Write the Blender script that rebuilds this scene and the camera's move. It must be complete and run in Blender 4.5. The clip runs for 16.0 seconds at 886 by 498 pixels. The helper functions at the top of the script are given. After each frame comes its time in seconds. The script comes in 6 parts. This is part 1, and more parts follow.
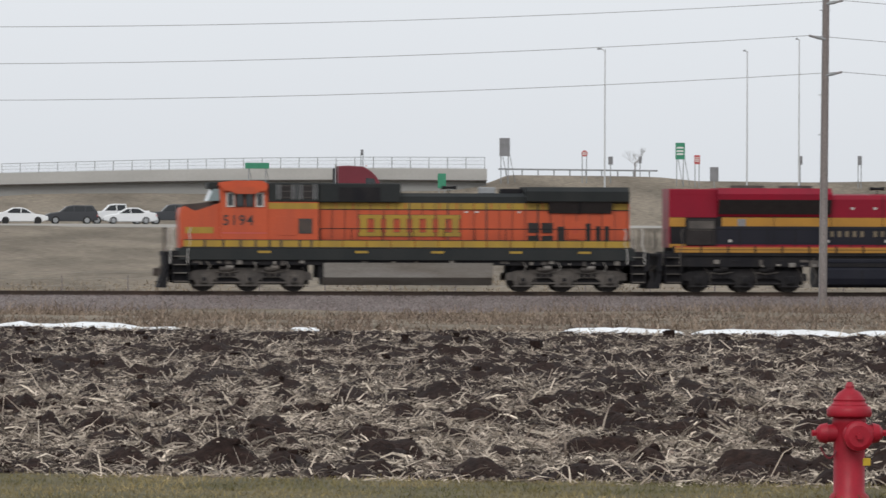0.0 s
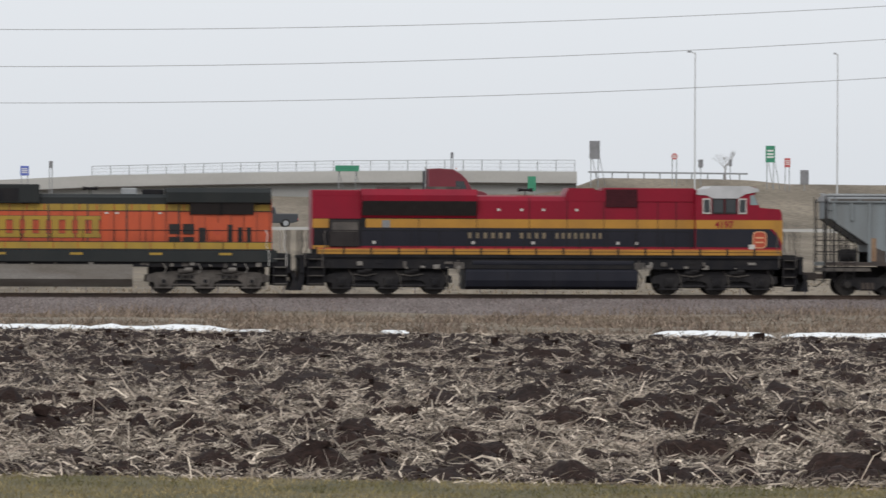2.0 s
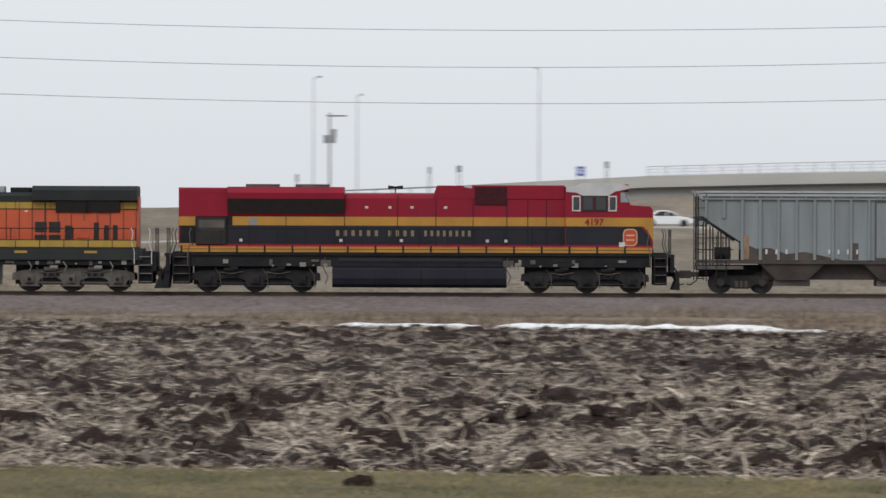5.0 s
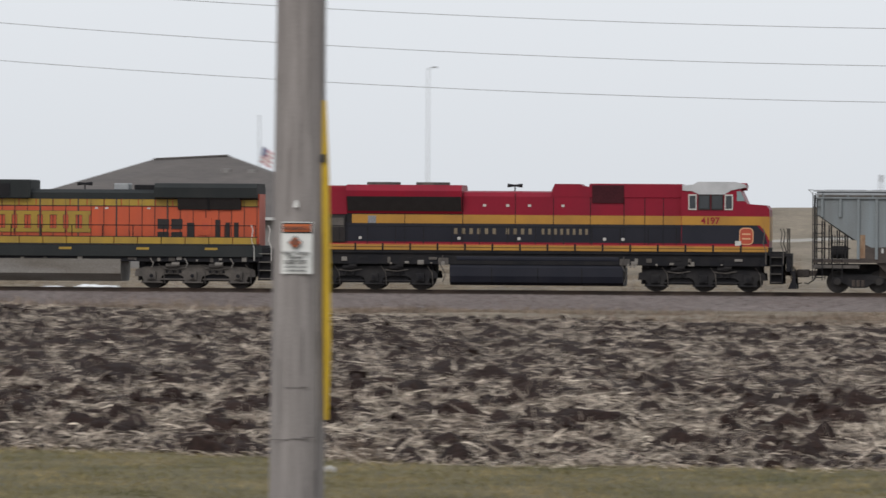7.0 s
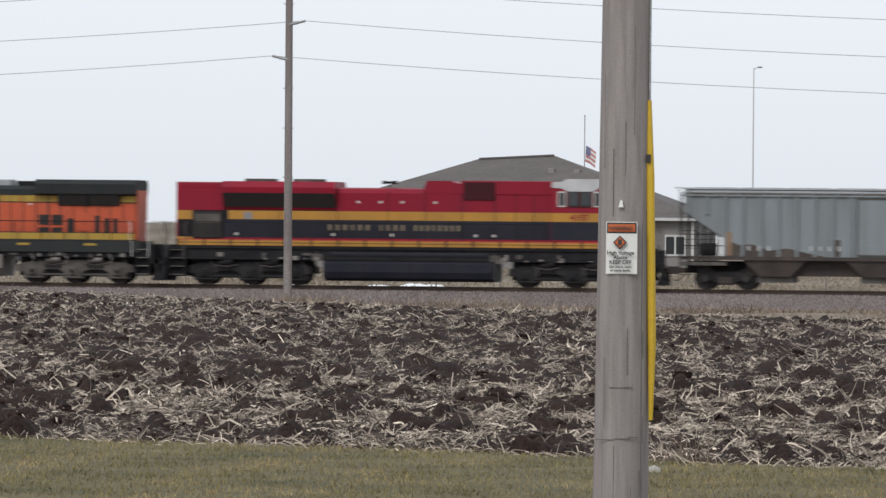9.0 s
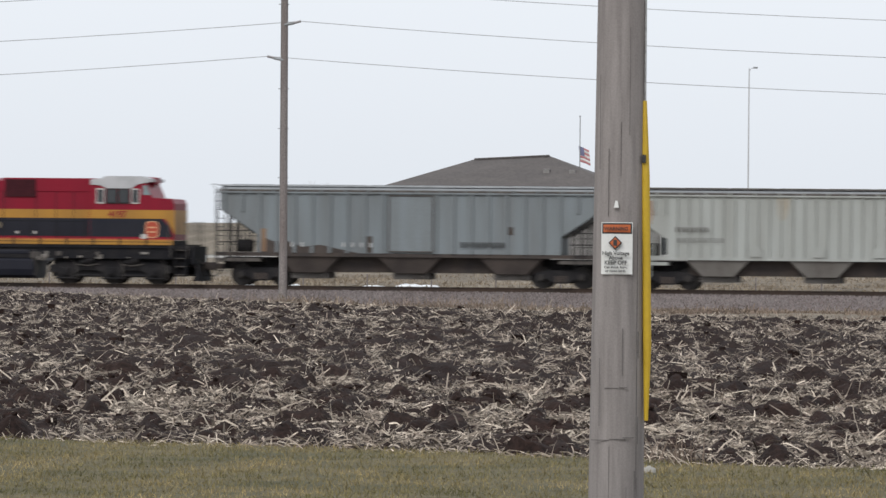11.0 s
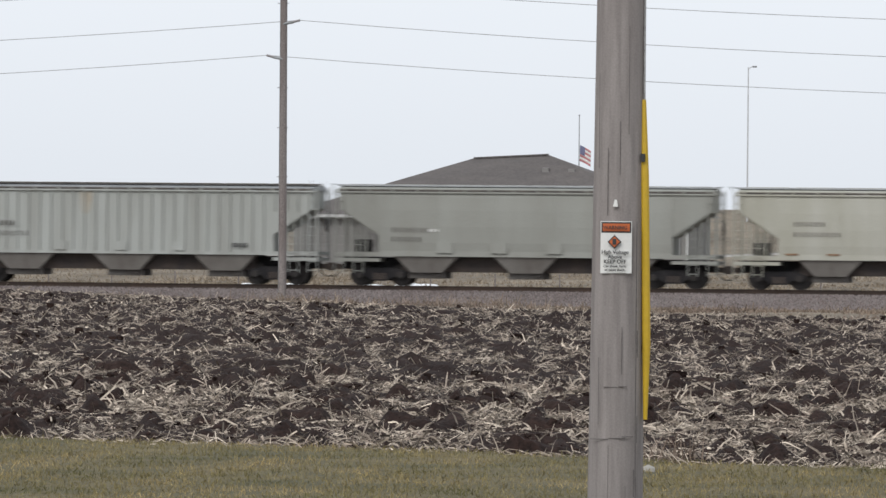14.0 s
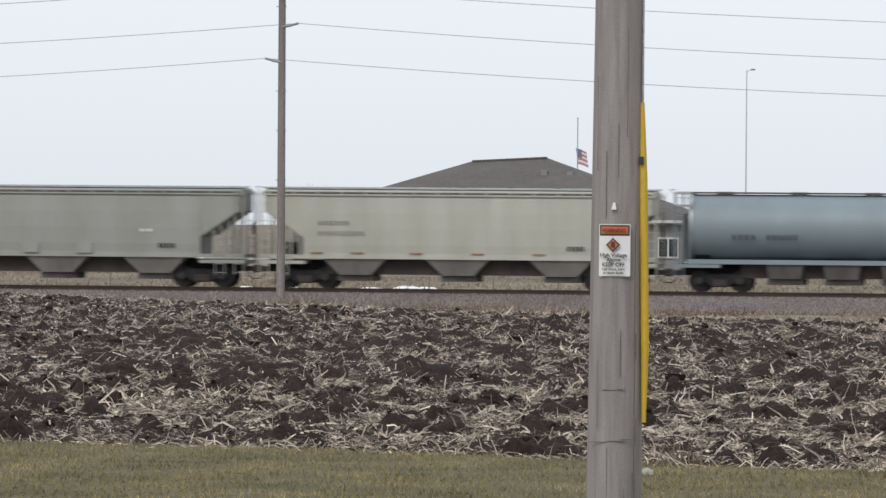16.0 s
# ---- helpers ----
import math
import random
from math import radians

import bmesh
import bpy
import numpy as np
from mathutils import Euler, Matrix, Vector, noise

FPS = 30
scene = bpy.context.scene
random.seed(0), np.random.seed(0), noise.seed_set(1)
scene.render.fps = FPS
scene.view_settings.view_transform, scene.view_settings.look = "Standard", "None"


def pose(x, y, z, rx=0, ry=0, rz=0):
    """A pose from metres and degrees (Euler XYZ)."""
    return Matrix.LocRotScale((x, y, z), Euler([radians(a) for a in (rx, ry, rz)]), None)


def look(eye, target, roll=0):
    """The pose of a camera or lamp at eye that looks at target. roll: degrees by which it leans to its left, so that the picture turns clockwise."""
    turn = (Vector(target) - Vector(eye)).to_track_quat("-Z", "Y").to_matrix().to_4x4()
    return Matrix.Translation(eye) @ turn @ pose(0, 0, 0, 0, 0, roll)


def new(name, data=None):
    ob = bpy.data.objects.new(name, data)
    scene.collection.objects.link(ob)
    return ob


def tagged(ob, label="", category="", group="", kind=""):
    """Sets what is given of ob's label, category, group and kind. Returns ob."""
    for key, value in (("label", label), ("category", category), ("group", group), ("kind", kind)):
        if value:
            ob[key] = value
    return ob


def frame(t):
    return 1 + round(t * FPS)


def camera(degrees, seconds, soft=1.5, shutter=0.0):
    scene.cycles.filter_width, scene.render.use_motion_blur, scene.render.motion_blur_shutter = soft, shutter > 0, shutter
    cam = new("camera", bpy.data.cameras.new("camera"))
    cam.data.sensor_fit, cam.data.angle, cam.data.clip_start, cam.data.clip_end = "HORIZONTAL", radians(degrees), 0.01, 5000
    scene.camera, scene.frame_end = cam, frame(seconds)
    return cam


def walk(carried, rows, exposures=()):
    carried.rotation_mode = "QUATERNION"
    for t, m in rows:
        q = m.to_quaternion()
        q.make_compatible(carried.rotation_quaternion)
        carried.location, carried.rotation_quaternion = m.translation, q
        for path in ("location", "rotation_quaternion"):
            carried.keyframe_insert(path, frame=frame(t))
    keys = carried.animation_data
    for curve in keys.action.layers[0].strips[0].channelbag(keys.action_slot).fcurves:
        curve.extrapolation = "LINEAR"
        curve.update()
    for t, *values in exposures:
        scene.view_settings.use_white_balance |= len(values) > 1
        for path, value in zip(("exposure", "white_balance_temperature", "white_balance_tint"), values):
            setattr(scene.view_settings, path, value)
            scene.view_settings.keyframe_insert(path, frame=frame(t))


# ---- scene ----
EYE_Z = 2.1
cam = camera(8.540, 16.0, soft=1.5, shutter=0.65)

# seconds, heading to the right of the track's perpendicular, tilt, roll (degrees)
PATH = [
    (0.0, 6.140, -0.160, 0.183),
    (0.5, 5.880, -0.165, 0.230),
    (1.0, 5.688, -0.154, 0.202),
    (1.5, 5.494, -0.129, 0.200),
    (2.0, 5.272, -0.136, 0.232),
    (2.5, 4.681, -0.158, 0.229),
    (3.0, 4.002, -0.140, 0.237),
    (5.5, -1.386, -0.159, 0.229),
    (6.0, -2.766, -0.168, 0.280),
    (6.5, -4.265, -0.205, 0.298),
    (7.0, -5.720, -0.178, 0.373),
    (7.5, -6.899, -0.223, 0.417),
    (8.0, -8.072, -0.217, 0.518),
    (8.5, -8.970, -0.206, 0.572),
    (9.0, -8.856, -0.203, 0.520),
    (11.5, -8.809, -0.195, 0.517),
    (12.0, -8.814, -0.186, 0.501),
    (12.5, -8.814, -0.185, 0.478),
    (13.0, -8.812, -0.186, 0.492),
    (13.5, -8.802, -0.186, 0.498),
    (14.0, -8.803, -0.208, 0.520),
    (14.5, -8.796, -0.217, 0.521),
    (15.0, -8.798, -0.206, 0.517),
    (15.5, -8.793, -0.187, 0.518),
    (16.0, -8.789, -0.179, 0.496),
]


def camera_pose(heading, tilt, roll):
    a, b = radians(heading), radians(tilt)
    way = Vector((math.sin(a) * math.cos(b), math.cos(a) * math.cos(b), math.sin(b)))
    eye = Vector((0, 0, EYE_Z))
    return look(eye, eye + way * 100, roll)


walk(cam, [(t, camera_pose(h, p, r)) for t, h, p, r in PATH],
     [(0, 0.0, 6500, 10), (7.5, 0.0, 6500, 10), (8.8, 0.15, 6400, 10), (16.0, 0.15, 6400, 10)])

# seconds, place of the second locomotive's rear hood end along the track
TRAIN = [(0, 37.35), (0.5, 32.46), (1, 27.55), (1.5, 22.70), (2, 17.90), (2.5, 13.03), (3, 8.12), (5.5, -16.80), (6, -21.86), (6.5, -26.89), (7, -31.84), (7.5, -36.69), (8, -41.71), (8.5, -46.72), (9, -51.60), (11.5, -76.92), (12, -81.99), (12.5, -87.07), (13, -92.23), (13.5, -97.33), (14, -102.44), (14.5, -107.59), (15, -112.78), (15.5, -117.98), (16, -123.15)]

# ---- sky and light: a bright overcast day ----
world = bpy.data.worlds.new("overcast_sky")
scene.world = world
world.use_nodes = True
_n, _l = world.node_tree.nodes, world.node_tree.links
_sky = _n.new("ShaderNodeTexSky")
_sky.sky_type, _sky.sun_disc = "NISHITA", False
_sky.sun_elevation, _sky.sun_rotation = radians(42), radians(200)
_sky.air_density, _sky.dust_density, _sky.ozone_density = 1.0, 2.0, 1.0
_grey = _n.new("ShaderNodeHueSaturation")
_grey.inputs["Saturation"].default_value = 0.10
_veil = _n.new("ShaderNodeMix")
_veil.data_type = "RGBA"
_veil.inputs[0].default_value = 0.75
_veil.inputs[7].default_value = (7.0, 7.35, 7.8, 1)
_l.new(_sky.outputs[0], _grey.inputs["Color"])
_l.new(_grey.outputs[0], _veil.inputs[6])
_l.new(_veil.outputs[2], _n["Background"].inputs[0])
_n["Background"].inputs[1].default_value = 0.122

sun = new("sun", bpy.data.lights.new("sun", "SUN"))
sun.data.energy, sun.data.angle, sun.data.color = 1.2, radians(25), (1.0, 0.96, 0.9)
sun.matrix_world = look((0, 0, 50), (14, 38, 14))
scene.view_settings.exposure = 0.0


# ---- materials ----
def mat(name, color, rough=0.7, metal=0.0, other=None, amount=0.5, size=1.0, stretch=(1, 1, 1), fine=0.25, grain=0.03,
        bump=0.3, island=0.0, each=0.0, spec=0.5):
    """A surface: base colour, a second colour in patches of that size (m), fine grain and relief, and spread from piece to piece."""
    m = bpy.data.materials.new(name)
    m.use_nodes = True
    n, l = m.node_tree.nodes, m.node_tree.links
    b = n["Principled BSDF"]
    b.inputs["Metallic"].default_value = metal
    b.inputs["Specular IOR Level"].default_value = spec
    co = n.new("ShaderNodeTexCoord")
    mp = n.new("ShaderNodeMapping")
    mp.inputs["Scale"].default_value = [s / size for s in stretch]
    l.new(co.outputs["Object"], mp.inputs[0])
    big = n.new("ShaderNodeTexNoise")
    big.inputs["Scale"].default_value, big.inputs["Detail"].default_value = 1.0, 5.0
    l.new(mp.outputs[0], big.inputs["Vector"])
    ramp = n.new("ShaderNodeMapRange")
    ramp.inputs[1].default_value, ramp.inputs[2].default_value = 0.36, 0.66
    ramp.inputs[3].default_value, ramp.inputs[4].default_value = 0.0, amount
    l.new(big.outputs[0], ramp.inputs[0])
    mix = n.new("ShaderNodeMix")
    mix.data_type = "RGBA"
    second = other or tuple(c * 0.6 for c in color)
    mix.inputs[6].default_value, mix.inputs[7].default_value = (*color, 1), (*second, 1)
    l.new(ramp.outputs[0], mix.inputs[0])
    small = n.new("ShaderNodeTexNoise")
    small.inputs["Scale"].default_value, small.inputs["Detail"].default_value = 1.0 / grain, 3.0
    l.new(co.outputs["Object"], small.inputs["Vector"])
    gain = n.new("ShaderNodeMapRange")
    gain.inputs[1].default_value, gain.inputs[2].default_value = 0.3, 0.7
    gain.inputs[3].default_value, gain.inputs[4].default_value = 1 - fine, 1 + fine
    l.new(small.outputs[0], gain.inputs[0])
    value = gain.outputs[0]
    for source, spread in (("ShaderNodeNewGeometry", island), ("ShaderNodeObjectInfo", each)):
        if spread:
            g = n.new(source)
            r = n.new("ShaderNodeMapRange")
            r.inputs[3].default_value, r.inputs[4].default_value = 1 - spread, 1 + spread
            l.new(g.outputs["Random Per Island" if island and source == "ShaderNodeNewGeometry" else "Random"], r.inputs[0])
            t = n.new("ShaderNodeMath")
            t.operation = "MULTIPLY"
            l.new(value, t.inputs[0])
            l.new(r.outputs[0], t.inputs[1])
            value = t.outputs[0]
    tint = n.new("ShaderNodeMix")
    tint.data_type, tint.blend_type = "RGBA", "MULTIPLY"
    tint.inputs[0].default_value = 1.0
    l.new(mix.outputs[2], tint.inputs[6])
    l.new(value, tint.inputs[7])
    l.new(tint.outputs[2], b.inputs["Base Color"])
    rr = n.new("ShaderNodeMapRange")
    rr.inputs[3].default_value, rr.inputs[4].default_value = max(rough - 0.12, 0.03), min(rough + 0.15, 1)
    l.new(big.outputs[0], rr.inputs[0])
    l.new(rr.outputs[0], b.inputs["Roughness"])
    if bump:
        bp = n.new("ShaderNodeBump")
        bp.inputs["Strength"].default_value, bp.inputs["Distance"].default_value = bump, grain * 0.5
        l.new(small.outputs[0], bp.inputs["Height"])
        l.new(bp.outputs[0], b.inputs["Normal"])
    return m


M = dict(
    grass=mat("mown_grass", (0.070, 0.062, 0.024), 0.95, other=(0.14, 0.112, 0.054), amount=0.9, size=1.5, fine=0.5, grain=0.05, bump=0.8),
    blade=mat("grass_blades", (0.112, 0.103, 0.035), 0.8, other=(0.325, 0.250, 0.115), amount=1.0, size=1.1, stretch=(1, 0.45, 1), island=0.4, bump=0),
    soil=mat("ploughed_soil", (0.0180, 0.0099, 0.0080), 0.95, other=(0.033, 0.0196, 0.0160), amount=0.8, size=0.7, fine=0.5, grain=0.06, bump=1.0, spec=0.2),
    straw=mat("corn_residue", (0.50, 0.43, 0.35), 0.85, other=(0.175, 0.135, 0.112), amount=0.9, size=0.5, island=0.75, bump=0, spec=0.25),
    land=mat("dormant_land", (0.235, 0.197, 0.150), 0.95, other=(0.130, 0.108, 0.082), amount=0.9, size=9, stretch=(1.4, 0.25, 1), fine=0.4, grain=0.6, bump=0.6, spec=0.2),
    dead=mat("dead_grass", (0.255, 0.20, 0.15), 0.9, other=(0.15, 0.112, 0.094), amount=0.9, size=5, island=0.5, bump=0, spec=0.2),
    pale_grass=mat("pale_straw_grass", (0.29, 0.238, 0.178), 0.9, other=(0.215, 0.174, 0.128), amount=0.9, size=5, island=0.2, bump=0, spec=0.2),
    ballast=mat("ballast_bed", (0.195, 0.168, 0.16), 0.95, other=(0.13, 0.107, 0.10), amount=0.8, size=2.5, fine=0.5, grain=0.09, bump=1.0),
    stone=mat("ballast_stone", (0.20, 0.170, 0.163), 0.9, other=(0.135, 0.103, 0.096), amount=0.7, size=3, island=0.45, bump=0),
    snow=mat("old_snow", (0.86, 0.88, 0.9), 0.6, other=(0.72, 0.72, 0.72), amount=0.7, size=0.8, fine=0.06, grain=0.05, bump=0.4),
    # base colour darkened to include the shadow along the rail
    rail=mat("worn_rail", (0.045, 0.034, 0.029), 0.7, 0.0, other=(0.085, 0.055, 0.04), size=1.5, grain=0.03, spec=0.2),
    tie=mat("creosoted_tie", (0.07, 0.055, 0.045), 0.9, size=0.5, each=0.3, grain=0.03),
    pole=mat("weathered_pole", (0.295, 0.268, 0.258), 0.92, other=(0.195, 0.175, 0.168), amount=0.7, size=0.2, stretch=(4, 4, 0.3), fine=0.08, grain=0.012, bump=0.2, spec=0.12),
    farpole=mat("grey_brown_pole", (0.175, 0.148, 0.14), 0.9, other=(0.24, 0.215, 0.207), amount=0.9, size=1.2, stretch=(3, 3, 0.4), fine=0.3, grain=0.05),
    crack=mat("dark_crack", (0.115, 0.105, 0.10), 0.95, size=0.2, bump=0),
    yellow_plastic=mat("yellow_plastic", (0.55, 0.36, 0.02), 0.45, other=(0.44, 0.28, 0.02), size=0.5, fine=0.05, bump=0.05),
    galv=mat("galvanised_steel", (0.42, 0.43, 0.44), 0.45, 0.6, size=0.6, fine=0.1, grain=0.02, bump=0.1),
    grey_steel=mat("grey_steel", (0.30, 0.31, 0.32), 0.55, 0.3, size=0.8, fine=0.1, bump=0.1),
    mast=mat("pale_mast_paint", (0.52, 0.53, 0.54), 0.6, size=1.0, fine=0.05, bump=0, amount=0.2),
    wire=mat("dull_wire", (0.33, 0.33, 0.33), 0.6, 0.3, size=2, bump=0),
    insul=mat("insulator", (0.24, 0.22, 0.22), 0.4, size=0.2, bump=0),
    signwhite=mat("sign_white", (0.74, 0.74, 0.72), 0.5, other=(0.62, 0.61, 0.58), size=0.1, fine=0.04, grain=0.01, bump=0),
    signorange=mat("sign_orange", (0.50, 0.115, 0.03), 0.5, size=0.1, fine=0.05, bump=0, amount=0.2),
    ink=mat("ink", (0.03, 0.03, 0.03), 0.6, size=0.2, bump=0, amount=0.2),
    # the four sign colours here are paled for distant haze
    signred=mat("sign_red", (0.48, 0.09, 0.09), 0.5, size=0.4, bump=0, amount=0.3),
    signgreen=mat("sign_green", (0.04, 0.25, 0.145), 0.5, size=0.6, bump=0, amount=0.3),
    signblue=mat("sign_blue", (0.11, 0.15, 0.47), 0.5, size=0.6, bump=0, amount=0.3),
    signgrey=mat("sign_back", (0.25, 0.25, 0.26), 0.55, 0.4, size=0.6, bump=0, amount=0.4),
    concrete=mat("concrete", (0.44, 0.43, 0.41), 0.9, other=(0.33, 0.32, 0.30), amount=0.7, size=5, stretch=(0.4, 1, 1.5), fine=0.035, grain=0.3, bump=0.05),
    girder=mat("weathered_girder", (0.30, 0.30, 0.29), 0.8, other=(0.24, 0.235, 0.225), amount=0.7, size=6, stretch=(0.3, 1, 2), fine=0.03, grain=0.3, bump=0.04),
    gravel=mat("pale_gravel", (0.36, 0.345, 0.315), 0.95, other=(0.27, 0.25, 0.22), amount=0.8, size=6, stretch=(0.5, 1, 1), fine=0.15, grain=0.3, bump=0.2),
    asphalt=mat("asphalt_road", (0.12, 0.118, 0.115), 0.9, other=(0.19, 0.185, 0.18), amount=0.7, size=5, fine=0.2, grain=0.2, bump=0.3),
    hydrant=mat("red_enamel", (0.35, 0.011, 0.026), 0.45, other=(0.25, 0.01, 0.022), amount=0.7, size=0.2, fine=0.08, grain=0.02, bump=0.12, spec=0.3),
    # locomotives
    # orange and the dark green, black, navy and oily bases include distant haze
    orange=mat("orange_paint", (0.50, 0.088, 0.034), 0.5, other=(0.34, 0.072, 0.04), amount=0.55, size=1.1, stretch=(1.6, 1, 0.35), fine=0.08, grain=0.04, bump=0.05, spec=0.3),
    gold=mat("yellow_paint", (0.37, 0.235, 0.035), 0.5, other=(0.25, 0.165, 0.042), amount=0.6, size=0.9, stretch=(1.4, 1, 0.5), fine=0.08, grain=0.04, bump=0.05, spec=0.3),
    green=mat("dark_green_paint", (0.018, 0.021, 0.022), 0.7, other=(0.036, 0.037, 0.036), amount=0.5, size=1.2, stretch=(1, 1, 0.4), fine=0.1, grain=0.04, bump=0.05, spec=0.25),
    black=mat("sooty_black", (0.012, 0.012, 0.015), 0.85, other=(0.032, 0.029, 0.028), amount=0.5, size=0.6, fine=0.2, grain=0.03, bump=0.2, spec=0.2),
    maroonmesh=mat("maroon_screen", (0.042, 0.010, 0.014), 0.8, other=(0.065, 0.016, 0.02), size=0.4, grain=0.05, fine=0.3, bump=0.3, spec=0.15),
    creamline=mat("cream_outline", (0.62, 0.36, 0.20), 0.5, size=0.3, bump=0, amount=0.3),
    grille=mat("grille_dark", (0.020, 0.016, 0.016), 0.8, size=0.4, bump=0, amount=0.3),
    crimson=mat("crimson_paint", (0.235, 0.007, 0.023), 0.42, other=(0.165, 0.008, 0.022), amount=0.6, size=1.3, stretch=(1, 1, 0.4), fine=0.06, grain=0.04, bump=0.04, spec=0.22),
    kyellow=mat("golden_paint", (0.41, 0.205, 0.032), 0.45, other=(0.27, 0.135, 0.03), amount=0.6, size=1.2, fine=0.06, grain=0.04, bump=0.04, spec=0.35),
    navy=mat("blue_black_paint", (0.013, 0.014, 0.022), 0.6, other=(0.025, 0.025, 0.033), amount=0.5, size=1.2, stretch=(1, 1, 0.4), fine=0.1, grain=0.04, bump=0.04, spec=0.22),
    roofwhite=mat("pale_cab_roof", (0.48, 0.48, 0.49), 0.5, size=0.8, fine=0.05, bump=0.05),
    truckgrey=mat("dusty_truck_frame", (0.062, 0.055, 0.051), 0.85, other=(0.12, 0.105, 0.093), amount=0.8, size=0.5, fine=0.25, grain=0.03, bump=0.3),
    truckblack=mat("oily_truck_frame", (0.017, 0.016, 0.018), 0.8, other=(0.042, 0.039, 0.038), amount=0.6, size=0.5, fine=0.25, grain=0.03, bump=0.3, spec=0.2),
    wheel=mat("wheel_steel", (0.030, 0.027, 0.026), 0.75, 0.2, other=(0.042, 0.034, 0.030), size=0.4, fine=0.2, grain=0.03),
    tank=mat("dirty_silver_tank", (0.22, 0.205, 0.19), 0.6, 0.2, other=(0.14, 0.12, 0.10), amount=0.9, size=1.2, stretch=(0.35, 1, 2.2), fine=0.15, grain=0.05, bump=0.1),
    handrail=mat("pale_handrail", (0.55, 0.53, 0.50), 0.5, size=0.4, bump=0, amount=0.4),
    glass=mat("dark_cab_glass", (0.02, 0.024, 0.028), 0.06, size=0.5, bump=0, amount=0.2, spec=0.7, fine=0.02),
    # pale base colour stands in for the sky's reflection in the glass
    paleglass=mat("painted_sky_glass", (0.20, 0.26, 0.27), 0.08, size=0.5, bump=0, amount=0.3, spec=0.7, fine=0.02),
    herald=mat("faded_red_herald", (0.42, 0.06, 0.025), 0.5, size=0.3, bump=0, amount=0.4),
    softtrim=mat("grey_trim", (0.50, 0.50, 0.49), 0.6, size=1, bump=0, amount=0.2),
    namebar=mat("tarnished_gold_lettering", (0.19, 0.15, 0.095), 0.6, size=0.4, bump=0, amount=0.4),
    # freight cars
    greycar=mat("grey_car_paint", (0.20, 0.228, 0.243), 0.65, other=(0.15, 0.158, 0.16), amount=0.8, size=1.4, stretch=(1.8, 1, 0.22), fine=0.10, grain=0.05, bump=0.06),
    whitecar=mat("chalky_white_paint", (0.385, 0.40, 0.38), 0.7, other=(0.285, 0.288, 0.265), amount=0.8, size=1.3, stretch=(1.8, 1, 0.2), fine=0.07, grain=0.05, bump=0.05),
    beigecar=mat("grey_beige_paint", (0.292, 0.296, 0.27), 0.65, other=(0.24, 0.238, 0.212), amount=0.7, size=1.7, stretch=(1.2, 1, 0.3), fine=0.06, grain=0.05, bump=0.04),
    creamcar=mat("cream_paint", (0.42, 0.415, 0.365), 0.65, other=(0.34, 0.328, 0.265), amount=0.7, size=1.5, stretch=(1.4, 1, 0.25), fine=0.06, grain=0.05, bump=0.04),
    bluecar=mat("pale_blue_paint", (0.20, 0.25, 0.277), 0.5, other=(0.175, 0.205, 0.218), amount=0.6, size=1.6, stretch=(1.2, 1, 0.3), fine=0.06, grain=0.05, bump=0.04),
    rust=mat("rust_stain", (0.17, 0.085, 0.045), 0.9, other=(0.30, 0.21, 0.14), amount=0.9, size=0.35, stretch=(1.6, 1, 0.4), fine=0.25, grain=0.03),
    tanstain=mat("faint_tan_stain", (0.35, 0.305, 0.235), 0.85, other=(0.385, 0.375, 0.335), amount=1.0, size=0.5, stretch=(1.2, 1, 0.5), fine=0.1, grain=0.03, bump=0.05),
    rustbleed=mat("faded_rust_bleed", (0.25, 0.145, 0.09), 0.85, other=(0.36, 0.30, 0.24), amount=1.0, size=0.5, stretch=(1.2, 1, 0.5), fine=0.15, grain=0.03, bump=0.05),
    # under-body colours: dirt and dust, with the shade below the car put in too
    dirt_with_shade=mat("shaded_road_dirt", (0.125, 0.115, 0.107), 0.9, other=(0.075, 0.066, 0.06), amount=0.9, size=1.1, stretch=(1, 1, 0.6), fine=0.15, grain=0.04),
    dust_with_shade=mat("shaded_dusty_bay_paint", (0.20, 0.188, 0.172), 0.85, other=(0.13, 0.116, 0.104), amount=0.8, size=1.0, stretch=(1, 1, 0.6), fine=0.1, grain=0.05, bump=0.05),
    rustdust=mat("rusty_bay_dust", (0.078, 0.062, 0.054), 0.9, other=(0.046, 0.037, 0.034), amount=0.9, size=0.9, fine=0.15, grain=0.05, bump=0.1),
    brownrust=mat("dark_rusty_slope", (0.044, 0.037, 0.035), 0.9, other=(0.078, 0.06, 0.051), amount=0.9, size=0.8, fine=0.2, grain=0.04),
    # background
    roof=mat("grey_shingle_roof", (0.098, 0.088, 0.085), 0.9, other=(0.128, 0.114, 0.108), amount=0.8, size=1.5, stretch=(0.6, 1, 3), fine=0.10, grain=0.25, bump=0.2),
    siding=mat("grey_siding", (0.215, 0.205, 0.197), 0.8, size=2, stretch=(0.3, 1, 3), fine=0.08, grain=0.1, amount=0.3),
    trimwhite=mat("white_trim", (0.75, 0.75, 0.74), 0.6, size=1, bump=0, amount=0.15),
    carwhite=mat("white_car_paint", (0.78, 0.79, 0.80), 0.3, size=1.5, bump=0, amount=0.12, fine=0.02),
    cargrey=mat("charcoal_car_paint", (0.045, 0.048, 0.055), 0.3, size=1.5, bump=0, amount=0.3, fine=0.02),
    carred=mat("dark_red_car_paint", (0.27, 0.012, 0.02), 0.3, size=1.5, bump=0, amount=0.3, fine=0.02),
    carsilver=mat("silver_car_paint", (0.42, 0.44, 0.46), 0.35, 0.4, size=1.5, bump=0, amount=0.2, fine=0.02),
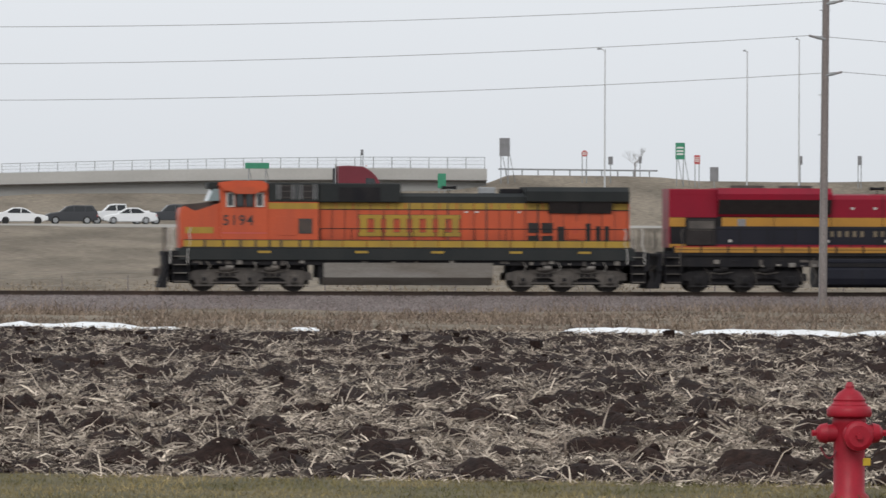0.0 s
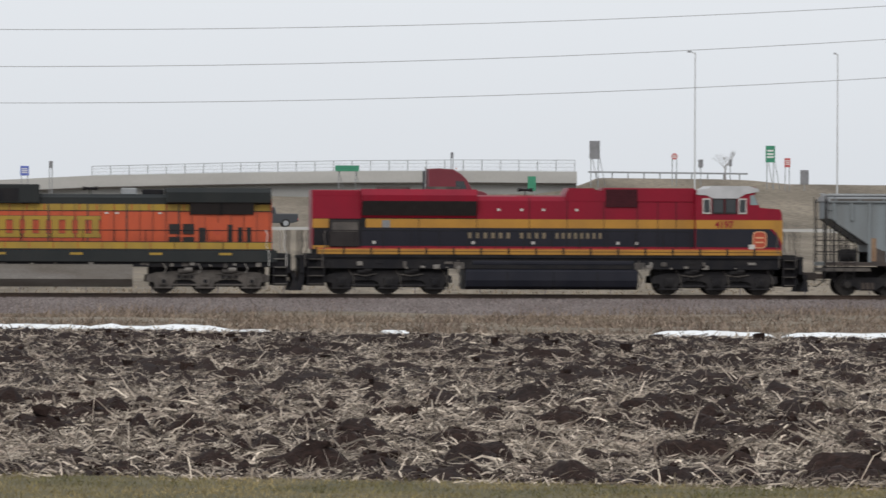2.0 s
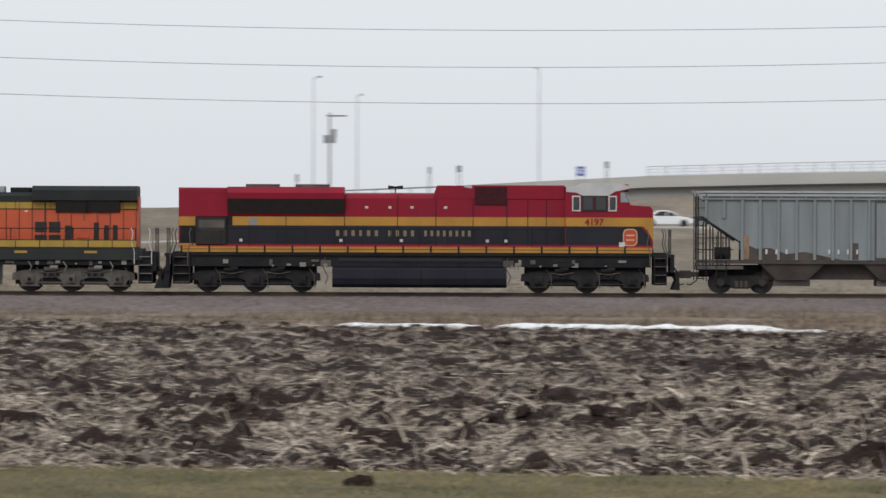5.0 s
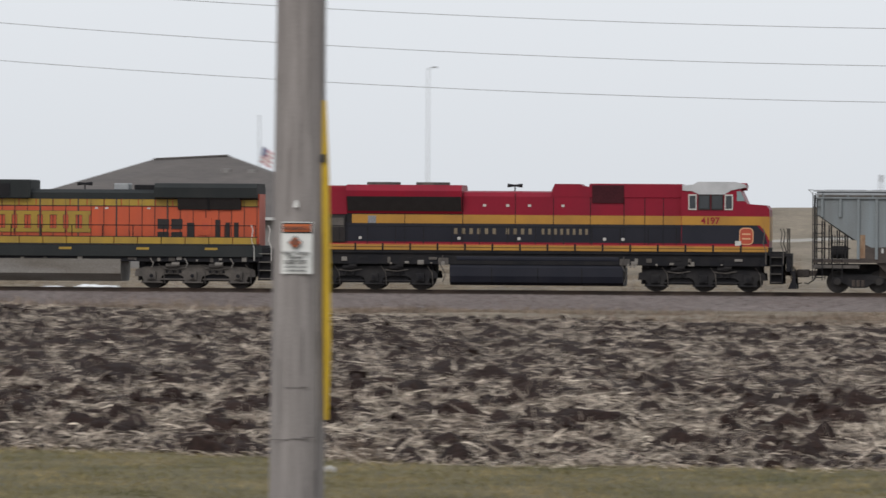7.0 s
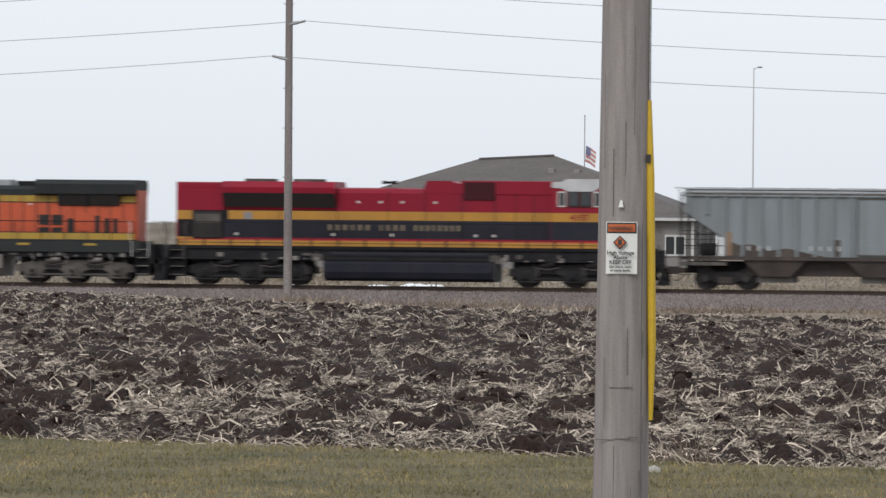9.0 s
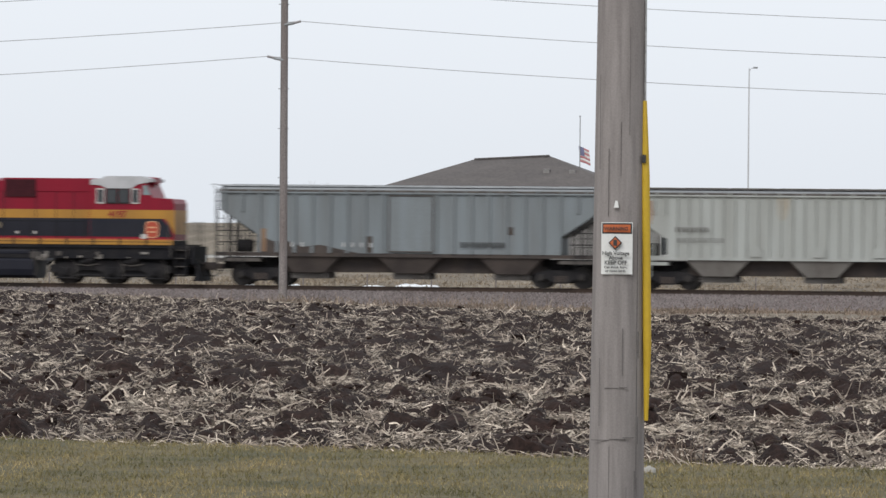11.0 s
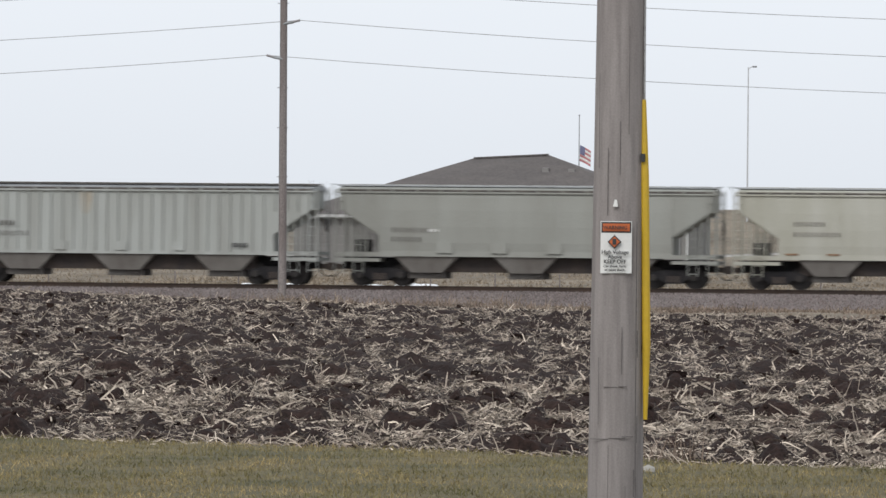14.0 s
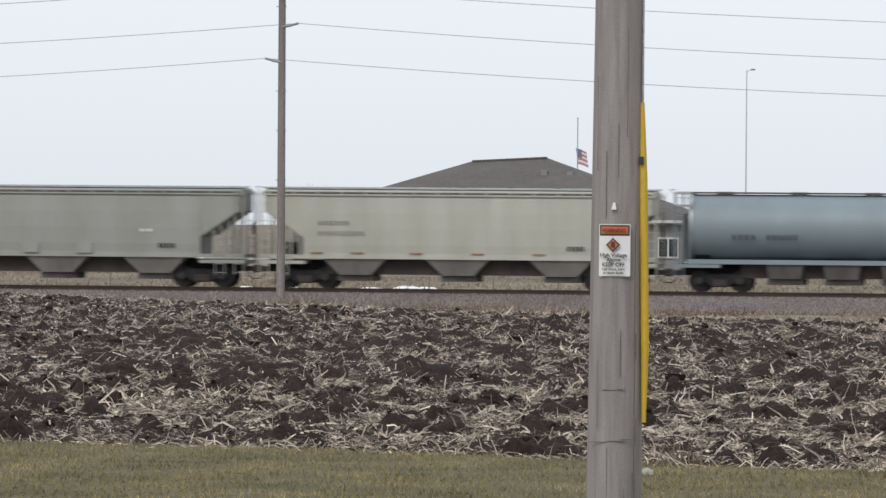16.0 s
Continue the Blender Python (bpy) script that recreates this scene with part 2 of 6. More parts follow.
    semired=mat("maroon_truck_paint", (0.15, 0.014, 0.026), 0.4, size=1.5, bump=0, amount=0.3, fine=0.03),
    tyre=mat("tyre_rubber", (0.02, 0.02, 0.02), 0.85, size=0.5, bump=0, amount=0.3),
    conifer=mat("dark_evergreen", (0.028, 0.032, 0.026), 0.9, size=0.3, island=0.4, bump=0),
    twig=mat("bare_twig", (0.27, 0.25, 0.24), 0.9, size=1, bump=0),
    flagred=mat("flag_red", (0.50, 0.21, 0.22), 0.8, size=0.5, bump=0, amount=0.2),
    flagblue=mat("flag_blue", (0.17, 0.175, 0.28), 0.8, size=0.5, bump=0, amount=0.2),
)


# ---- builders ----
def box(bm, x0, x1, y0, y1, z0, z1, bevel=0.0):
    made = bmesh.ops.create_cube(bm, size=1)["verts"]
    for v in made:
        v.co = Vector(((x0 + x1) / 2 + v.co.x * (x1 - x0), (y0 + y1) / 2 + v.co.y * (y1 - y0), (z0 + z1) / 2 + v.co.z * (z1 - z0)))
    if bevel:
        edges = list({e for v in made for e in v.link_edges})
        bmesh.ops.bevel(bm, geom=edges, offset=bevel, segments=2, profile=0.5, affect="EDGES")
    return bm


def prism(bm, outline, lo, hi, axis="y"):
    """A slab: an outline in x, z (axis y) or y, z (axis x) or x, y (axis z), drawn out from lo to hi."""
    def place(a, b, c):
        return {"y": (a, c, b), "x": (c, a, b), "z": (a, b, c)}[axis]
    low = [bm.verts.new(place(a, b, lo)) for a, b in outline]
    high = [bm.verts.new(place(a, b, hi)) for a, b in outline]
    k = len(outline)
    bm.faces.new(low)
    bm.faces.new(high)
    for i in range(k):
        bm.faces.new((low[i], low[(i + 1) % k], high[(i + 1) % k], high[i]))
    bmesh.ops.recalc_face_normals(bm, faces=bm.faces)
    return bm


def rod(bm, a, b, r0, r1=None, n=10):
    a, b = Vector(a), Vector(b)
    made = bmesh.ops.create_cone(bm, cap_ends=True, segments=n, radius1=r0, radius2=r0 if r1 is None else r1, depth=(b - a).length)["verts"]
    turn = (b - a).to_track_quat("Z", "Y").to_matrix().to_4x4()
    bmesh.ops.transform(bm, matrix=Matrix.Translation((a + b) / 2) @ turn, verts=made)
    return bm


def tube(bm, points, r, n=6):
    """One bent tube through the points."""
    points = [Vector(p) for p in points]
    rings = []
    for i, p in enumerate(points):
        way = (points[min(i + 1, len(points) - 1)] - points[max(i - 1, 0)]).normalized()
        side = way.cross(Vector((0, 0, 1)) if abs(way.z) < 0.9 else Vector((0, 1, 0))).normalized()
        up = side.cross(way)
        rings.append([bm.verts.new(p + (side * math.cos(2 * math.pi * k / n) + up * math.sin(2 * math.pi * k / n)) * r) for k in range(n)])
    for a, b in zip(rings, rings[1:]):
        for k in range(n):
            bm.faces.new((a[k], a[(k + 1) % n], b[(k + 1) % n], b[k]))
    bm.faces.new(rings[0][::-1])
    bm.faces.new(rings[-1])
    bmesh.ops.recalc_face_normals(bm, faces=bm.faces)
    return bm


def lathe(bm, rings, n=20, centre=(0, 0)):
    """Rings of (radius, z) about a vertical axis, closed at both ends."""
    loops = []
    for r, z in rings:
        loops.append([bm.verts.new((centre[0] + r * math.cos(2 * math.pi * i / n), centre[1] + r * math.sin(2 * math.pi * i / n), z)) for i in range(n)])
    for a, b in zip(loops, loops[1:]):
        for i in range(n):
            bm.faces.new((a[i], a[(i + 1) % n], b[(i + 1) % n], b[i]))
    bm.faces.new(loops[0][::-1])
    bm.faces.new(loops[-1])
    return bm


def mesh_of(name, bm, material, smooth=False):
    me = bpy.data.meshes.new(name)
    bm.to_mesh(me)
    bm.free()
    me.materials.append(material)
    if smooth:
        me.polygons.foreach_set("use_smooth", [True] * len(me.polygons))
        me.update()
    return me


def part(name, bm, material, parent, label="", smooth=False):
    ob = new(name, mesh_of(name, bm, material, smooth))
    ob.parent = parent
    return tagged(ob, label)


def repeat(name, me, parent, m):
    """One more piece on a shared mesh."""
    ob = new(name, me)
    ob.parent = parent
    ob.matrix_basis = m
    return ob


def B(*a, **k):
    return box(bmesh.new(), *a, **k)


def thing(name, label, category, group=""):
    return tagged(new(name), label, category, group)


def solid(name, bm, material, label, category="", kind="", smooth=False, group=""):
    return tagged(new(name, mesh_of(name, bm, material, smooth)), label, category, group, kind)


def sheet(name, verts, faces, material, label, kind, smooth=False):
    me = bpy.data.meshes.new(name)
    me.from_pydata(verts if isinstance(verts, list) else verts.tolist(), [], faces if isinstance(faces, list) else faces.tolist())
    me.materials.append(material)
    if smooth:
        me.polygons.foreach_set("use_smooth", [True] * len(me.polygons))
    me.update()
    return tagged(new(name, me), label, "", "", kind)


def hash_noise(x, y, seed=0):
    """Smooth value noise from 0 to 1 over numpy arrays."""
    xi, yi = np.floor(x).astype(np.int64), np.floor(y).astype(np.int64)
    fx, fy = x - xi, y - yi
    fx, fy = fx * fx * (3 - 2 * fx), fy * fy * (3 - 2 * fy)

    def h(a, b):
        k = (a * 374761393 + b * 668265263 + seed * 974634777) & 0xFFFFFFFF
        k = ((k ^ (k >> 13)) * 1274126177) & 0xFFFFFFFF
        return ((k ^ (k >> 16)) & 0xFFFF) / 65535.0
    return (h(xi, yi) * (1 - fx) + h(xi + 1, yi) * fx) * (1 - fy) + (h(xi, yi + 1) * (1 - fx) + h(xi + 1, yi + 1) * fx) * fy


DIAL, DIAL_ZERO = 1.4, -0.83   # marks to a degree, and the heading of mark 0


def spot(mark, depth):
    """x at that depth, seen at that mark of the dial."""
    return depth * math.tan(radians(mark / DIAL + DIAL_ZERO))


def marks(x, y):
    """The dial's mark of a place, over numpy arrays."""
    return (np.degrees(np.arctan2(x, np.maximum(y, 1))) - DIAL_ZERO) * DIAL


def height(mark, lift, depth):
    """z at that depth, seen that many marks above eye level."""
    return EYE_Z + depth / math.cos(radians(mark / DIAL + DIAL_ZERO)) * math.tan(radians(lift / DIAL))

# ---- the ground ----
RAIL_Z, TRACK_Y = -0.47, 256.3


def lawn_edge(x):
    return 51.6 - 0.378 * x - 1.1 * np.exp(-((x + 5.2) / 1.7) ** 2)


def field_edge(x):
    return np.minimum(172.82 - 0.588 * x + 0.011 * np.minimum(x, 0) ** 2, 243.0)


HILL = [(-90, 1.0), (-17, 1.4), (-13, 2.2), (-8, 4.2), (-5, 4.7), (2, 4.9), (4, 6.0), (9, 6.4), (10.2, 6.7), (10.6, 8.35), (12.6, 8.2), (13.1, 7.75), (90, 7.8)]


def land(x, y):
    """Height of the land, over numpy arrays."""
    a, b = lawn_edge(x), field_edge(x)
    z = np.where(y < a, 0.0, np.where(y < b, -0.65 * (y - a) / np.maximum(b - a, 1), -0.65 - 0.55 * np.clip((y - b) / np.maximum(TRACK_Y - 11.5 - b, 1), 0, 1)))
    top = np.interp(marks(x, y), [h for h, _ in HILL], [t for _, t in HILL])
    road = np.minimum(np.interp(marks(x, y), [-15, -8, -3, 2], [-0.6, -0.4, 1.2, 2.65]), 2.65)
    rise = -1.2 + np.clip((y - 278) / 233, 0, 1) * (road + 1.2)
    rise = np.where(y > 543, road + np.clip((y - 543) / 87, 0, 1) * (top - road), rise)
    return np.where(y < 261, z, np.where(y < 278, -1.2, rise))


def ground_z(x, y):
    return float(land(np.array(float(x)), np.array(float(y))))


xs = np.unique(np.concatenate([np.linspace(-4000, -160, 24), np.arange(-160, 160.1, 4), np.linspace(160, 4000, 24)]))
ys = np.unique(np.concatenate([np.linspace(-400, 20, 12), np.arange(20, 264, 2.5), np.arange(264, 680, 7.0), np.linspace(680, 4600, 24)]))
gx, gy = np.meshgrid(xs, ys)
gz = land(gx, gy) - np.where((gy > lawn_edge(gx) + 0.6) & (gy < field_edge(gx) - 2) & (abs(gx) < 90), 0.35, 0.02)
gz = gz + np.where(gy > field_edge(gx) + 3, (hash_noise(gx / 9, gy / 9, 3) - 0.5) * 0.25, 0)
nx = len(xs)
i0 = (np.arange(len(ys) - 1)[:, None] * nx + np.arange(nx - 1)[None, :]).ravel()
quads = np.stack([i0, i0 + 1, i0 + nx + 1, i0 + nx], 1)
sheet("ground", np.stack([gx.ravel(), gy.ravel(), gz.ravel()], 1), quads, M["land"], "dormant brown land of early spring", "structure", True)


def grid_sheet(name, x0, x1, step, rows, lift, material, label):
    """A patch of fine relief between two edges that run across the view."""
    gx = np.linspace(x0, x1, round((x1 - x0) / step) + 1)
    v = rows[:, None]
    X = np.repeat(gx[None, :], len(rows), 0)
    a, b = lawn_edge(X), field_edge(X)
    Y = (a + v * (b - a)) if name == "field" else (40 + v * (a + 0.35 - 40))
    Z = land(X, Y) + lift(X, Y)
    if name == "field" and rows[0] == 0:
        Z[0] -= 0.6
    k = len(gx)
    i = (np.arange(len(rows) - 1)[:, None] * k + np.arange(k - 1)[None, :]).ravel()
    return sheet(name, np.stack([X.ravel(), Y.ravel(), Z.ravel()], 1), np.stack([i, i + 1, i + k + 1, i + k], 1), material, label, "structure", True)


def big_clods(X, Y):
    """Heavy turned clods, sparse and bare."""
    return np.clip(hash_noise(X / 0.40 + 0.3 * Y, Y / 0.62, 5) - 0.70, 0, 1) * 0.75


def clods(X, Y):
    """Tilled ridges and clods."""
    fade = np.clip((field_edge(X) - Y) / 7, 0.12, 1)
    big = big_clods(X, Y)
    Y = Y / 1.4
    warp = hash_noise(X / 2.3, Y / 2.3, 11) * 1.4
    ridge = np.sin((Y + 0.27 * X + warp) * 2 * math.pi / 1.55) * 0.045
    mid = np.abs(hash_noise(X / 0.21, Y / 0.25, 6) - 0.5) * 0.15
    fine = hash_noise(X / 0.085, Y / 0.11, 7) * 0.07 - 0.035
    return (ridge + big + mid + fine - 0.08) * fade


SOIL = "dark ploughed corn field with clods"
grid_sheet("field", -22, 16, 0.06, np.linspace(0, 0.25, 250), clods, M["soil"], SOIL)
grid_sheet("field", -62, -22, 0.4, np.linspace(0, 0.25, 80), clods, M["soil"], SOIL)
grid_sheet("field", 16, 44, 0.4, np.linspace(0, 0.25, 80), clods, M["soil"], SOIL)
grid_sheet("field", -62, 44, 0.2, np.linspace(0.25, 1, 250), clods, M["soil"], SOIL)
grid_sheet("lawn", -18, 14, 0.25, np.linspace(0, 1, 50), lambda X, Y: 0.02 * hash_noise(X * 2, Y * 2, 2), M["grass"], "mown lawn, half dormant, beside the field")


def strips(name, X, Y, Z, length, width, yaw, pitch, material, label, droop=0.0, bent=True):
    """Many thin flat pieces, each a bent strip of two quads, or one straight quad."""
    n = len(X)
    d = np.stack([np.cos(yaw) * np.cos(pitch), np.sin(yaw) * np.cos(pitch), np.sin(pitch)], 1)
    side = np.stack([-np.sin(yaw), np.cos(yaw), np.zeros(n)], 1)
    roll = np.random.rand(n) * 3.14
    up = np.cross(d, side)
    w = (side * np.cos(roll)[:, None] + up * np.sin(roll)[:, None]) * width[:, None] / 2
    p = np.stack([X, Y, Z], 1)
    mid = p + d * (length * 0.55)[:, None]
    tip = p + d * length[:, None]
    tip[:, 2] -= droop * length * np.random.rand(n)
    tip += w * (np.random.rand(n)[:, None] - 0.5) * 3
    if not bent:
        verts = np.stack([p - w, p + w, tip + w * 0.7, tip - w * 0.7], 1).reshape(-1, 3)
        return sheet(name, verts, np.arange(4 * n).reshape(-1, 4), material, label, "stuff")
    verts = np.stack([p - w, p + w, mid + w, mid - w, tip + w * 0.6, tip - w * 0.6], 1).reshape(-1, 3)
    k = np.arange(n)[:, None] * 6
    faces = np.concatenate([k + np.array([[0, 1, 2, 3]]), k + np.array([[3, 2, 4, 5]])])
    return sheet(name, verts, faces, material, label, "stuff")


rng = np.random.default_rng(4)


def wedge(n, near, far, spread=0.236, power=1.0):
    """Random places in the part of the land that the clip shows."""
    u = rng.random(n)
    y = (near ** power + u * (far ** power - near ** power)) ** (1 / power)
    return (rng.random(n) * 2 - 1) * spread * (y + 2) + spot(0, 1.0) * y, y


def residue(count, near, far, power, lengths, widths, bent):
    """Chopped stalks and husks between the heavy clods, of those mean lengths and widths."""
    X, Y = wedge(count, near, far, power=power)
    cover = 0.45 * hash_noise(X / 2.4, Y / 3.0, 21) + 0.55 * hash_noise(X / 0.6, Y / 0.9, 22)
    lump = clods(X, Y)
    thick = np.interp(X / Y, [-0.2, -0.1, -0.02, 0.1], [2.4, 2.5, 2.9, 3.2])
    thick = thick * np.where(X < 0, np.interp(Y - lawn_edge(X), [1, 7], [0.6, 1]), 1)
    keep = (Y > lawn_edge(X) + 0.1) & (Y < field_edge(X)) & (rng.random(len(X)) < np.clip((cover - 0.29) * thick, 0.08, 1)) & ((big_clods(X, Y) < 0.02) | (rng.random(len(X)) < 0.12))
    X, Y, lump = X[keep], Y[keep], lump[keep]
    n = len(X)
    L = rng.gamma(1.6, lengths, n).clip(0.02, 0.42) * (1 + (Y - 56) / 364)
    W = widths * (0.45 + 1.4 * rng.random(n) ** 1.8) * (1 + (Y - 56) / 160)
    strips("corn_residue", X, Y, land(X, Y) + lump + rng.uniform(0.005, 0.06, n), L, W, rng.uniform(0, 2 * math.pi, n), np.abs(rng.normal(0.12, 0.42, n)).clip(0, 1.4), M["straw"],
           "pale chopped corn stalks and husks on dark soil", 0.35, bent)


residue(270000, 47, 84, 1.0, 0.062, 0.0138, True)
residue(270000, 47, 84, 1.0, 0.030, 0.0095, False)
residue(860000, 84, 240, 0.7, 0.052, 0.0125, False)


def clod_sheet(X, Y, size, shape, faces):
    """Loose broken clods: one small jittered solid at each place."""
    n, k = len(X), len(shape)
    V = (shape[None] * np.array([1, 1, 0.75]) * rng.uniform(0.62, 1.3, (n, k, 1)) + rng.uniform(-0.15, 0.15, (n, k, 3))) * size[:, None, None]
    turn = rng.uniform(0, 6.28, n)
    c, s = np.cos(turn)[:, None], np.sin(turn)[:, None]
    V = np.stack([V[..., 0] * c - V[..., 1] * s, V[..., 0] * s + V[..., 1] * c, V[..., 2]], 2)
    V = V + np.stack([X, Y, land(X, Y) + clods(X, Y) + 0.1 * size], 1)[:, None]
    sheet("soil_clods", V.reshape(-1, 3), (np.arange(n)[:, None, None] * k + faces[None]).reshape(-1, faces.shape[1]), M["soil"], "dark clods of turned soil", "stuff")


def clod_places(count, near, far, power):
    X, Y = wedge(count, near, far, power=power)
    cover = 0.45 * hash_noise(X / 2.4, Y / 3.0, 21) + 0.55 * hash_noise(X / 0.6, Y / 0.9, 22)
    keep = (Y > lawn_edge(X) + 0.25) & (Y < field_edge(X) - 0.5) & (rng.random(len(X)) < np.clip((0.56 - cover) * 2.4, 0.04, 1) + 3 * big_clods(X, Y))
    return X[keep], Y[keep]


cube8 = np.array([[x, y, z] for z in (-1, 1) for y in (-1, 1) for x in (-1, 1)], float)
quad = np.array([[0, 2, 3, 1], [4, 5, 7, 6], [0, 1, 5, 4], [2, 6, 7, 3], [0, 4, 6, 2], [1, 3, 7, 5]])
ball = bmesh.new()
bmesh.ops.create_icosphere(ball, subdivisions=1, radius=1.25)
ball_v, ball_f = np.array([v.co[:] for v in ball.verts]), np.array([[v.index for v in f.verts] for f in ball.faces])
ball.free()
X, Y = clod_places(15000, 80, 225, 1.0)
clod_sheet(X, Y, rng.gamma(2.0, 0.014, len(X)).clip(0.012, 0.09) * (1 + (Y - 56) / 420), cube8, quad)
X, Y = clod_places(15000, 47, 82, 1.0)
clod_sheet(X, Y, rng.gamma(1.8, 0.015, len(X)).clip(0.010, 0.09), ball_v, ball_f)
# weeds and long stalks along the lawn's edge
X = rng.uniform(-18, 13, 2800)
Y = lawn_edge(X) + rng.normal(0.1, 0.22, 2800)
strips("edge_stalks", X, Y, land(X, Y) + 0.0, rng.uniform(0.05, 0.26, 2800), rng.uniform(0.006, 0.014, 2800), rng.uniform(0, 6.28, 2800),
       np.abs(rng.normal(0.15, 0.4, 2800)).clip(0, 1.4), M["straw"], "dry stalks along the lawn's edge", 0.3)
X = -6.12 + rng.normal(0, 0.17, 90)
Y = lawn_edge(X) + 0.15 + rng.normal(0, 0.15, 90)
strips("weed_clump", X, Y, land(X, Y), rng.uniform(0.08, 0.32, 90), rng.uniform(0.006, 0.012, 90), rng.uniform(0, 6.28, 90),
       rng.uniform(0.8, 1.5, 90), M["dead"], "dry pale weeds at the field's edge behind the pole", 0.3)
X, Y = wedge(170000, 43, 60, 0.245)
keep = Y < lawn_edge(X) + 0.05 + 0.25 * hash_noise(X * 2.2, Y * 0, 8)
X, Y = X[keep], Y[keep]
n = len(X)
strips("grass_blades", X, Y, land(X, Y), rng.uniform(0.02, 0.07, n), rng.uniform(0.004, 0.008, n), rng.uniform(0, 6.28, n), rng.uniform(0.5, 1.5, n),
       M["blade"], "short yellow-green grass blades", 0.4, False)
# dead grass between field and track, and behind the track
X, Y = wedge(140000, 156, 249, 0.24)
tuft = hash_noise(X / 3.2, Y / 3.0, 31)
keep = (Y > field_edge(X) + 0.5) & (Y < TRACK_Y - 10.5) & (rng.random(len(X)) < np.clip((tuft - 0.18) * 1.8, 0.08, 1))
X, Y, tuft = X[keep], Y[keep], tuft[keep]
n = len(X)
strips("dead_grass", X, Y, land(X, Y) - 0.05, rng.uniform(0.10, 0.34, n) * (0.2 + 1.7 * tuft ** 2) * np.interp(Y, [TRACK_Y - 35, TRACK_Y - 10.5], [1, 0.45]), rng.uniform(0.02, 0.05, n), rng.uniform(0, 6.28, n),
       rng.uniform(0.25, 1.4, n), M["dead"], "matted dead grass in the ditch by the track", 0.4, False)
X, Y = wedge(45000, 262, 282, 0.24)
n = len(X)
strips("far_dead_grass", X, Y, land(X, Y) - 0.05, rng.uniform(0.15, 0.5, n) * (0.5 + hash_noise(X / 4, Y / 4, 33)), rng.uniform(0.02, 0.06, n),
       rng.uniform(0, 6.28, n), rng.uniform(0.5, 1.5, n), M["pale_grass"], "tan dead grass behind the track", 0.4, False)
X, Y = wedge(130000, 280, 425, 0.24)
keep = rng.random(len(X)) < np.clip((hash_noise(X / 6, Y / 20, 35) - 0.15) * 2.2, 0.15, 1) * np.where(marks(X, Y) < -2, 1.0, np.interp(Y, [290, 335], [1, 0]))
X, Y = X[keep], Y[keep]
n = len(X)
strips("slope_grass", X, Y, land(X, Y) - 0.05, rng.uniform(0.08, 0.28, n), rng.uniform(0.03, 0.08, n), rng.uniform(0, 6.28, n), rng.uniform(0.3, 1.3, n),
       M["pale_grass"], "matted tan dead grass on the slope beyond the track", 0.4, False)
# taller brush by the right-hand power pole
for cx, w, k in ((spot(14.6, 240), 2.2, 900), (spot(12.5, 240), 3.5, 700), (spot(4.7, 240), 3, 500), (spot(-13.0, 248), 1.2, 500), (spot(-10.6, 248), 1.4, 350), (spot(16.2, 240), 2, 500)):
    X = cx + rng.normal(0, w, k)
    Y = TRACK_Y - 12 + rng.normal(0, 2.5, k)
    strips("brush", X, Y, land(X, Y), rng.uniform(0.2, 0.75, k) * rng.uniform(0.5, 1, k), rng.uniform(0.012, 0.03, k), rng.uniform(0, 6.28, k), rng.uniform(0.6, 1.5, k),
           M["dead"], "thin brown dead weeds beside the track", 0.2)

# railway: ballast, ties, rails
X0, X1 = -75, 75
bed = [(TRACK_Y - 6.2, -1.3), (TRACK_Y - 5.6, -1.22), (TRACK_Y - 1.95, RAIL_Z - 0.2), (TRACK_Y + 1.95, RAIL_Z - 0.2), (TRACK_Y + 5.4, -1.22), (TRACK_Y + 6, -1.4)]
solid("ballast_bed", prism(bmesh.new(), bed, X0 * 1.6, X1 * 1.6, "x"), M["ballast"], "grey-brown crushed stone ballast shoulder", "", "structure")
n = 42000
X = rng.uniform(-72, 60, n)
v = rng.random(n)
Y = TRACK_Y - 5.9 + v * 4.6
Z = np.interp(Y, [b[0] for b in bed], [b[1] for b in bed])
r = rng.uniform(0.025, 0.06, n)
corner = np.stack([np.array([1, 0, -0.3]), np.array([-0.5, 0.87, -0.3]), np.array([-0.5, -0.87, -0.3]), np.array([0.1, 0.1, 0.9])])
turn = rng.uniform(0, 6.28, n)
c, s = np.cos(turn), np.sin(turn)
V = corner[None] * r[:, None, None] * rng.uniform(0.7, 1.3, (n, 4, 1))
V = np.stack([V[..., 0] * c[:, None] - V[..., 1] * s[:, None], V[..., 0] * s[:, None] + V[..., 1] * c[:, None], V[..., 2]], 2) + np.stack([X, Y, Z + 0.01], 1)[:, None]
k = np.arange(n)[:, None] * 4
sheet("ballast_stones", V.reshape(-1, 3), np.concatenate([k + np.array([[0, 1, 3]]), k + np.array([[1, 2, 3]]), k + np.array([[2, 0, 3]])]), M["stone"], "loose crushed ballast stones", "stuff")
track = thing("railway_track", "worn steel rails on dark wooden ties in ballast", "railway track")
for y in (TRACK_Y - 0.755, TRACK_Y + 0.755):
    bm = bmesh.new()
    z = RAIL_Z
    prism(bm, [(y - 0.036, z), (y - 0.036, z - 0.035), (y - 0.01, z - 0.05), (y - 0.01, z - 0.15), (y - 0.07, z - 0.165), (y - 0.07, z - 0.18),
               (y + 0.07, z - 0.18), (y + 0.07, z - 0.165), (y + 0.01, z - 0.15), (y + 0.01, z - 0.05), (y + 0.036, z - 0.035), (y + 0.036, z)], X0 * 1.6, X1 * 1.6, "x")
    part("rail", bm, M["rail"], track)
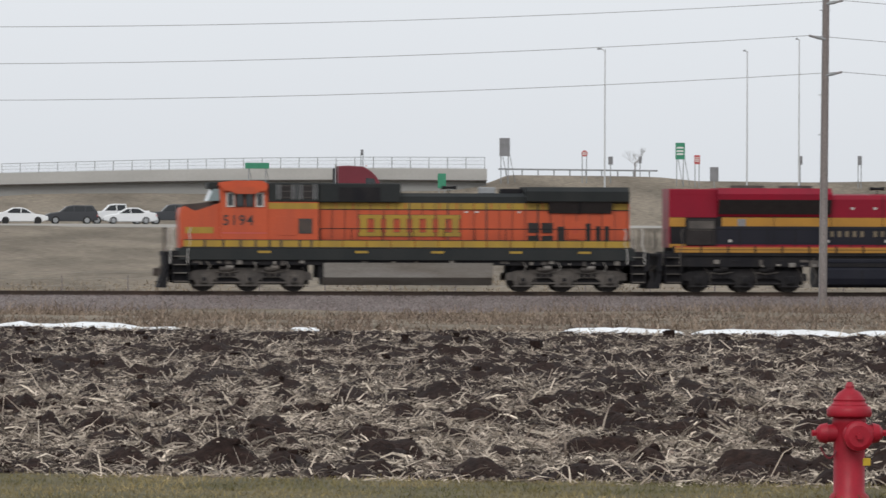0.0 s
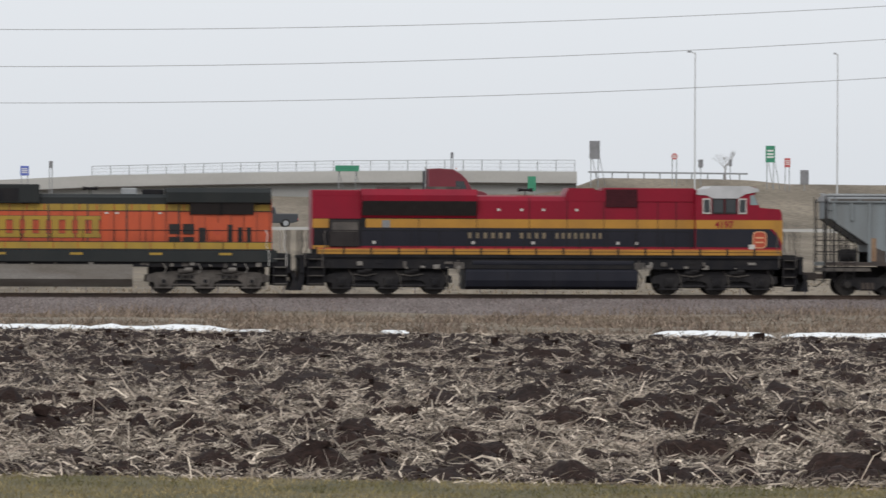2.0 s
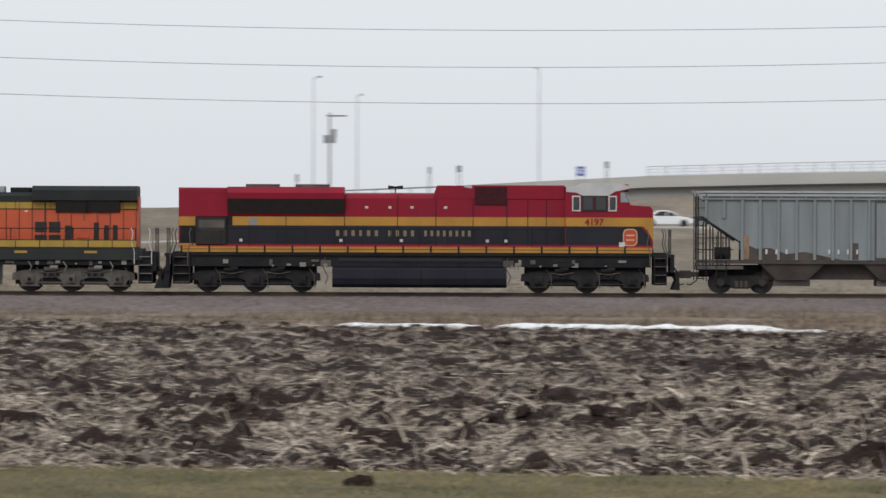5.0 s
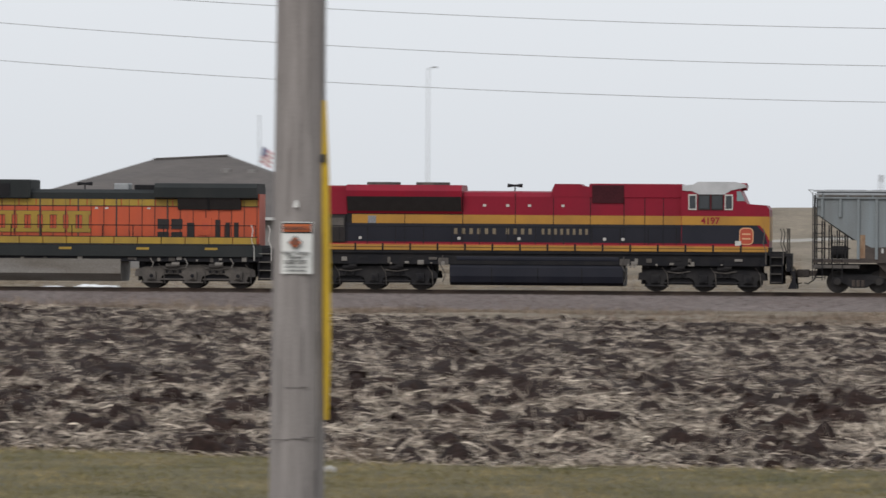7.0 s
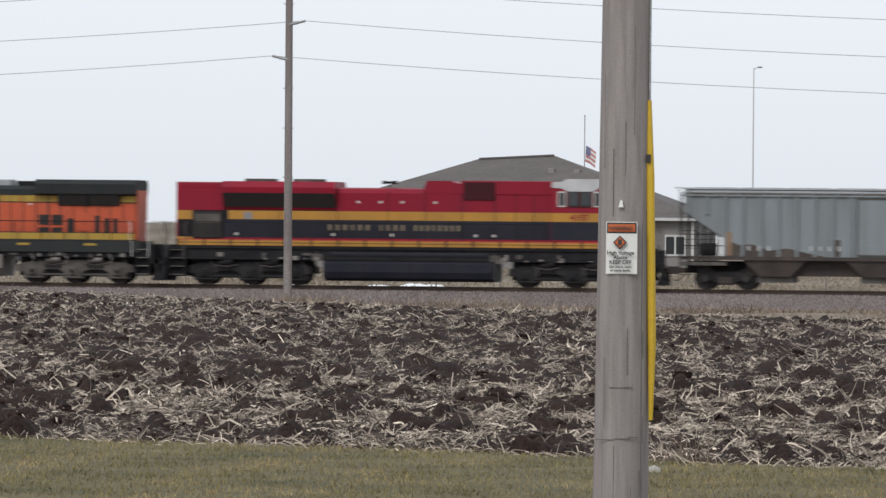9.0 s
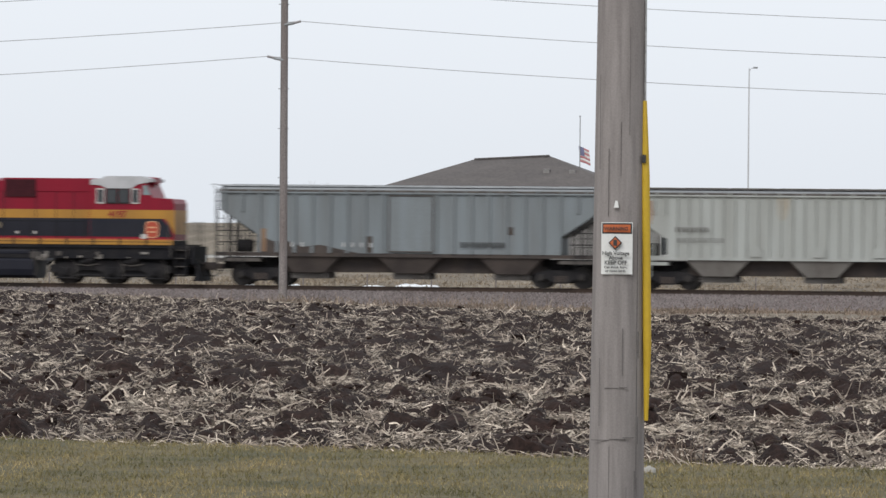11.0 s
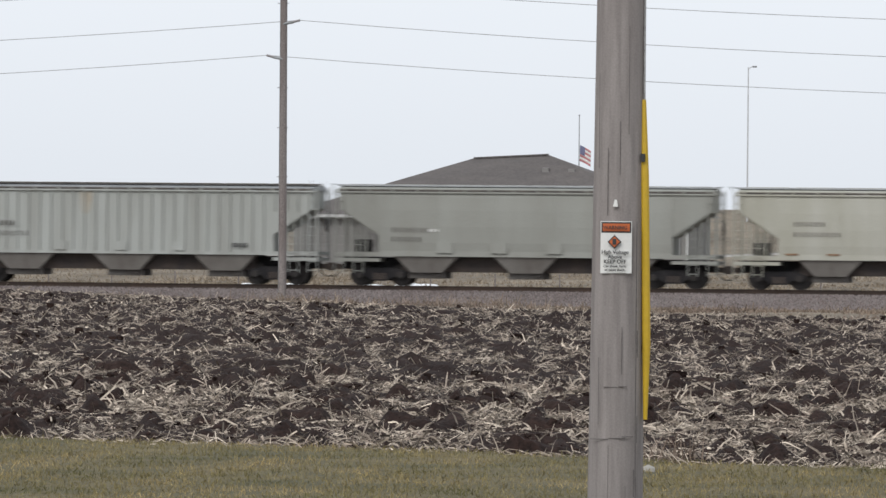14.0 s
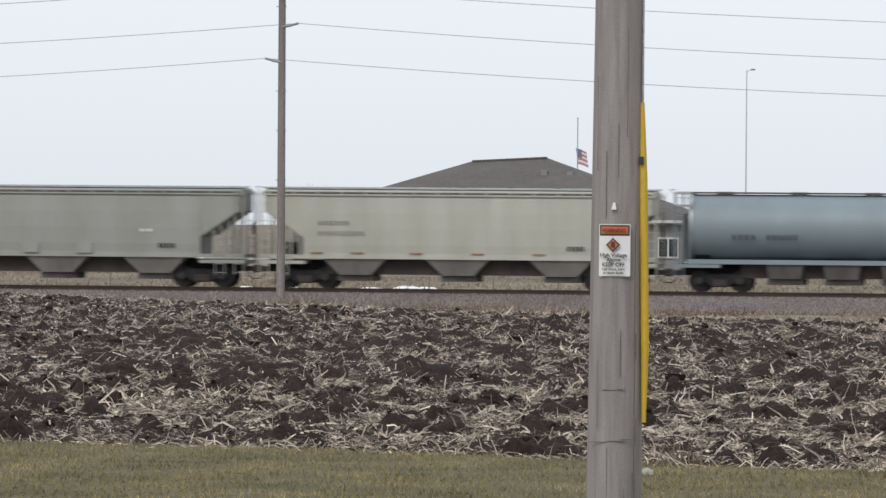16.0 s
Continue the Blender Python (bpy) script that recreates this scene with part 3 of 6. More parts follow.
me = mesh_of("tie", B(-0.11, 0.11, TRACK_Y - 1.3, TRACK_Y + 1.3, RAIL_Z - 0.36, RAIL_Z - 0.181, bevel=0.01), M["tie"])
for i in range(230):
    repeat("tie", me, track, pose(-72 + i * 0.56, 0, 0))

# snow left along the field's far edge
def snowbank(h0, h1, wide, tall):
    bm = bmesh.new()
    k = max(8, int((h1 - h0) * 14))
    ring = []
    for i in range(k + 1):
        u = i / k
        h = h0 + (h1 - h0) * u
        x = spot(h, 167)
        y = field_edge(x) - 0.4 + (noise.noise((x * 0.5, 0, 3)) * 0.5)
        e = min(1, 6 * u, 6 * (1 - u)) ** 0.5 * (0.85 + 0.45 * noise.noise((x * 0.8, 7, 0))) * (0.95 + 0.25 * noise.noise((x * 3, 1, 0)))
        z = float(land(np.array(x), np.array(y)))
        ring.append([bm.verts.new(p) for p in ((x, y - wide * e, z - 0.2), (x, y - wide * 0.6 * e, z + tall * 0.8 * e), (x, y + 0.1, z + 0.02 + tall * 1.05 * e), (x, y + wide, z - 0.2))])
    for a, b in zip(ring, ring[1:]):
        for j in range(3):
            bm.faces.new((a[j], a[j + 1], b[j + 1], b[j]))
    solid("snowbank", bm, M["snow"], "low bank of old white snow along the field", "snow", smooth=True, group="snow along the field")


for h0, h1, w, t in ((-0.5, 1.62, 0.5, 0.11), (1.75, 3.9, 0.8, 0.16), (3.75, 5.75, 0.8, 0.17), (5.6, 6.2, 0.4, 0.06), (7.6, 7.98, 0.4, 0.09), (10.95, 12.45, 0.8, 0.17), (12.5, 14.4, 0.8, 0.17), (14.3, 16.4, 0.8, 0.16)):
    snowbank(h0, h1, w, t)
for mk, wide, tall in ((-11.62, 0.75, 0.15), (-11.36, 0.55, 0.11), (-12.1, 0.5, 0.07), (-13.2, 0.35, 0.1), (-13.8, 0.3, 0.08)):
    x, y = spot(mk, 317), 317.0
    bm = bmesh.new()
    bmesh.ops.create_icosphere(bm, subdivisions=4, radius=1)
    for v in bm.verts:
        k = 1 + 0.5 * noise.noise((v.co.x * 3 + mk * 9, v.co.y * 2, 0))
        v.co = Vector((x + v.co.x * wide * k, y + v.co.y * 1.1 * k, ground_z(x, y) + 0.0 + max(v.co.z, -0.4) * tall * k))
    solid("snow_patch", bm, M["snow"], "small remnant of old snow behind the track", "snow", smooth=True, group="snow beyond the track")

# ---- the train; every vehicle's x runs along the track, z from the rail's top, the near side is at y = -1.5 ----
TRAIN_PARTS = []   # (thing, place in the train)
WHEELS = []        # (wheelset, x, z, radius)


def wheelset_mesh(r):
    bm = bmesh.new()
    for y in (-0.80, 0.67):
        rod(bm, (0, y, 0), (0, y + 0.13, 0), r, n=28)
        rod(bm, (0, y - 0.03, 0), (0, y, 0), r * 0.82, n=28)
    rod(bm, (0, -1.02, 0), (0, 1.02, 0), 0.09, n=10)
    for k in range(6):
        a = k * math.pi / 3
        rod(bm, (0.62 * r * math.cos(a), -0.835, 0.62 * r * math.sin(a)), (0.62 * r * math.cos(a), -0.825, 0.62 * r * math.sin(a)), 0.035, n=6)
    return mesh_of("wheelset", bm, M["wheel"])


BIG_WHEEL, SMALL_WHEEL = wheelset_mesh(0.533), wheelset_mesh(0.483)


def add_wheels(owner, places, me, r):
    for x in places:
        WHEELS.append((repeat("wheelset", me, owner, pose(x, 0, r)), x, r))


def coupler(owner, x, way):
    bm = bmesh.new()
    box(bm, min(x, x + way * 0.75), max(x, x + way * 0.75), -0.09, 0.09, 0.72, 0.94, bevel=0.02)
    box(bm, min(x - way * 0.12, x + way * 0.16), max(x - way * 0.12, x + way * 0.16), -0.19, 0.15, 0.66, 1.0, bevel=0.04)
    part("coupler", bm, M["brownrust"], owner)
    bm = bmesh.new()
    tube(bm, [(x + way * 0.55, -0.45, 0.95), (x + way * 0.35, -0.45, 0.55), (x + way * 0.1, -0.42, 0.38), (x - way * 0.05, -0.4, 0.42)], 0.028)
    part("brake_hose", bm, M["black"], owner)


def bogie_frame(owner, x, material, axles):
    """Three-axle locomotive truck: cast side frames with pedestals, springs, journals and brake gear."""
    span = axles[-1] - axles[0]
    bm = bmesh.new()
    for y0, y1 in ((-1.12, -0.98), (0.98, 1.12)):
        out = [(axles[0] - 0.75, 0.50), (axles[0] - 0.72, 0.80), (axles[0] - 0.30, 0.92), (x - 0.5, 1.02), (x + 0.5, 1.02), (axles[-1] + 0.30, 0.92), (axles[-1] + 0.72, 0.80), (axles[-1] + 0.75, 0.50)]
        for a in reversed(axles):
            out += [(a + 0.42, 0.50), (a + 0.34, 0.26), (a - 0.34, 0.26), (a - 0.42, 0.50)]
            if a != axles[0]:
                out += [(a - 0.62, 0.60), (a - span / 2 + 0.62, 0.60)]
        prism(bm, out, y0, y1, "y")
    part("truck_frame", bm, material, owner)
    for a in axles:
        bm = bmesh.new()
        box(bm, a - 0.19, a + 0.19, -1.24, -0.98, 0.36, 0.72, bevel=0.03)
        rod(bm, (a, -1.29, 0.533), (a, -1.24, 0.533), 0.12, n=12)
        part("journal_box", bm, material, owner)
        part("journal_cap", rod(bmesh.new(), (a, -1.31, 0.533), (a, -1.285, 0.533), 0.085, n=12), M["black"], owner)
        part("pedestal_tie", rod(bmesh.new(), (a - 0.46, -1.14, 0.25), (a + 0.46, -1.14, 0.25), 0.035, n=6), material, owner)
        for s in (-1, 1):
            part("brake_shoe", B(*sorted((a + s * 0.50, a + s * 0.62)), -1.0, -0.78, 0.32, 0.62, bevel=0.02), M["black"], owner)
        part("sand_nozzle", tube(bmesh.new(), [(a + 0.3, -1.18, 1.05), (a + 0.52, -1.18, 0.75), (a + 0.56, -1.1, 0.2)], 0.022), M["truckgrey"], owner)
    for a in (axles[0] + span * 0.25, axles[0] + span * 0.75):
        # black plates stand for the shade inside the openings between axles
        part("frame_opening", B(a - 0.36, a + 0.36, -1.128, -1.1, 0.64, 0.78, bevel=0.03), M["black"], owner)
        part("lower_tie_bar", B(a - 0.62, a + 0.62, -1.10, -1.02, 0.34, 0.42, bevel=0.02), material, owner)
        part("dark_recess", B(a - 0.52, a + 0.52, -0.99, -0.93, 0.30, 0.62), M["black"], owner)
        part("brake_cylinder", rod(bmesh.new(), (a - 0.05, -1.24, 1.06), (a + 0.28, -1.24, 1.06), 0.12, n=12), M["tank"] if material.name == "dusty_truck_frame" else material, owner)
        part("brake_lever", tube(bmesh.new(), [(a - 0.5, -1.17, 0.86), (a, -1.19, 0.80), (a + 0.5, -1.17, 0.88)], 0.03), M["truckgrey"], owner)
        bm = bmesh.new()
        for k in (-0.14, 0.14):
            for j in range(5):
                rod(bm, (a + k, -1.1, 0.62 + j * 0.05), (a + k, -1.1, 0.645 + j * 0.05), 0.10, n=10)
        rod(bm, (a - 0.32, -1.2, 0.98), (a + 0.16, -1.2, 0.98), 0.11, n=10)
        part("spring_and_brake_cylinder", bm, material, owner)
    bm = bmesh.new()
    box(bm, axles[0] - 0.6, axles[-1] + 0.6, -0.9, 0.9, 0.62, 1.2)
    box(bm, axles[0] - 0.2, axles[-1] + 0.2, -0.7, 0.7, 0.30, 0.66)
    tube(bm, [(axles[0] - 0.5, -1.16, 1.12), (x, -1.16, 1.16), (axles[-1] + 0.5, -1.16, 1.12)], 0.025)
    for k in range(7):
        xx = axles[0] - 0.4 + k * (span + 0.8) / 6
        box(bm, xx - 0.07, xx + 0.09, -1.2, -0.9, 1.03 + 0.05 * (k % 2), 1.22)
    part("bolster", bm, M["black"], owner)


def steps(owner, x0, x1, mirror=1):
    for y0, y1 in ((-1.5, -1.2), (1.2, 1.5)):
        bm = bmesh.new()
        box(bm, x0, x0 + 0.05, y0, y1, 0.36, 1.75)
        box(bm, x1 - 0.05, x1, y0, y1, 0.36, 1.75)
        box(bm, x0, x1, (y0 + y1) / 2 - 0.02 + 0.12, (y0 + y1) / 2 + 0.13, 0.36, 1.75)
        part("step_well", bm, M["black"], owner)
        for i in range(4):
            part("step_tread", B(x0 + 0.05, x1 - 0.05, y0 - 0.01, y1, 0.42 + i * 0.36, 0.45 + i * 0.36), M["tank"] if owner.name == "lead_locomotive" else M["truckgrey"], owner)


def railing(owner, x0, x1, n, material, z0=1.85, z1=2.72):
    """Walkway handrail on both sides: one post each, and a long top rail."""
    post = bmesh.new()
    rod(post, (0, 0, z0), (0, 0, z1), 0.022, n=6)
    me = mesh_of("handrail_post", post, material)
    for y in (-1.47, 1.47):
        for i in range(n + 1):
            repeat("handrail_post", me, owner, pose(x0 + (x1 - x0) * i / n, y, 0))
        part("handrail", rod(bmesh.new(), (x0, y, z1), (x1, y, z1), 0.02, n=6), material, owner)


def end_rails(owner, x, way, material, grab="handrail"):
    for s in (-1, 1):
        part("end_handrail", tube(bmesh.new(), [(x, s * 1.42, 1.55), (x, s * 1.42, 2.75), (x, s * 0.55, 2.75), (x, s * 0.55, 1.55)], 0.02), M["truckgrey"], owner)
    for y in (-1.49, 1.49):
        for dx in (0.0, 0.75):
            bm = bmesh.new()
            a = x + way * (0.15 + dx)
            tube(bm, [(a, y, 1.2), (a, y, 1.75), (a + way * 0.12, y, 2.1), (a + way * 0.06, y, 2.55), (a + way * 0.14, y, 2.75)], 0.024)
            part("grab_iron", bm, M[grab], owner)


def pilot(owner, x, way):
    bm = bmesh.new()
    box(bm, min(x, x + way * 0.18), max(x, x + way * 0.18), -1.45, 1.45, 0.9, 1.6, bevel=0.02)
    prism(bm, [(x, 0.9), (x + way * 0.2, 0.9), (x + way * 0.1, 0.16), (x - way * 0.25, 0.16)] if way > 0 else [(x, 0.9), (x - way * -0.2 * -1, 0.9), (x - 0.1, 0.16), (x + 0.25, 0.16)], -1.35, 1.35, "y")
    part("pilot", bm, M["black"], owner)
    bm = bmesh.new()
    for y in (-0.75, -0.6, 0.6, 0.75):
        tube(bm, [(x, y, 1.15), (x - way * 0.16, y, 0.95), (x - way * 0.2, y, 0.6)], 0.022)
    part("hose_rack", bm, M["truckgrey"], owner)


def bars(owner, x0, x1, y, z0, z1, n, material, duty=0.6, name="lettering_bar"):
    """Lettering as plain bars."""
    w = (x1 - x0) / n
    me = mesh_of(name, B(0, w * duty, -0.004, 0.004, z0, z1), material)
    for i in range(n):
        repeat(name, me, owner, pose(x0 + i * w, y, 0))


def lettering(owner, text, x, y, z, size, material, name="road_number", bold=0.008, spread=1.0):
    cu = bpy.data.curves.new(name, "FONT")
    cu.body, cu.size, cu.extrude, cu.offset, cu.space_character = text, size, 0.004, bold, spread
    tmp = bpy.data.objects.new(name, cu)
    me = bpy.data.meshes.new_from_object(tmp)
    bpy.data.objects.remove(tmp)
    me.materials.clear()
    me.materials.append(material)
    ob = new(name, me)
    ob.parent = owner
    ob.matrix_basis = pose(x, y, z, 90, 0, 0)
    return ob


def horn(owner, x, z):
    bm = bmesh.new()
    rod(bm, (x, -0.1, z - 0.15), (x, -0.1, z + 0.1), 0.03, n=6)
    for k, way in ((0, 1), (0.12, -1), (0.22, 1)):
        rod(bm, (x - way * 0.1, -0.25 + k, z + 0.12), (x + way * 0.32, -0.25 + k, z + 0.12), 0.03, 0.085, n=10)
    part("air_horn", bm, M["black"], owner)


def lead_locomotive():
    T = thing("lead_locomotive", "orange, yellow and dark green freight diesel locomotive with sooty trucks", "locomotive")
    o, g, gd = M["orange"], M["green"], M["gold"]
    # frame and walkway
    part("underframe", B(1.3, 21.9, -1.38, 1.38, 1.15, 1.60), M["black"], T)
    part("side_sill", B(1.7, 21.5, -1.5, 1.5, 1.36, 1.87, bevel=0.02), g, T, "dark green side sill")
    for x in (5.1, 9.3, 12.6, 16.0, 19.0):
        part("sill_marking", B(x, x + 0.55, -1.506, -1.49, 1.66, 1.76), gd, T)
    # nose and cab
    bm = prism(bmesh.new(), [(1.78, 1.87), (1.74, 3.3), (1.78, 3.56), (1.92, 3.68), (2.4, 3.46), (3.55, 3.84), (3.55, 1.87)], -1.35, 1.35, "y")
    part("nose", bm, o, T, "orange wide nose")
    part("nose_top", prism(bmesh.new(), [(1.84, 3.62), (2.4, 3.44), (3.5, 3.82), (3.5, 3.92), (2.6, 3.80), (1.9, 3.74)], -1.1, 1.1, "y"), M["brownrust"], T, "dark worn nose top")
    part("nose_stripe", B(1.98, 3.18, -1.357, -1.34, 2.50, 2.77), gd, T)
    part("lower_stripe", B(1.9, 7.72, -1.508, -1.30, 1.92, 2.21), gd, T)
    cab = part("cab", prism(bmesh.new(), [(3.48, 1.87), (3.48, 3.86), (3.42, 4.45), (3.5, 4.66), (5.3, 4.72), (5.52, 4.60), (5.52, 1.87)], -1.49, 1.49, "y"), o, T, "orange cab with a row of side windows")
    part("cab_roof", prism(bmesh.new(), [(3.36, 4.52), (3.42, 4.70), (4.1, 4.78), (5.3, 4.77), (5.5, 4.66), (5.5, 4.60), (3.5, 4.60)], -1.3, 1.3, "y"), o, cab)
    part("sunshade", prism(bmesh.new(), [(3.50, 4.50), (3.62, 4.34), (3.9, 4.33), (4.15, 4.20), (4.95, 4.20), (5.15, 4.30), (5.42, 4.34), (5.5, 4.50)], -1.72, -1.485, "y"), o, cab)
    for x0, x1 in ((3.72, 4.08), (4.13, 4.50), (4.54, 4.91), (4.99, 5.35)):
        w = part("window_frame", B(x0, x1, -1.53, -1.48, 3.64, 4.26), M["handrail"] if x0 in (3.72, 4.99) else M["grille"], cab)
        part("window_pane", B(x0 + 0.06, x1 - 0.06, -1.54, -1.47, 3.70, 4.21), M["glass"], w)
    part("windshield", prism(bmesh.new(), [(2.95, 3.90), (3.18, 4.42), (3.45, 4.42), (3.45, 3.90)], -1.3, 1.3, "y"), M["paleglass"], cab, "sloping windshield, sky reflection painted in its colour")
    part("number_box", B(3.0, 3.42, -1.25, 1.25, 4.43, 4.70, bevel=0.03), g, cab)
    lettering(T, "5194", 3.56, -1.497, 2.86, 0.62, M["ink"], spread=1.12)
    part("cab_line", B(3.5, 5.5, -1.498, -1.48, 2.50, 2.54), M["signred"], T)
    # equipment behind the cab
    eq = part("equipment_cabinet", B(5.52, 7.72, -1.42, 1.42, 1.87, 3.86), o, T)
    part("upper_stripe", B(5.56, 7.70, -1.428, -1.40, 3.56, 3.82), gd, eq)
    part("cabinet_vent", B(6.85, 7.45, -1.44, -1.41, 2.50, 3.15), M["brownrust"], eq)
    part("cabinet_door", B(5.95, 6.75, -1.435, -1.41, 2.42, 3.25, bevel=0.008), o, eq)
    blower = part("blower_box", B(5.55, 7.72, -1.45, 1.45, 3.87, 4.68, bevel=0.03), g, T, "dark green air intake box")
    for x0 in (5.95, 6.88):
        part("intake_grille", B(x0, x0 + 0.74, -1.47, -1.44, 3.99, 4.60), M["grille"], blower)
        for dx in (-0.03, 0.10, 0.62, 0.74):
            part("intake_bar", B(x0 + dx - 0.012, x0 + dx + 0.022, -1.485, -1.46, 3.97, 4.62), M["grey_steel"], blower)
        for z in (4.06, 4.32, 4.56):
            part("intake_bar", B(x0, x0 + 0.74, -1.482, -1.46, z - 0.012, z + 0.012), M["truckgrey"], blower)
    # long hood with its doors
    hood = part("long_hood", B(7.72, 21.3, -1.02, 1.02, 1.87, 4.10), o, T, "orange long hood with many doors")
    part("hood_roof", prism(bmesh.new(), [(-1.05, 3.86), (-1.05, 4.12), (-0.72, 4.27), (0.72, 4.27), (1.05, 4.12), (1.05, 3.86)], 11.3, 16.75, "x"), g, T)
    part("hood_roof", B(7.74, 11.3, -1.3, 1.3, 3.86, 4.68, bevel=0.05), g, T, "raised dark green hood roof")
    part("hood_roof_panel", B(8.6, 10.4, -1.32, -1.29, 3.95, 4.5), M["black"], T)
    for k in range(24):
        x = 7.80 + k * 0.56
        if x > 16.4 and k % 2:
            continue
        part("hood_door", B(x, x + 0.53, -1.045, -1.01, 2.24, 3.52, bevel=0.006), o, hood)
    for k in range(18):
        x = 7.78 + k * 0.75
        part("upper_stripe_panel", B(x, x + 0.70, -1.055, -1.01, 3.57, 3.84), gd, hood)
    for k in range(13):
        x = 7.75 + k * 1.04
        part("lower_stripe_panel", B(x, x + 1.0, -1.508, -1.30, 1.92, 2.20), gd, hood)
    part("stripe_line", B(1.9, 21.28, -1.512, -1.29, 2.205, 2.24), g, hood)
    part("stripe_line", B(1.8, 21.4, -1.512, -1.29, 1.875, 1.925), g, hood)
    part("stripe_line", B(5.56, 21.28, -1.06, -1.01, 3.845, 3.87), g, hood)
    for k in range(25):
        x = 7.765 + k * 0.56
        w = 0.03 if k in (0, 7, 10, 13, 17) else 0.008
        part("door_seam", B(x - w, x + w, -1.066, -1.0, 2.24, 3.84), M["brownrust"], hood)
    for x in (2.8, 3.6, 4.35, 5.0, 5.6, 6.1, 6.9, 7.4):
        part("stripe_gap", B(x - 0.05, x + 0.05, -1.514, -1.3, 1.92, 2.21), M["brownrust"], hood)
    part("stripe_line", B(7.74, 21.28, -1.05, -1.01, 3.53, 3.565), g, hood)
    # four blocks of the painted name, as plain shapes
    for k in range(4):
        x = 9.50 + k * 1.13
        for grow, y, m, name in ((0.016, -1.068, "brownrust", "name_shadow"), (0.0, -1.074, "gold", "name_block")):
            bm = bmesh.new()
            for x0, x1, z0, z1 in ((0.06, 0.36, 2.46, 3.26), (0.66, 0.94, 2.46, 3.26), (0.0, 1.02, 2.40, 2.56), (0.0, 1.02, 3.16, 3.32)):
                box(bm, x + x0 - grow, x + x1 + grow, y, -1.03, z0 - grow, z1 + grow)
            part(name, bm, M[m], hood)
    # radiator end
    rad = part("radiator_hood", prism(bmesh.new(), [(-1.03, 3.86), (-1.42, 3.93), (-1.45, 4.36), (-1.2, 4.55), (1.2, 4.55), (1.45, 4.36), (1.42, 3.93), (1.03, 3.86)], 16.75, 21.25, "x"), g, T, "dark green flared radiator housing")
    part("radiator_intake", prism(bmesh.new(), [(-1.0, 3.40), (-1.12, 3.42), (-1.36, 3.92), (-1.0, 3.92)], 17.75, 20.5, "x"), M["grille"], rad)
    part("radiator_divider", prism(bmesh.new(), [(-1.0, 3.38), (-1.15, 3.40), (-1.39, 3.92), (-1.0, 3.92)], 19.05, 19.15, "x"), M["black"], rad)
    for x0, x1, z0, z1 in ((18.66, 19.22, 2.3, 3.05), (16.85, 17.35, 2.56, 3.0), (17.45, 17.95, 2.56, 3.0), (16.85, 17.35, 1.98, 2.44), (17.45, 17.95, 1.98, 2.44), (18.14, 18.46, 2.16, 2.84),
                           (19.38, 19.60, 2.08, 2.98), (19.83, 20.02, 2.16, 2.86), (20.20, 20.41, 2.16, 2.86), (18.65, 19.25, 1.90, 2.24)):
        part("hood_screen", B(x0, x1, -1.07, -1.0, z0, z1, bevel=0.01), M["grille"] if x0 != 18.66 else M["orange"], hood)
    part("round_hatch", rod(bmesh.new(), (18.94, -1.08, 2.68), (18.94, -1.02, 2.68), 0.16, n=16), M["herald"], hood)
    for x in (14.1, 14.55, 16.4, 20.0, 20.3):
        part("door_latch", B(x, x + 0.14, -1.075, -1.03, 3.42, 3.49), M["handrail"], hood)
    # roof gear
    bm = B(14.85, 15.5, -0.5, 0.5, 4.25, 4.54, bevel=0.04)
    part("exhaust_stack", bm, M["grey_steel"], T, "grey exhaust stack")
    part("roof_hatch", B(15.75, 16.65, -0.6, 0.6, 4.25, 4.48, bevel=0.04), M["black"], T)
    horn(T, 13.5, 4.40)
    # tank, trucks, ends
    tank = part("fuel_tank", prism(bmesh.new(), [(-1.42, 0.62), (-1.42, 1.22), (-1.3, 1.32), (1.3, 1.32), (1.42, 1.22), (1.42, 0.62), (1.05, 0.28), (-1.05, 0.28)], 7.95, 15.3, "x"), M["tank"], T, "dirty silver fuel tank")
    part("tank_end", B(7.72, 7.95, -1.3, 1.3, 0.6, 1.25), M["black"], T)
    part("air_pipe", tube(bmesh.new(), [(7.6, -1.35, 1.45), (12, -1.38, 1.42), (16.2, -1.35, 1.45)], 0.05), M["black"], T)
    for ax in ((2.80, 4.76, 6.72), (16.63, 18.42, 20.42)):
        bogie_frame(T, ax[1], M["truckgrey"], ax)
        add_wheels(T, ax, BIG_WHEEL, 0.533)
    steps(T, 1.42, 2.12)
    steps(T, 21.33, 21.95)
    railing(T, 7.8, 21.2, 10, M["black"])
    end_rails(T, 1.17, 1, M["handrail"])
    end_rails(T, 22.05, -1, M["handrail"])
    pilot(T, 1.08, 1)
    pilot(T, 22.1, -1)
    part("front_platform", B(1.03, 1.76, -1.48, 1.48, 1.55, 1.72), M["black"], T)
    part("rear_platform", B(21.3, 22.1, -1.48, 1.48, 1.55, 1.72), M["black"], T)
    coupler(T, 0.78, 1)
    coupler(T, 22.35, -1)
    for k, x in enumerate((7.9, 9.6, 10.2, 11.9, 13.0, 15.6, 16.6, 17.4, 18.0, 19.2, 20.3, 2.3, 3.0, 3.7, 5.3, 6.1)):
        part("underfloor_fitting", B(x, x + 0.16 + 0.12 * (k % 3), -1.36 - 0.03 * (k % 2), -1.2, 1.12 + 0.05 * (k % 3), 1.33, bevel=0.02), M["tank"] if k % 4 == 0 else M["truckgrey"], T)
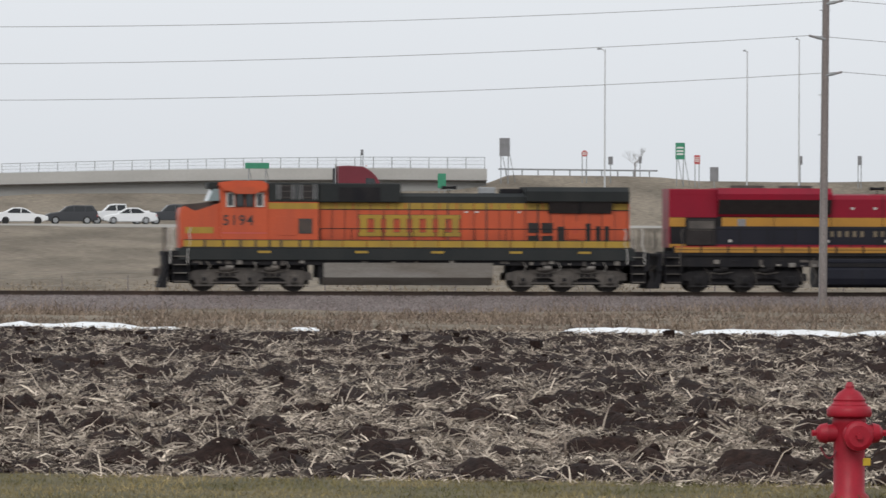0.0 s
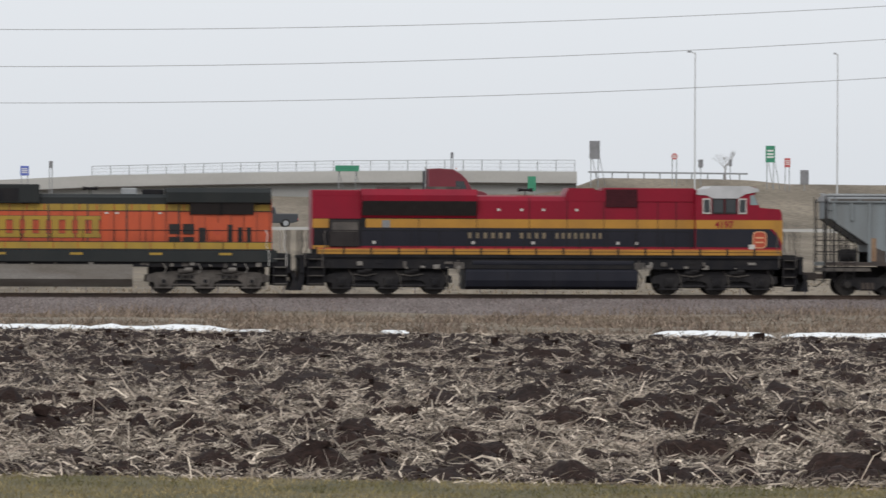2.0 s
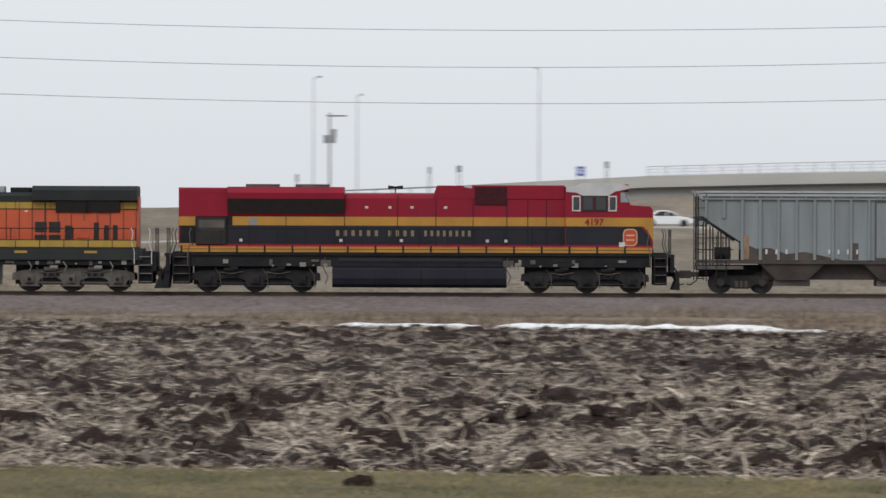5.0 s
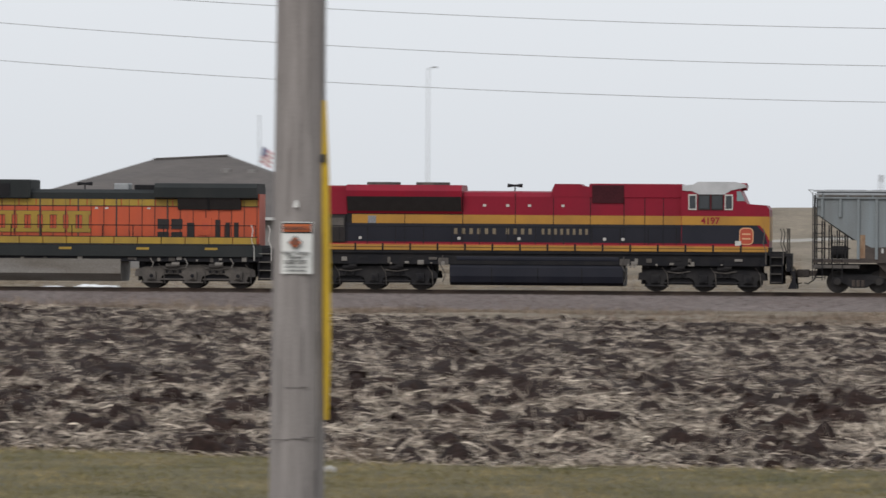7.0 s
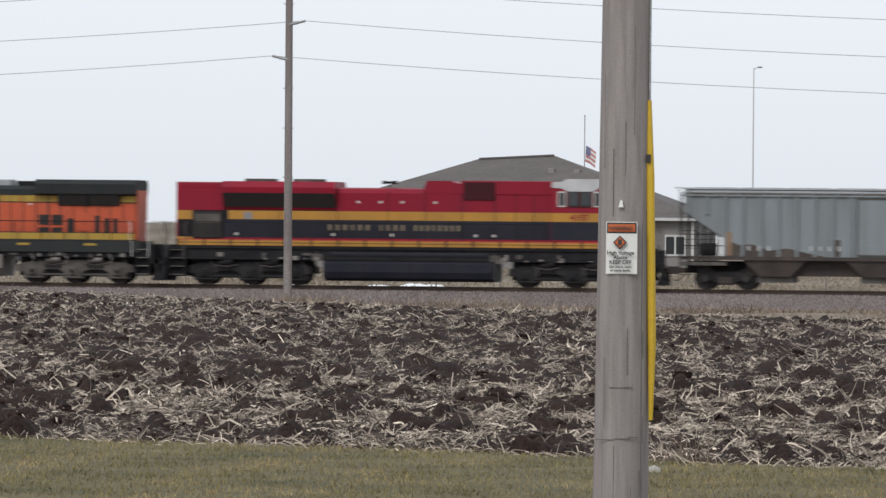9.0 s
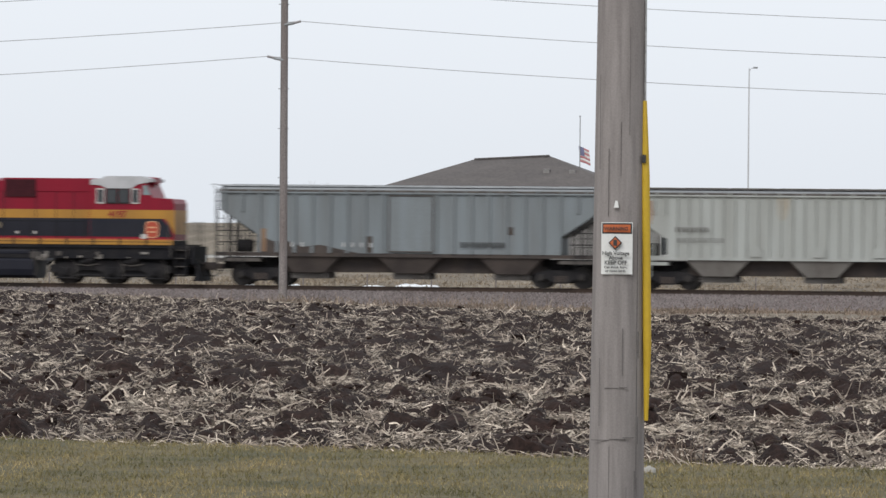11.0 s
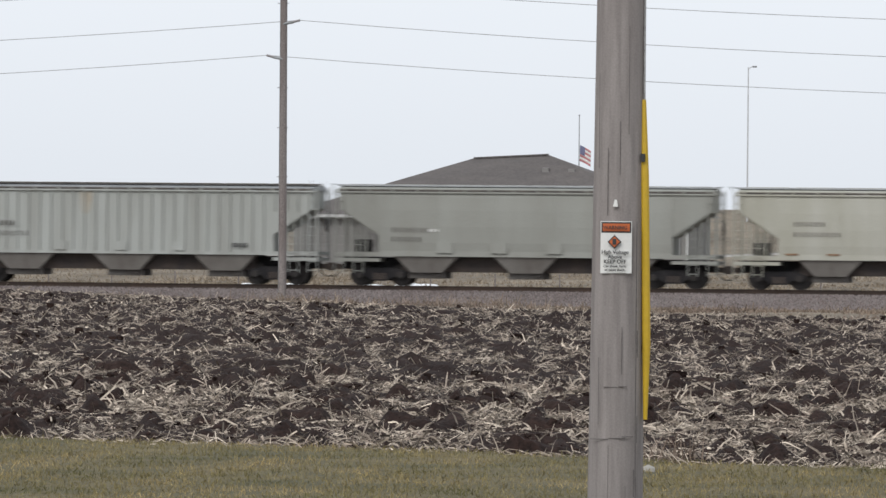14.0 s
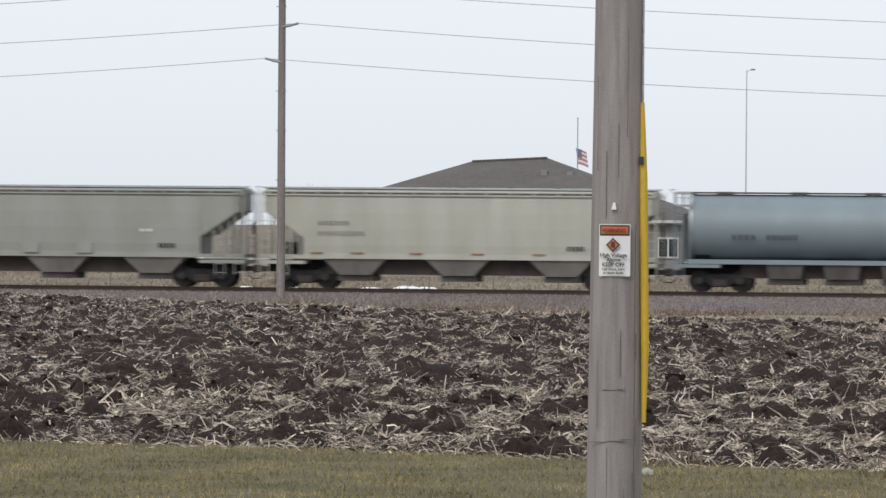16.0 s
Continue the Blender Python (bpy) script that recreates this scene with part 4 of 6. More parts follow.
    for k, x in enumerate((2.6, 3.35, 4.2, 5.0, 5.75, 6.9, 8.3, 10.9, 13.4, 15.9, 16.9, 17.75, 18.6, 19.6, 20.6)):
        part("pale_fitting", B(x, x + 0.08 + 0.07 * (k % 3), -1.43, -1.3, 1.16 + 0.05 * (k % 2), 1.25 + 0.06 * (k % 3), bevel=0.02), M["tank"], T, "pale dusty pipe fitting")
    for x in (2.9, 4.9, 6.3, 16.6, 18.1, 20.1):
        part("sand_hose", tube(bmesh.new(), [(x, -1.42, 1.3), (x + 0.14, -1.44, 1.08), (x + 0.05, -1.36, 0.9)], 0.03), M["tank"], T)
    TRAIN_PARTS.append((T, -23.05))


def second_locomotive():
    T = thing("second_locomotive", "crimson, golden yellow and blue-black freight diesel locomotive", "locomotive")
    r, y, n = M["crimson"], M["kyellow"], M["navy"]
    part("underframe", B(0.2, 20.3, -1.38, 1.38, 1.12, 1.63), M["black"], T)
    for k in range(17):
        x = 0.15 + k * 1.19
        part("sill_panel", B(x, min(x + 1.15, 20.35), -1.5, -1.25, 1.73, 1.95, bevel=0.008), y, T)
        part("stanchion_foot", B(x - 0.06, x + 0.02, -1.515, -1.45, 1.70, 2.02), M["black"], T)
    part("walkway", B(0.1, 20.4, -1.47, 1.47, 1.60, 1.92), M["black"], T)
    part("sill_line", B(0.2, 20.3, -1.506, -1.49, 1.845, 1.87), M["black"], T)
    part("sill_angle", B(0.2, 20.3, -1.49, -1.30, 1.955, 2.0), M["herald"], T)
    # hood in painted bands
    hood = part("long_hood", B(0.03, 16.6, -1.0, 1.0, 1.92, 4.03), M["black"], T, "long hood painted in bands")
    for name, m, z0, z1, a, b in (("red_line", r, 1.96, 2.08, 0.6, 16.6), ("dark_band", n, 2.08, 2.88, 2.0, 16.6), ("yellow_band", y, 2.88, 3.26, 2.3, 16.6), ("red_band", r, 3.26, 4.24, 0.0, 2.08), ("red_band", r, 3.26, 4.06, 7.1, 16.6)):
        part(name, B(a, b, -1.025, 1.025, z0, z1), m, hood)
    part("yellow_corner", B(0.0, 0.7, -1.03, 1.03, 2.86, 3.25), y, hood)
    part("yellow_corner", B(0.0, 0.75, -1.03, 1.03, 1.95, 2.1), y, hood)
    part("end_wall", B(-0.02, 0.06, -1.0, 1.0, 1.94, 4.5), r, hood)
    cabn = part("electrical_cabinet", B(0.72, 2.02, -1.12, 1.12, 2.05, 3.2, bevel=0.02), M["grille"], hood)
    part("cabinet_mesh", B(0.85, 1.95, -1.135, -1.1, 2.7, 3.1), M["truckgrey"], cabn)
    for x in (2.1, 4.6, 7.12, 9.4, 11.05, 12.65, 14.1, 15.0, 15.8):
        part("door_seam", B(x - 0.015, x + 0.015, -1.034, -1.0, 2.0, 4.2), M["black"], hood)
    for x0, x1 in ((7.3, 9.2), (9.5, 10.9), (14.2, 14.95), (15.1, 15.75), (2.4, 4.5), (4.7, 7.0)):
        part("hood_door", B(x0, x1, -1.032, -1.02, 2.14, 2.84, bevel=0.004), n, hood)
    for x in (8.0, 9.0, 9.95, 11.4):
        part("lift_eye", B(x, x + 0.13, -1.05, -1.0, 3.62, 3.72), M["handrail"], hood)
    for x in (6.9, 9.5, 13.2, 14.0, 2.6):
        part("door_latch", B(x, x + 0.13, -1.05, -1.0, 2.18, 2.30), M["handrail"], hood)
    part("builder_plate", B(3.0, 3.35, -1.04, -1.0, 2.88, 3.2), M["signgrey"], hood)
    # plain bars in place of the painted name
    bars(hood, 6.75, 8.75, -1.03, 2.43, 2.68, 6, M["namebar"], 0.42, "name_bar")
    bars(hood, 9.0, 10.3, -1.03, 2.43, 2.68, 4, M["namebar"], 0.42, "name_bar")
    bars(hood, 10.55, 12.7, -1.03, 2.43, 2.68, 8, M["namebar"], 0.42, "name_bar")
    # radiators
    rad = part("radiator_housing", prism(bmesh.new(), [(-1.02, 3.30), (-1.46, 4.02), (-1.48, 4.28), (-1.18, 4.54), (1.18, 4.54), (1.48, 4.28), (1.46, 4.02), (1.02, 3.30)], 2.08, 7.1, "x"), r, T, "flared crimson radiator housing")
    part("radiator_intake", prism(bmesh.new(), [(-1.10, 3.40), (-1.485, 4.03), (-1.2, 4.03), (-1.0, 3.40)], 2.12, 7.08, "x"), M["grille"], rad)
    for x in (2.85, 5.0):
        part("radiator_fan", rod(bmesh.new(), (x + 0.72, 0, 4.5), (x + 0.72, 0, 4.66), 0.74, n=20), M["truckgrey"], rad, "dark grey cooling fan")
    part("end_roof", B(0.0, 2.1, -1.02, 1.02, 4.20, 4.5, bevel=0.05), r, T)
    part("roof_walk", prism(bmesh.new(), [(-1.028, 4.055), (-0.86, 4.24), (-0.6, 4.30), (0.6, 4.30), (0.86, 4.24), (1.028, 4.055)], 7.1, 16.6, "x"), r, T, "crimson hood roof with sloping shoulders")
    part("dynamic_brake_blister", prism(bmesh.new(), [(10.95, 4.06), (10.98, 4.35), (11.1, 4.62), (12.2, 4.62), (12.3, 4.54), (12.6, 4.5), (12.6, 4.06)], -1.04, 1.04, "y"), r, T)
    part("inertial_filter_box", B(12.6, 16.6, -1.06, 1.06, 4.03, 4.64, bevel=0.03), r, T)
    part("inertial_filter_grille", B(12.72, 14.1, -1.09, 1.09, 3.80, 4.57, bevel=0.01), M["maroonmesh"], T, "dark maroon screen")
    horn(T, 9.3, 4.42)
    # cab and nose
    cab = part("cab", prism(bmesh.new(), [(16.6, 1.94), (16.6, 4.58), (19.05, 4.58), (19.42, 3.80), (20.28, 3.74), (20.38, 3.55), (20.38, 3.27), (20.38, 1.94)], -1.42, 1.42, "y"), r, T, "crimson cab and short nose")
    part("cab_dark_band", prism(bmesh.new(), [(16.62, 2.08), (16.62, 2.88), (19.85, 2.88), (20.2, 2.5), (20.32, 2.08)], -1.427, 1.427, "y"), n, cab)
    part("cab_yellow_band", prism(bmesh.new(), [(16.62, 2.88), (16.62, 3.26), (20.40, 3.26), (20.40, 2.2), (20.26, 2.5), (19.98, 2.88)], -1.43, 1.43, "y"), y, cab)
    part("cab_red_line", B(16.62, 20.36, -1.428, 1.428, 1.96, 2.07), r, cab)
    part("cab_roof", prism(bmesh.new(), [(16.64, 4.36), (16.64, 4.58), (17.1, 4.62), (17.3, 4.74), (18.9, 4.74), (19.35, 4.62), (19.35, 4.50), (18.75, 4.38), (18.45, 4.20), (17.35, 4.20), (17.05, 4.34), (16.9, 4.34)], -1.46, 1.46, "y"), M["roofwhite"], cab, "pale grey cab roof with overhang")
    for x0, x1, m in ((16.90, 17.26, "handrail"), (17.32, 17.84, "grille"), (17.88, 18.40, "grille"), (18.46, 18.82, "handrail")):
        f = part("window_frame", B(x0, x1, -1.46, -1.41, 3.53, 4.20), M[m], cab)
        part("window_pane", B(x0 + 0.05, x1 - 0.05, -1.475, -1.40, 3.59, 4.14), M["glass"], f)
    part("windshield", prism(bmesh.new(), [(18.98, 3.92), (18.98, 4.34), (19.15, 4.34), (19.34, 3.92)], -1.435, 1.435, "y"), M["paleglass"], cab, "sloping windshield, sky reflection painted in its colour")
    part("headlight_box", B(19.0, 19.36, -0.5, 0.5, 4.38, 4.70, bevel=0.03), r, cab)
    lettering(T, "4197", 17.45, -1.437, 2.93, 0.40, M["crimson"])
    for name, grow, y, m in (("herald_edge", 0.0, -1.436, "creamline"), ("herald", 0.04, -1.442, "herald")):
        ring = [(19.40 + (0.31 - grow) * math.copysign(abs(math.cos(u)) ** 0.55, math.cos(u)), 2.41 + (0.37 - grow) * math.copysign(abs(math.sin(u)) ** 0.55, math.sin(u))) for u in [k * math.pi / 14 for k in range(28)]]
        part(name, prism(bmesh.new(), ring, y, -1.42, "y"), M[m], cab)
    for x0, x1, z in ((19.22, 19.58, 2.30), (19.22, 19.58, 2.50)):
        part("herald_bar", B(x0, x1, -1.447, -1.43, z - 0.03, z + 0.03), M["creamline"], cab)
    part("step_light", B(18.92, 19.18, -1.50, -1.42, 2.0, 2.2), M["handrail"], cab)
    # tank and trucks
    part("fuel_tank", prism(bmesh.new(), [(-1.0, 0.22), (-1.32, 0.36), (-1.42, 0.62), (-1.42, 1.0), (-1.30, 1.14), (1.30, 1.14), (1.42, 1.0), (1.42, 0.62), (1.32, 0.36), (1.0, 0.22)], 6.6, 14.1, "x"), n, T, "glossy blue-black fuel tank")
    part("air_reservoir", rod(bmesh.new(), (6.9, -1.22, 1.38), (13.9, -1.22, 1.38), 0.19, n=14), n, T)
    for x in (6.3, 14.15):
        part("sand_pipe", tube(bmesh.new(), [(x, -1.4, 1.5), (x - 0.1, -1.42, 1.1), (x + 0.12, -1.42, 0.7), (x, -1.4, 0.35)], 0.025), M["truckgrey"], T)
        part("valve_box", B(x - 0.2, x + 0.25, -1.4, -1.1, 1.1, 1.4, bevel=0.03), M["truckgrey"], T)
    for ax in ((1.25, 3.28, 5.30), (15.48, 17.55, 19.48)):
        bogie_frame(T, ax[1], M["truckblack"], ax)
        add_wheels(T, ax, BIG_WHEEL, 0.533)
    steps(T, -0.25, 0.5)
    steps(T, 20.42, 20.98)
    railing(T, 0.6, 16.4, 13, M["black"], 1.9, 2.75)
    end_rails(T, -0.5, 1, M["black"], "truckgrey")
    end_rails(T, 21.15, -1, M["black"], "truckgrey")
    pilot(T, -0.55, 1)
    pilot(T, 21.3, -1)
    part("rear_platform", B(-0.6, 0.2, -1.48, 1.48, 1.55, 1.68), M["black"], T)
    part("front_platform", B(20.4, 21.3, -1.48, 1.48, 1.55, 1.68), M["black"], T)
    coupler(T, -0.8, 1)
    coupler(T, 21.7, -1)
    for k, x in enumerate((0.7, 1.9, 2.7, 3.9, 4.7, 5.7, 14.6, 15.1, 16.3, 16.9, 18.2, 18.9, 19.9)):
        part("underfloor_fitting", B(x, x + 0.14 + 0.1 * (k % 3), -1.40 - 0.03 * (k % 2), -1.2, 1.15 + 0.08 * (k % 3), 1.42, bevel=0.02), M["tank"] if k % 5 == 1 else M["truckgrey"] if k % 2 else M["black"], T)
    for k, x in enumerate((4.0, 4.65, 5.2, 5.75, 6.2, 14.45, 15.5, 16.1, 16.9, 18.3)):
        part("pale_fitting", B(x, x + 0.10 + 0.09 * (k % 3), -1.43, -1.3, 1.10 + 0.04 * (k % 2), 1.19 + 0.05 * (k % 3), bevel=0.02), M["tank"], T, "pale dusty pipe fitting")
    for k in range(3):
        x = 14.2 + k * 0.16
        part("hazard_stripe", prism(bmesh.new(), [(x, 1.02), (x + 0.08, 1.02), (x + 0.2, 1.2), (x + 0.12, 1.2)], -1.44, -1.40, "y"), M["tank"], T)
    for x in (8.4, 10.4, 12.3):
        part("tank_strap", prism(bmesh.new(), [(-1.0, 0.215), (-1.33, 0.355), (-1.43, 0.615), (-1.43, 1.0), (-1.3, 1.0), (-1.0, 0.4)], x, x + 0.05, "x"), M["black"], T)
    TRAIN_PARTS.append((T, 0.0))


def freight_truck(owner, x):
    bm = bmesh.new()
    for y0, y1 in ((-1.1, -0.98), (0.98, 1.1)):
        prism(bm, [(x - 1.15, 0.40), (x - 1.12, 0.66), (x - 0.5, 0.80), (x + 0.5, 0.80), (x + 1.12, 0.66), (x + 1.15, 0.40), (x + 0.62, 0.42), (x + 0.32, 0.22), (x - 0.32, 0.22), (x - 0.62, 0.42)], y0, y1, "y")
    box(bm, x - 0.2, x + 0.2, -1.0, 1.0, 0.5, 0.78)
    part("truck_frame", bm, M["truckblack"], owner)
    for s in (-1, 1):
        part("bearing_cap", rod(bmesh.new(), (x + s * 0.89, -1.2, 0.483), (x + s * 0.89, -0.98, 0.483), 0.15, n=14), M["wheel"], owner)
    bm = bmesh.new()
    for k in (-0.2, 0, 0.2):
        rod(bm, (x + k, -1.08, 0.28), (x + k, -1.08, 0.56), 0.085, n=8)
    part("spring_nest", bm, M["brownrust"], owner)
    add_wheels(owner, (x - 0.89, x + 0.89), SMALL_WHEEL, 0.483)


def ladder(owner, x, z0, z1, material, wide=0.42):
    for y in (-1.56, 1.56):
        bm = bmesh.new()
        rod(bm, (x, y, z0), (x, y, z1), 0.02, n=6)
        rod(bm, (x + wide, y, z0), (x + wide, y, z1), 0.02, n=6)
        k = int((z1 - z0) / 0.38)
        for i in range(k + 1):
            z = z0 + 0.1 + i * 0.38
            if z < z1:
                rod(bm, (x, y, z), (x + wide, y, z), 0.013, n=5)
        part("ladder", bm, material, owner)


def hopper_car(q0, L, paint, label, style, name="hopper_car"):
    T = thing(name, label, "freight car", "freight cars of the train")
    p = M[paint]
    top = 4.22
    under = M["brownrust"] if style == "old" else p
    if style == "round":
        a, b = 1.05, L - 1.05
        outline = [(1.0 * math.sin(t) * 1.56, 2.82 + 1.42 * math.cos(t) * (1.0 if math.cos(t) > 0 else 1.0)) for t in [k * 2 * math.pi / 72 for k in range(72)]]
        part("body", prism(bmesh.new(), outline, a, b, "x"), p, T, "rounded pale blue car body", smooth=False)
        part("side_sill", B(0.9, L - 0.9, -1.5, 1.5, 1.22, 1.42), p, T)
        for x in (a - 0.02, b - 0.06):
            part("end_ring", prism(bmesh.new(), [(u * 1.03, 2.82 + (v - 2.82) * 1.03) for u, v in outline], x, x + 0.08, "x"), M["galv"], T)
        for k in range(5):
            x = 2.4 + k * (L - 4.8) / 4
            part("roof_hatch", rod(bmesh.new(), (x, 0, 4.2), (x, 0, 4.36), 0.36, n=16), M["galv"], T)
        part("roof_walk", B(0.3, L - 0.3, -0.55, 0.55, 4.27, 4.34), M["truckgrey"], T)
        for x0 in (0.32, L - 1.1):
            for z in (3.7, 4.22):
                part("end_frame_beam", B(x0, x0 + 0.78, -1.47, -1.39, z, z + 0.09, bevel=0.01), M["galv"], T)
            for x in (x0 + 0.1, x0 + 0.42, x0 + 0.66):
                part("end_frame_post", rod(bmesh.new(), (x, -1.42, 1.2), (x, -1.42, 4.24), 0.04, n=8), p, T)
            part("end_sheet", B(x0 + 0.3, x0 + 0.5, -1.2, 1.2, 1.3, 3.4, bevel=0.03), M["dirt_with_shade"], T)
    else:
        cut = [(0.55, top), (0.55, 3.35), (2.30, 2.20), (2.30, 1.42), (L - 2.30, 1.42), (L - 2.30, 2.20), (L - 0.55, 3.35), (L - 0.55, top)]
        if style in ("old", "rib"):
            part("body", prism(bmesh.new(), cut, -1.50, 1.50, "y"), p, T, "ribbed car body")
            wr = 0.065 if style == "old" else 0.03
            rib = mesh_of("side_rib", B(-wr, wr, -1.585, -1.49, 1.45, 4.06, bevel=0.02), p)
            short = mesh_of("side_rib", B(-wr, wr, -1.585, -1.49, 3.25, 4.06, bevel=0.02), p)
            gap = 0.78 if style == "old" else 0.5
            k = int((L - 1.4) / gap)
            for i in range(k + 1):
                x = 0.75 + i * (L - 1.5) / k
                if style == "old" and L * 0.435 < x < L * 0.56:
                    continue
                repeat("side_rib", rib if 2.3 < x < L - 2.3 else short, T, pose(x, 0, 0))
        else:
            body = bmesh.new()
            for y0, y1, z in ((-1.5, 1.5, 0),):
                prism(body, cut, y0, y1, "y")
            part("body", body, p, T, "smooth-sided car body")
            # gently bulged side sheets
            bulge = [(-1.49, 1.45), (-1.54, 1.9), (-1.57, 2.6), (-1.565, 3.3), (-1.53, 3.9), (-1.49, 4.12)]
            for k in range(5):
                x0 = 2.3 + k * (L - 4.6) / 5
                part("side_sheet", prism(bmesh.new(), bulge, x0 + 0.004, x0 + (L - 4.6) / 5 - 0.004, "x"), p, T, smooth=False)
            for x in (0.6, L - 2.3):
                left = x < 2
                tri = [(0.57, 4.1), (0.57, 3.4), (2.3, 2.25), (2.3, 4.1)] if left else [(L - 0.57, 4.1), (L - 0.57, 3.4), (L - 2.3, 2.25), (L - 2.3, 4.1)]
                part("end_sheet", prism(bmesh.new(), tri, -1.53, -1.49, "y"), p, T)
        part("roof", prism(bmesh.new(), [(-1.54, top - 0.12), (-1.54, top + 0.02), (-0.5, top + 0.14), (0.5, top + 0.14), (1.54, top + 0.02), (1.54, top - 0.12)], 0.5, L - 0.5, "x"), M["grey_steel"] if style in ("old", "rib") else p, T)
        part("roof_walk", B(0.35, L - 0.35, -1.0, -0.62, top + 0.13, top + 0.20), M["truckgrey"] if style == "rib" else M["galv"], T)
        # dark strip put on for the shade of the recess below the eave
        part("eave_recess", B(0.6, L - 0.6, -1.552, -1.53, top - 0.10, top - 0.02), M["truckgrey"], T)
        part("top_chord", B(0.5, L - 0.5, -1.60, -1.49, top - 0.18, top - 0.11, bevel=0.015), p, T)
        bracket = mesh_of("eave_bracket", B(-0.035, 0.035, -1.60, -1.53, top - 0.12, top + 0.0), p)
        for k in range(int(L / 1.06)):
            repeat("eave_bracket", bracket, T, pose(0.8 + k * 1.06, 0, 0))
        hatch = mesh_of("hatch_cover", B(-0.9, 0.9, -0.35, 0.35, top + 0.13, top + 0.22, bevel=0.02), p)
        for k in range(8):
            repeat("hatch_cover", hatch, T, pose(1.7 + k * (L - 3.4) / 7, 0.1, 0))
        part("side_sill", B(0.35, L - 0.35, -1.52, -1.3, 1.30, 1.46), M["brownrust"] if style == "old" else p, T)
        part("side_sill", B(0.35, L - 0.35, 1.3, 1.52, 1.30, 1.46), p, T)
    # bays under the body
    bays = 3 if style != "round" else 4
    for k in range(bays):
        c = L * (k + 1) / 4 if style != "round" else 3.9 + (k + 0.5) * (L - 7.8) / bays
        w = 1.5 if style != "round" else 0.85
        bm = bmesh.new()
        v = [bm.verts.new(p) for p in ((c - w, -1.47, 1.42), (c + w, -1.47, 1.42), (c + w, 1.47, 1.42), (c - w, 1.47, 1.42), (c - 0.68, -1.22, 0.60), (c + 0.68, -1.22, 0.60), (c + 0.68, 1.22, 0.60), (c - 0.68, 1.22, 0.60))]
        for f in ((0, 1, 2, 3), (7, 6, 5, 4), (0, 4, 5, 1), (1, 5, 6, 2), (2, 6, 7, 3), (3, 7, 4, 0)):
            bm.faces.new([v[j] for j in f])
        # except for the old car's bays, these colours include the shade underneath
        part("hopper_bay", bm, M["rustdust"] if style == "old" else M["dirt_with_shade"] if style == "round" else M["dust_with_shade"], T)
        part("discharge_gate", B(c - 0.8, c + 0.8, -1.0, 1.0, 0.34, 0.61, bevel=0.03), M["dirt_with_shade"], T)
        part("gate_crank", rod(bmesh.new(), (c + 0.5, -1.25, 0.47), (c + 0.5, -0.95, 0.47), 0.05, n=8), M["truckgrey"], T)
    if style != "round":
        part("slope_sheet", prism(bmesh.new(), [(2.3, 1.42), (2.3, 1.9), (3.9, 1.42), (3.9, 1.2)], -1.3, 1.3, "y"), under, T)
    part("centre_sill", B(0.5, L - 0.5, -0.25, 0.25, 0.72, 1.25), M["truckblack"], T)
    part("bay_bulkhead", B(3.2, L - 3.2, -0.9, 0.9, 0.62, 1.40), M["brownrust"], T)
    # ends
    for e, way in ((0.0, 1), (L, -1)):
        def X(d):
            return e + way * d
        a, b = sorted((X(0.35), X(2.35)))
        part("end_platform", B(a, b, -1.5, 1.5, 1.06, 1.2), M["truckgrey"] if style == "old" else p, T)
        post = M["truckblack"] if style == "old" else p
        for y in (-1.42, 1.42):
            for d in (0.42, 0.75, 1.05, 1.4, 1.75):
                if style == "round" and d > 1:
                    continue
                part("corner_post", rod(bmesh.new(), (X(d), y, 1.15), (X(d), y, 3.3 - 0.62 * (d - 0.42) if d > 0.5 else 4.2), 0.035, n=6), post, T)
            if style == "old":
                part("platform_rail", rod(bmesh.new(), (X(0.45), y * 1.02, 1.9), (X(1.9), y * 1.02, 1.9), 0.022, n=6), post, T)
                part("platform_rail", rod(bmesh.new(), (X(0.45), y * 1.02, 2.4), (X(1.9), y * 1.02, 2.4), 0.018, n=6), post, T)
            if style != "round":
                part("diagonal_brace", rod(bmesh.new(), (X(0.6), y * 1.02, 3.35), (X(2.1), y * 1.02, 2.3), 0.05 if style == "old" else 0.03, n=6), post, T)
        ladder(T, min(X(0.35), X(0.77)), 0.55, 4.3, post)
        if style != "round":
            ladder(T, min(X(1.2), X(1.62)), 0.55, 2.5, post)
        bm = bmesh.new()
        tube(bm, [(X(0.36), -1.5, 4.25), (X(0.15), -1.45, 4.42), (X(0.36), -1.2, 4.42)], 0.02)
        part("roof_grab_iron", bm, M["galv"], T)
        coupler(T, X(0.02), way)
        freight_truck(T, X(2.3))
    part("brake_cylinder", rod(bmesh.new(), (1.15, -0.6, 1.75), (1.85, -0.6, 1.75), 0.27, n=14), M["truckblack"], T)
    part("brake_wheel", rod(bmesh.new(), (L - 0.32, 0.5, 2.6), (L - 0.28, 0.5, 2.6), 0.28, n=16), M["truckblack"], T)
    TRAIN_PARTS.append((T, q0))
    return T


lead_locomotive()
second_locomotive()
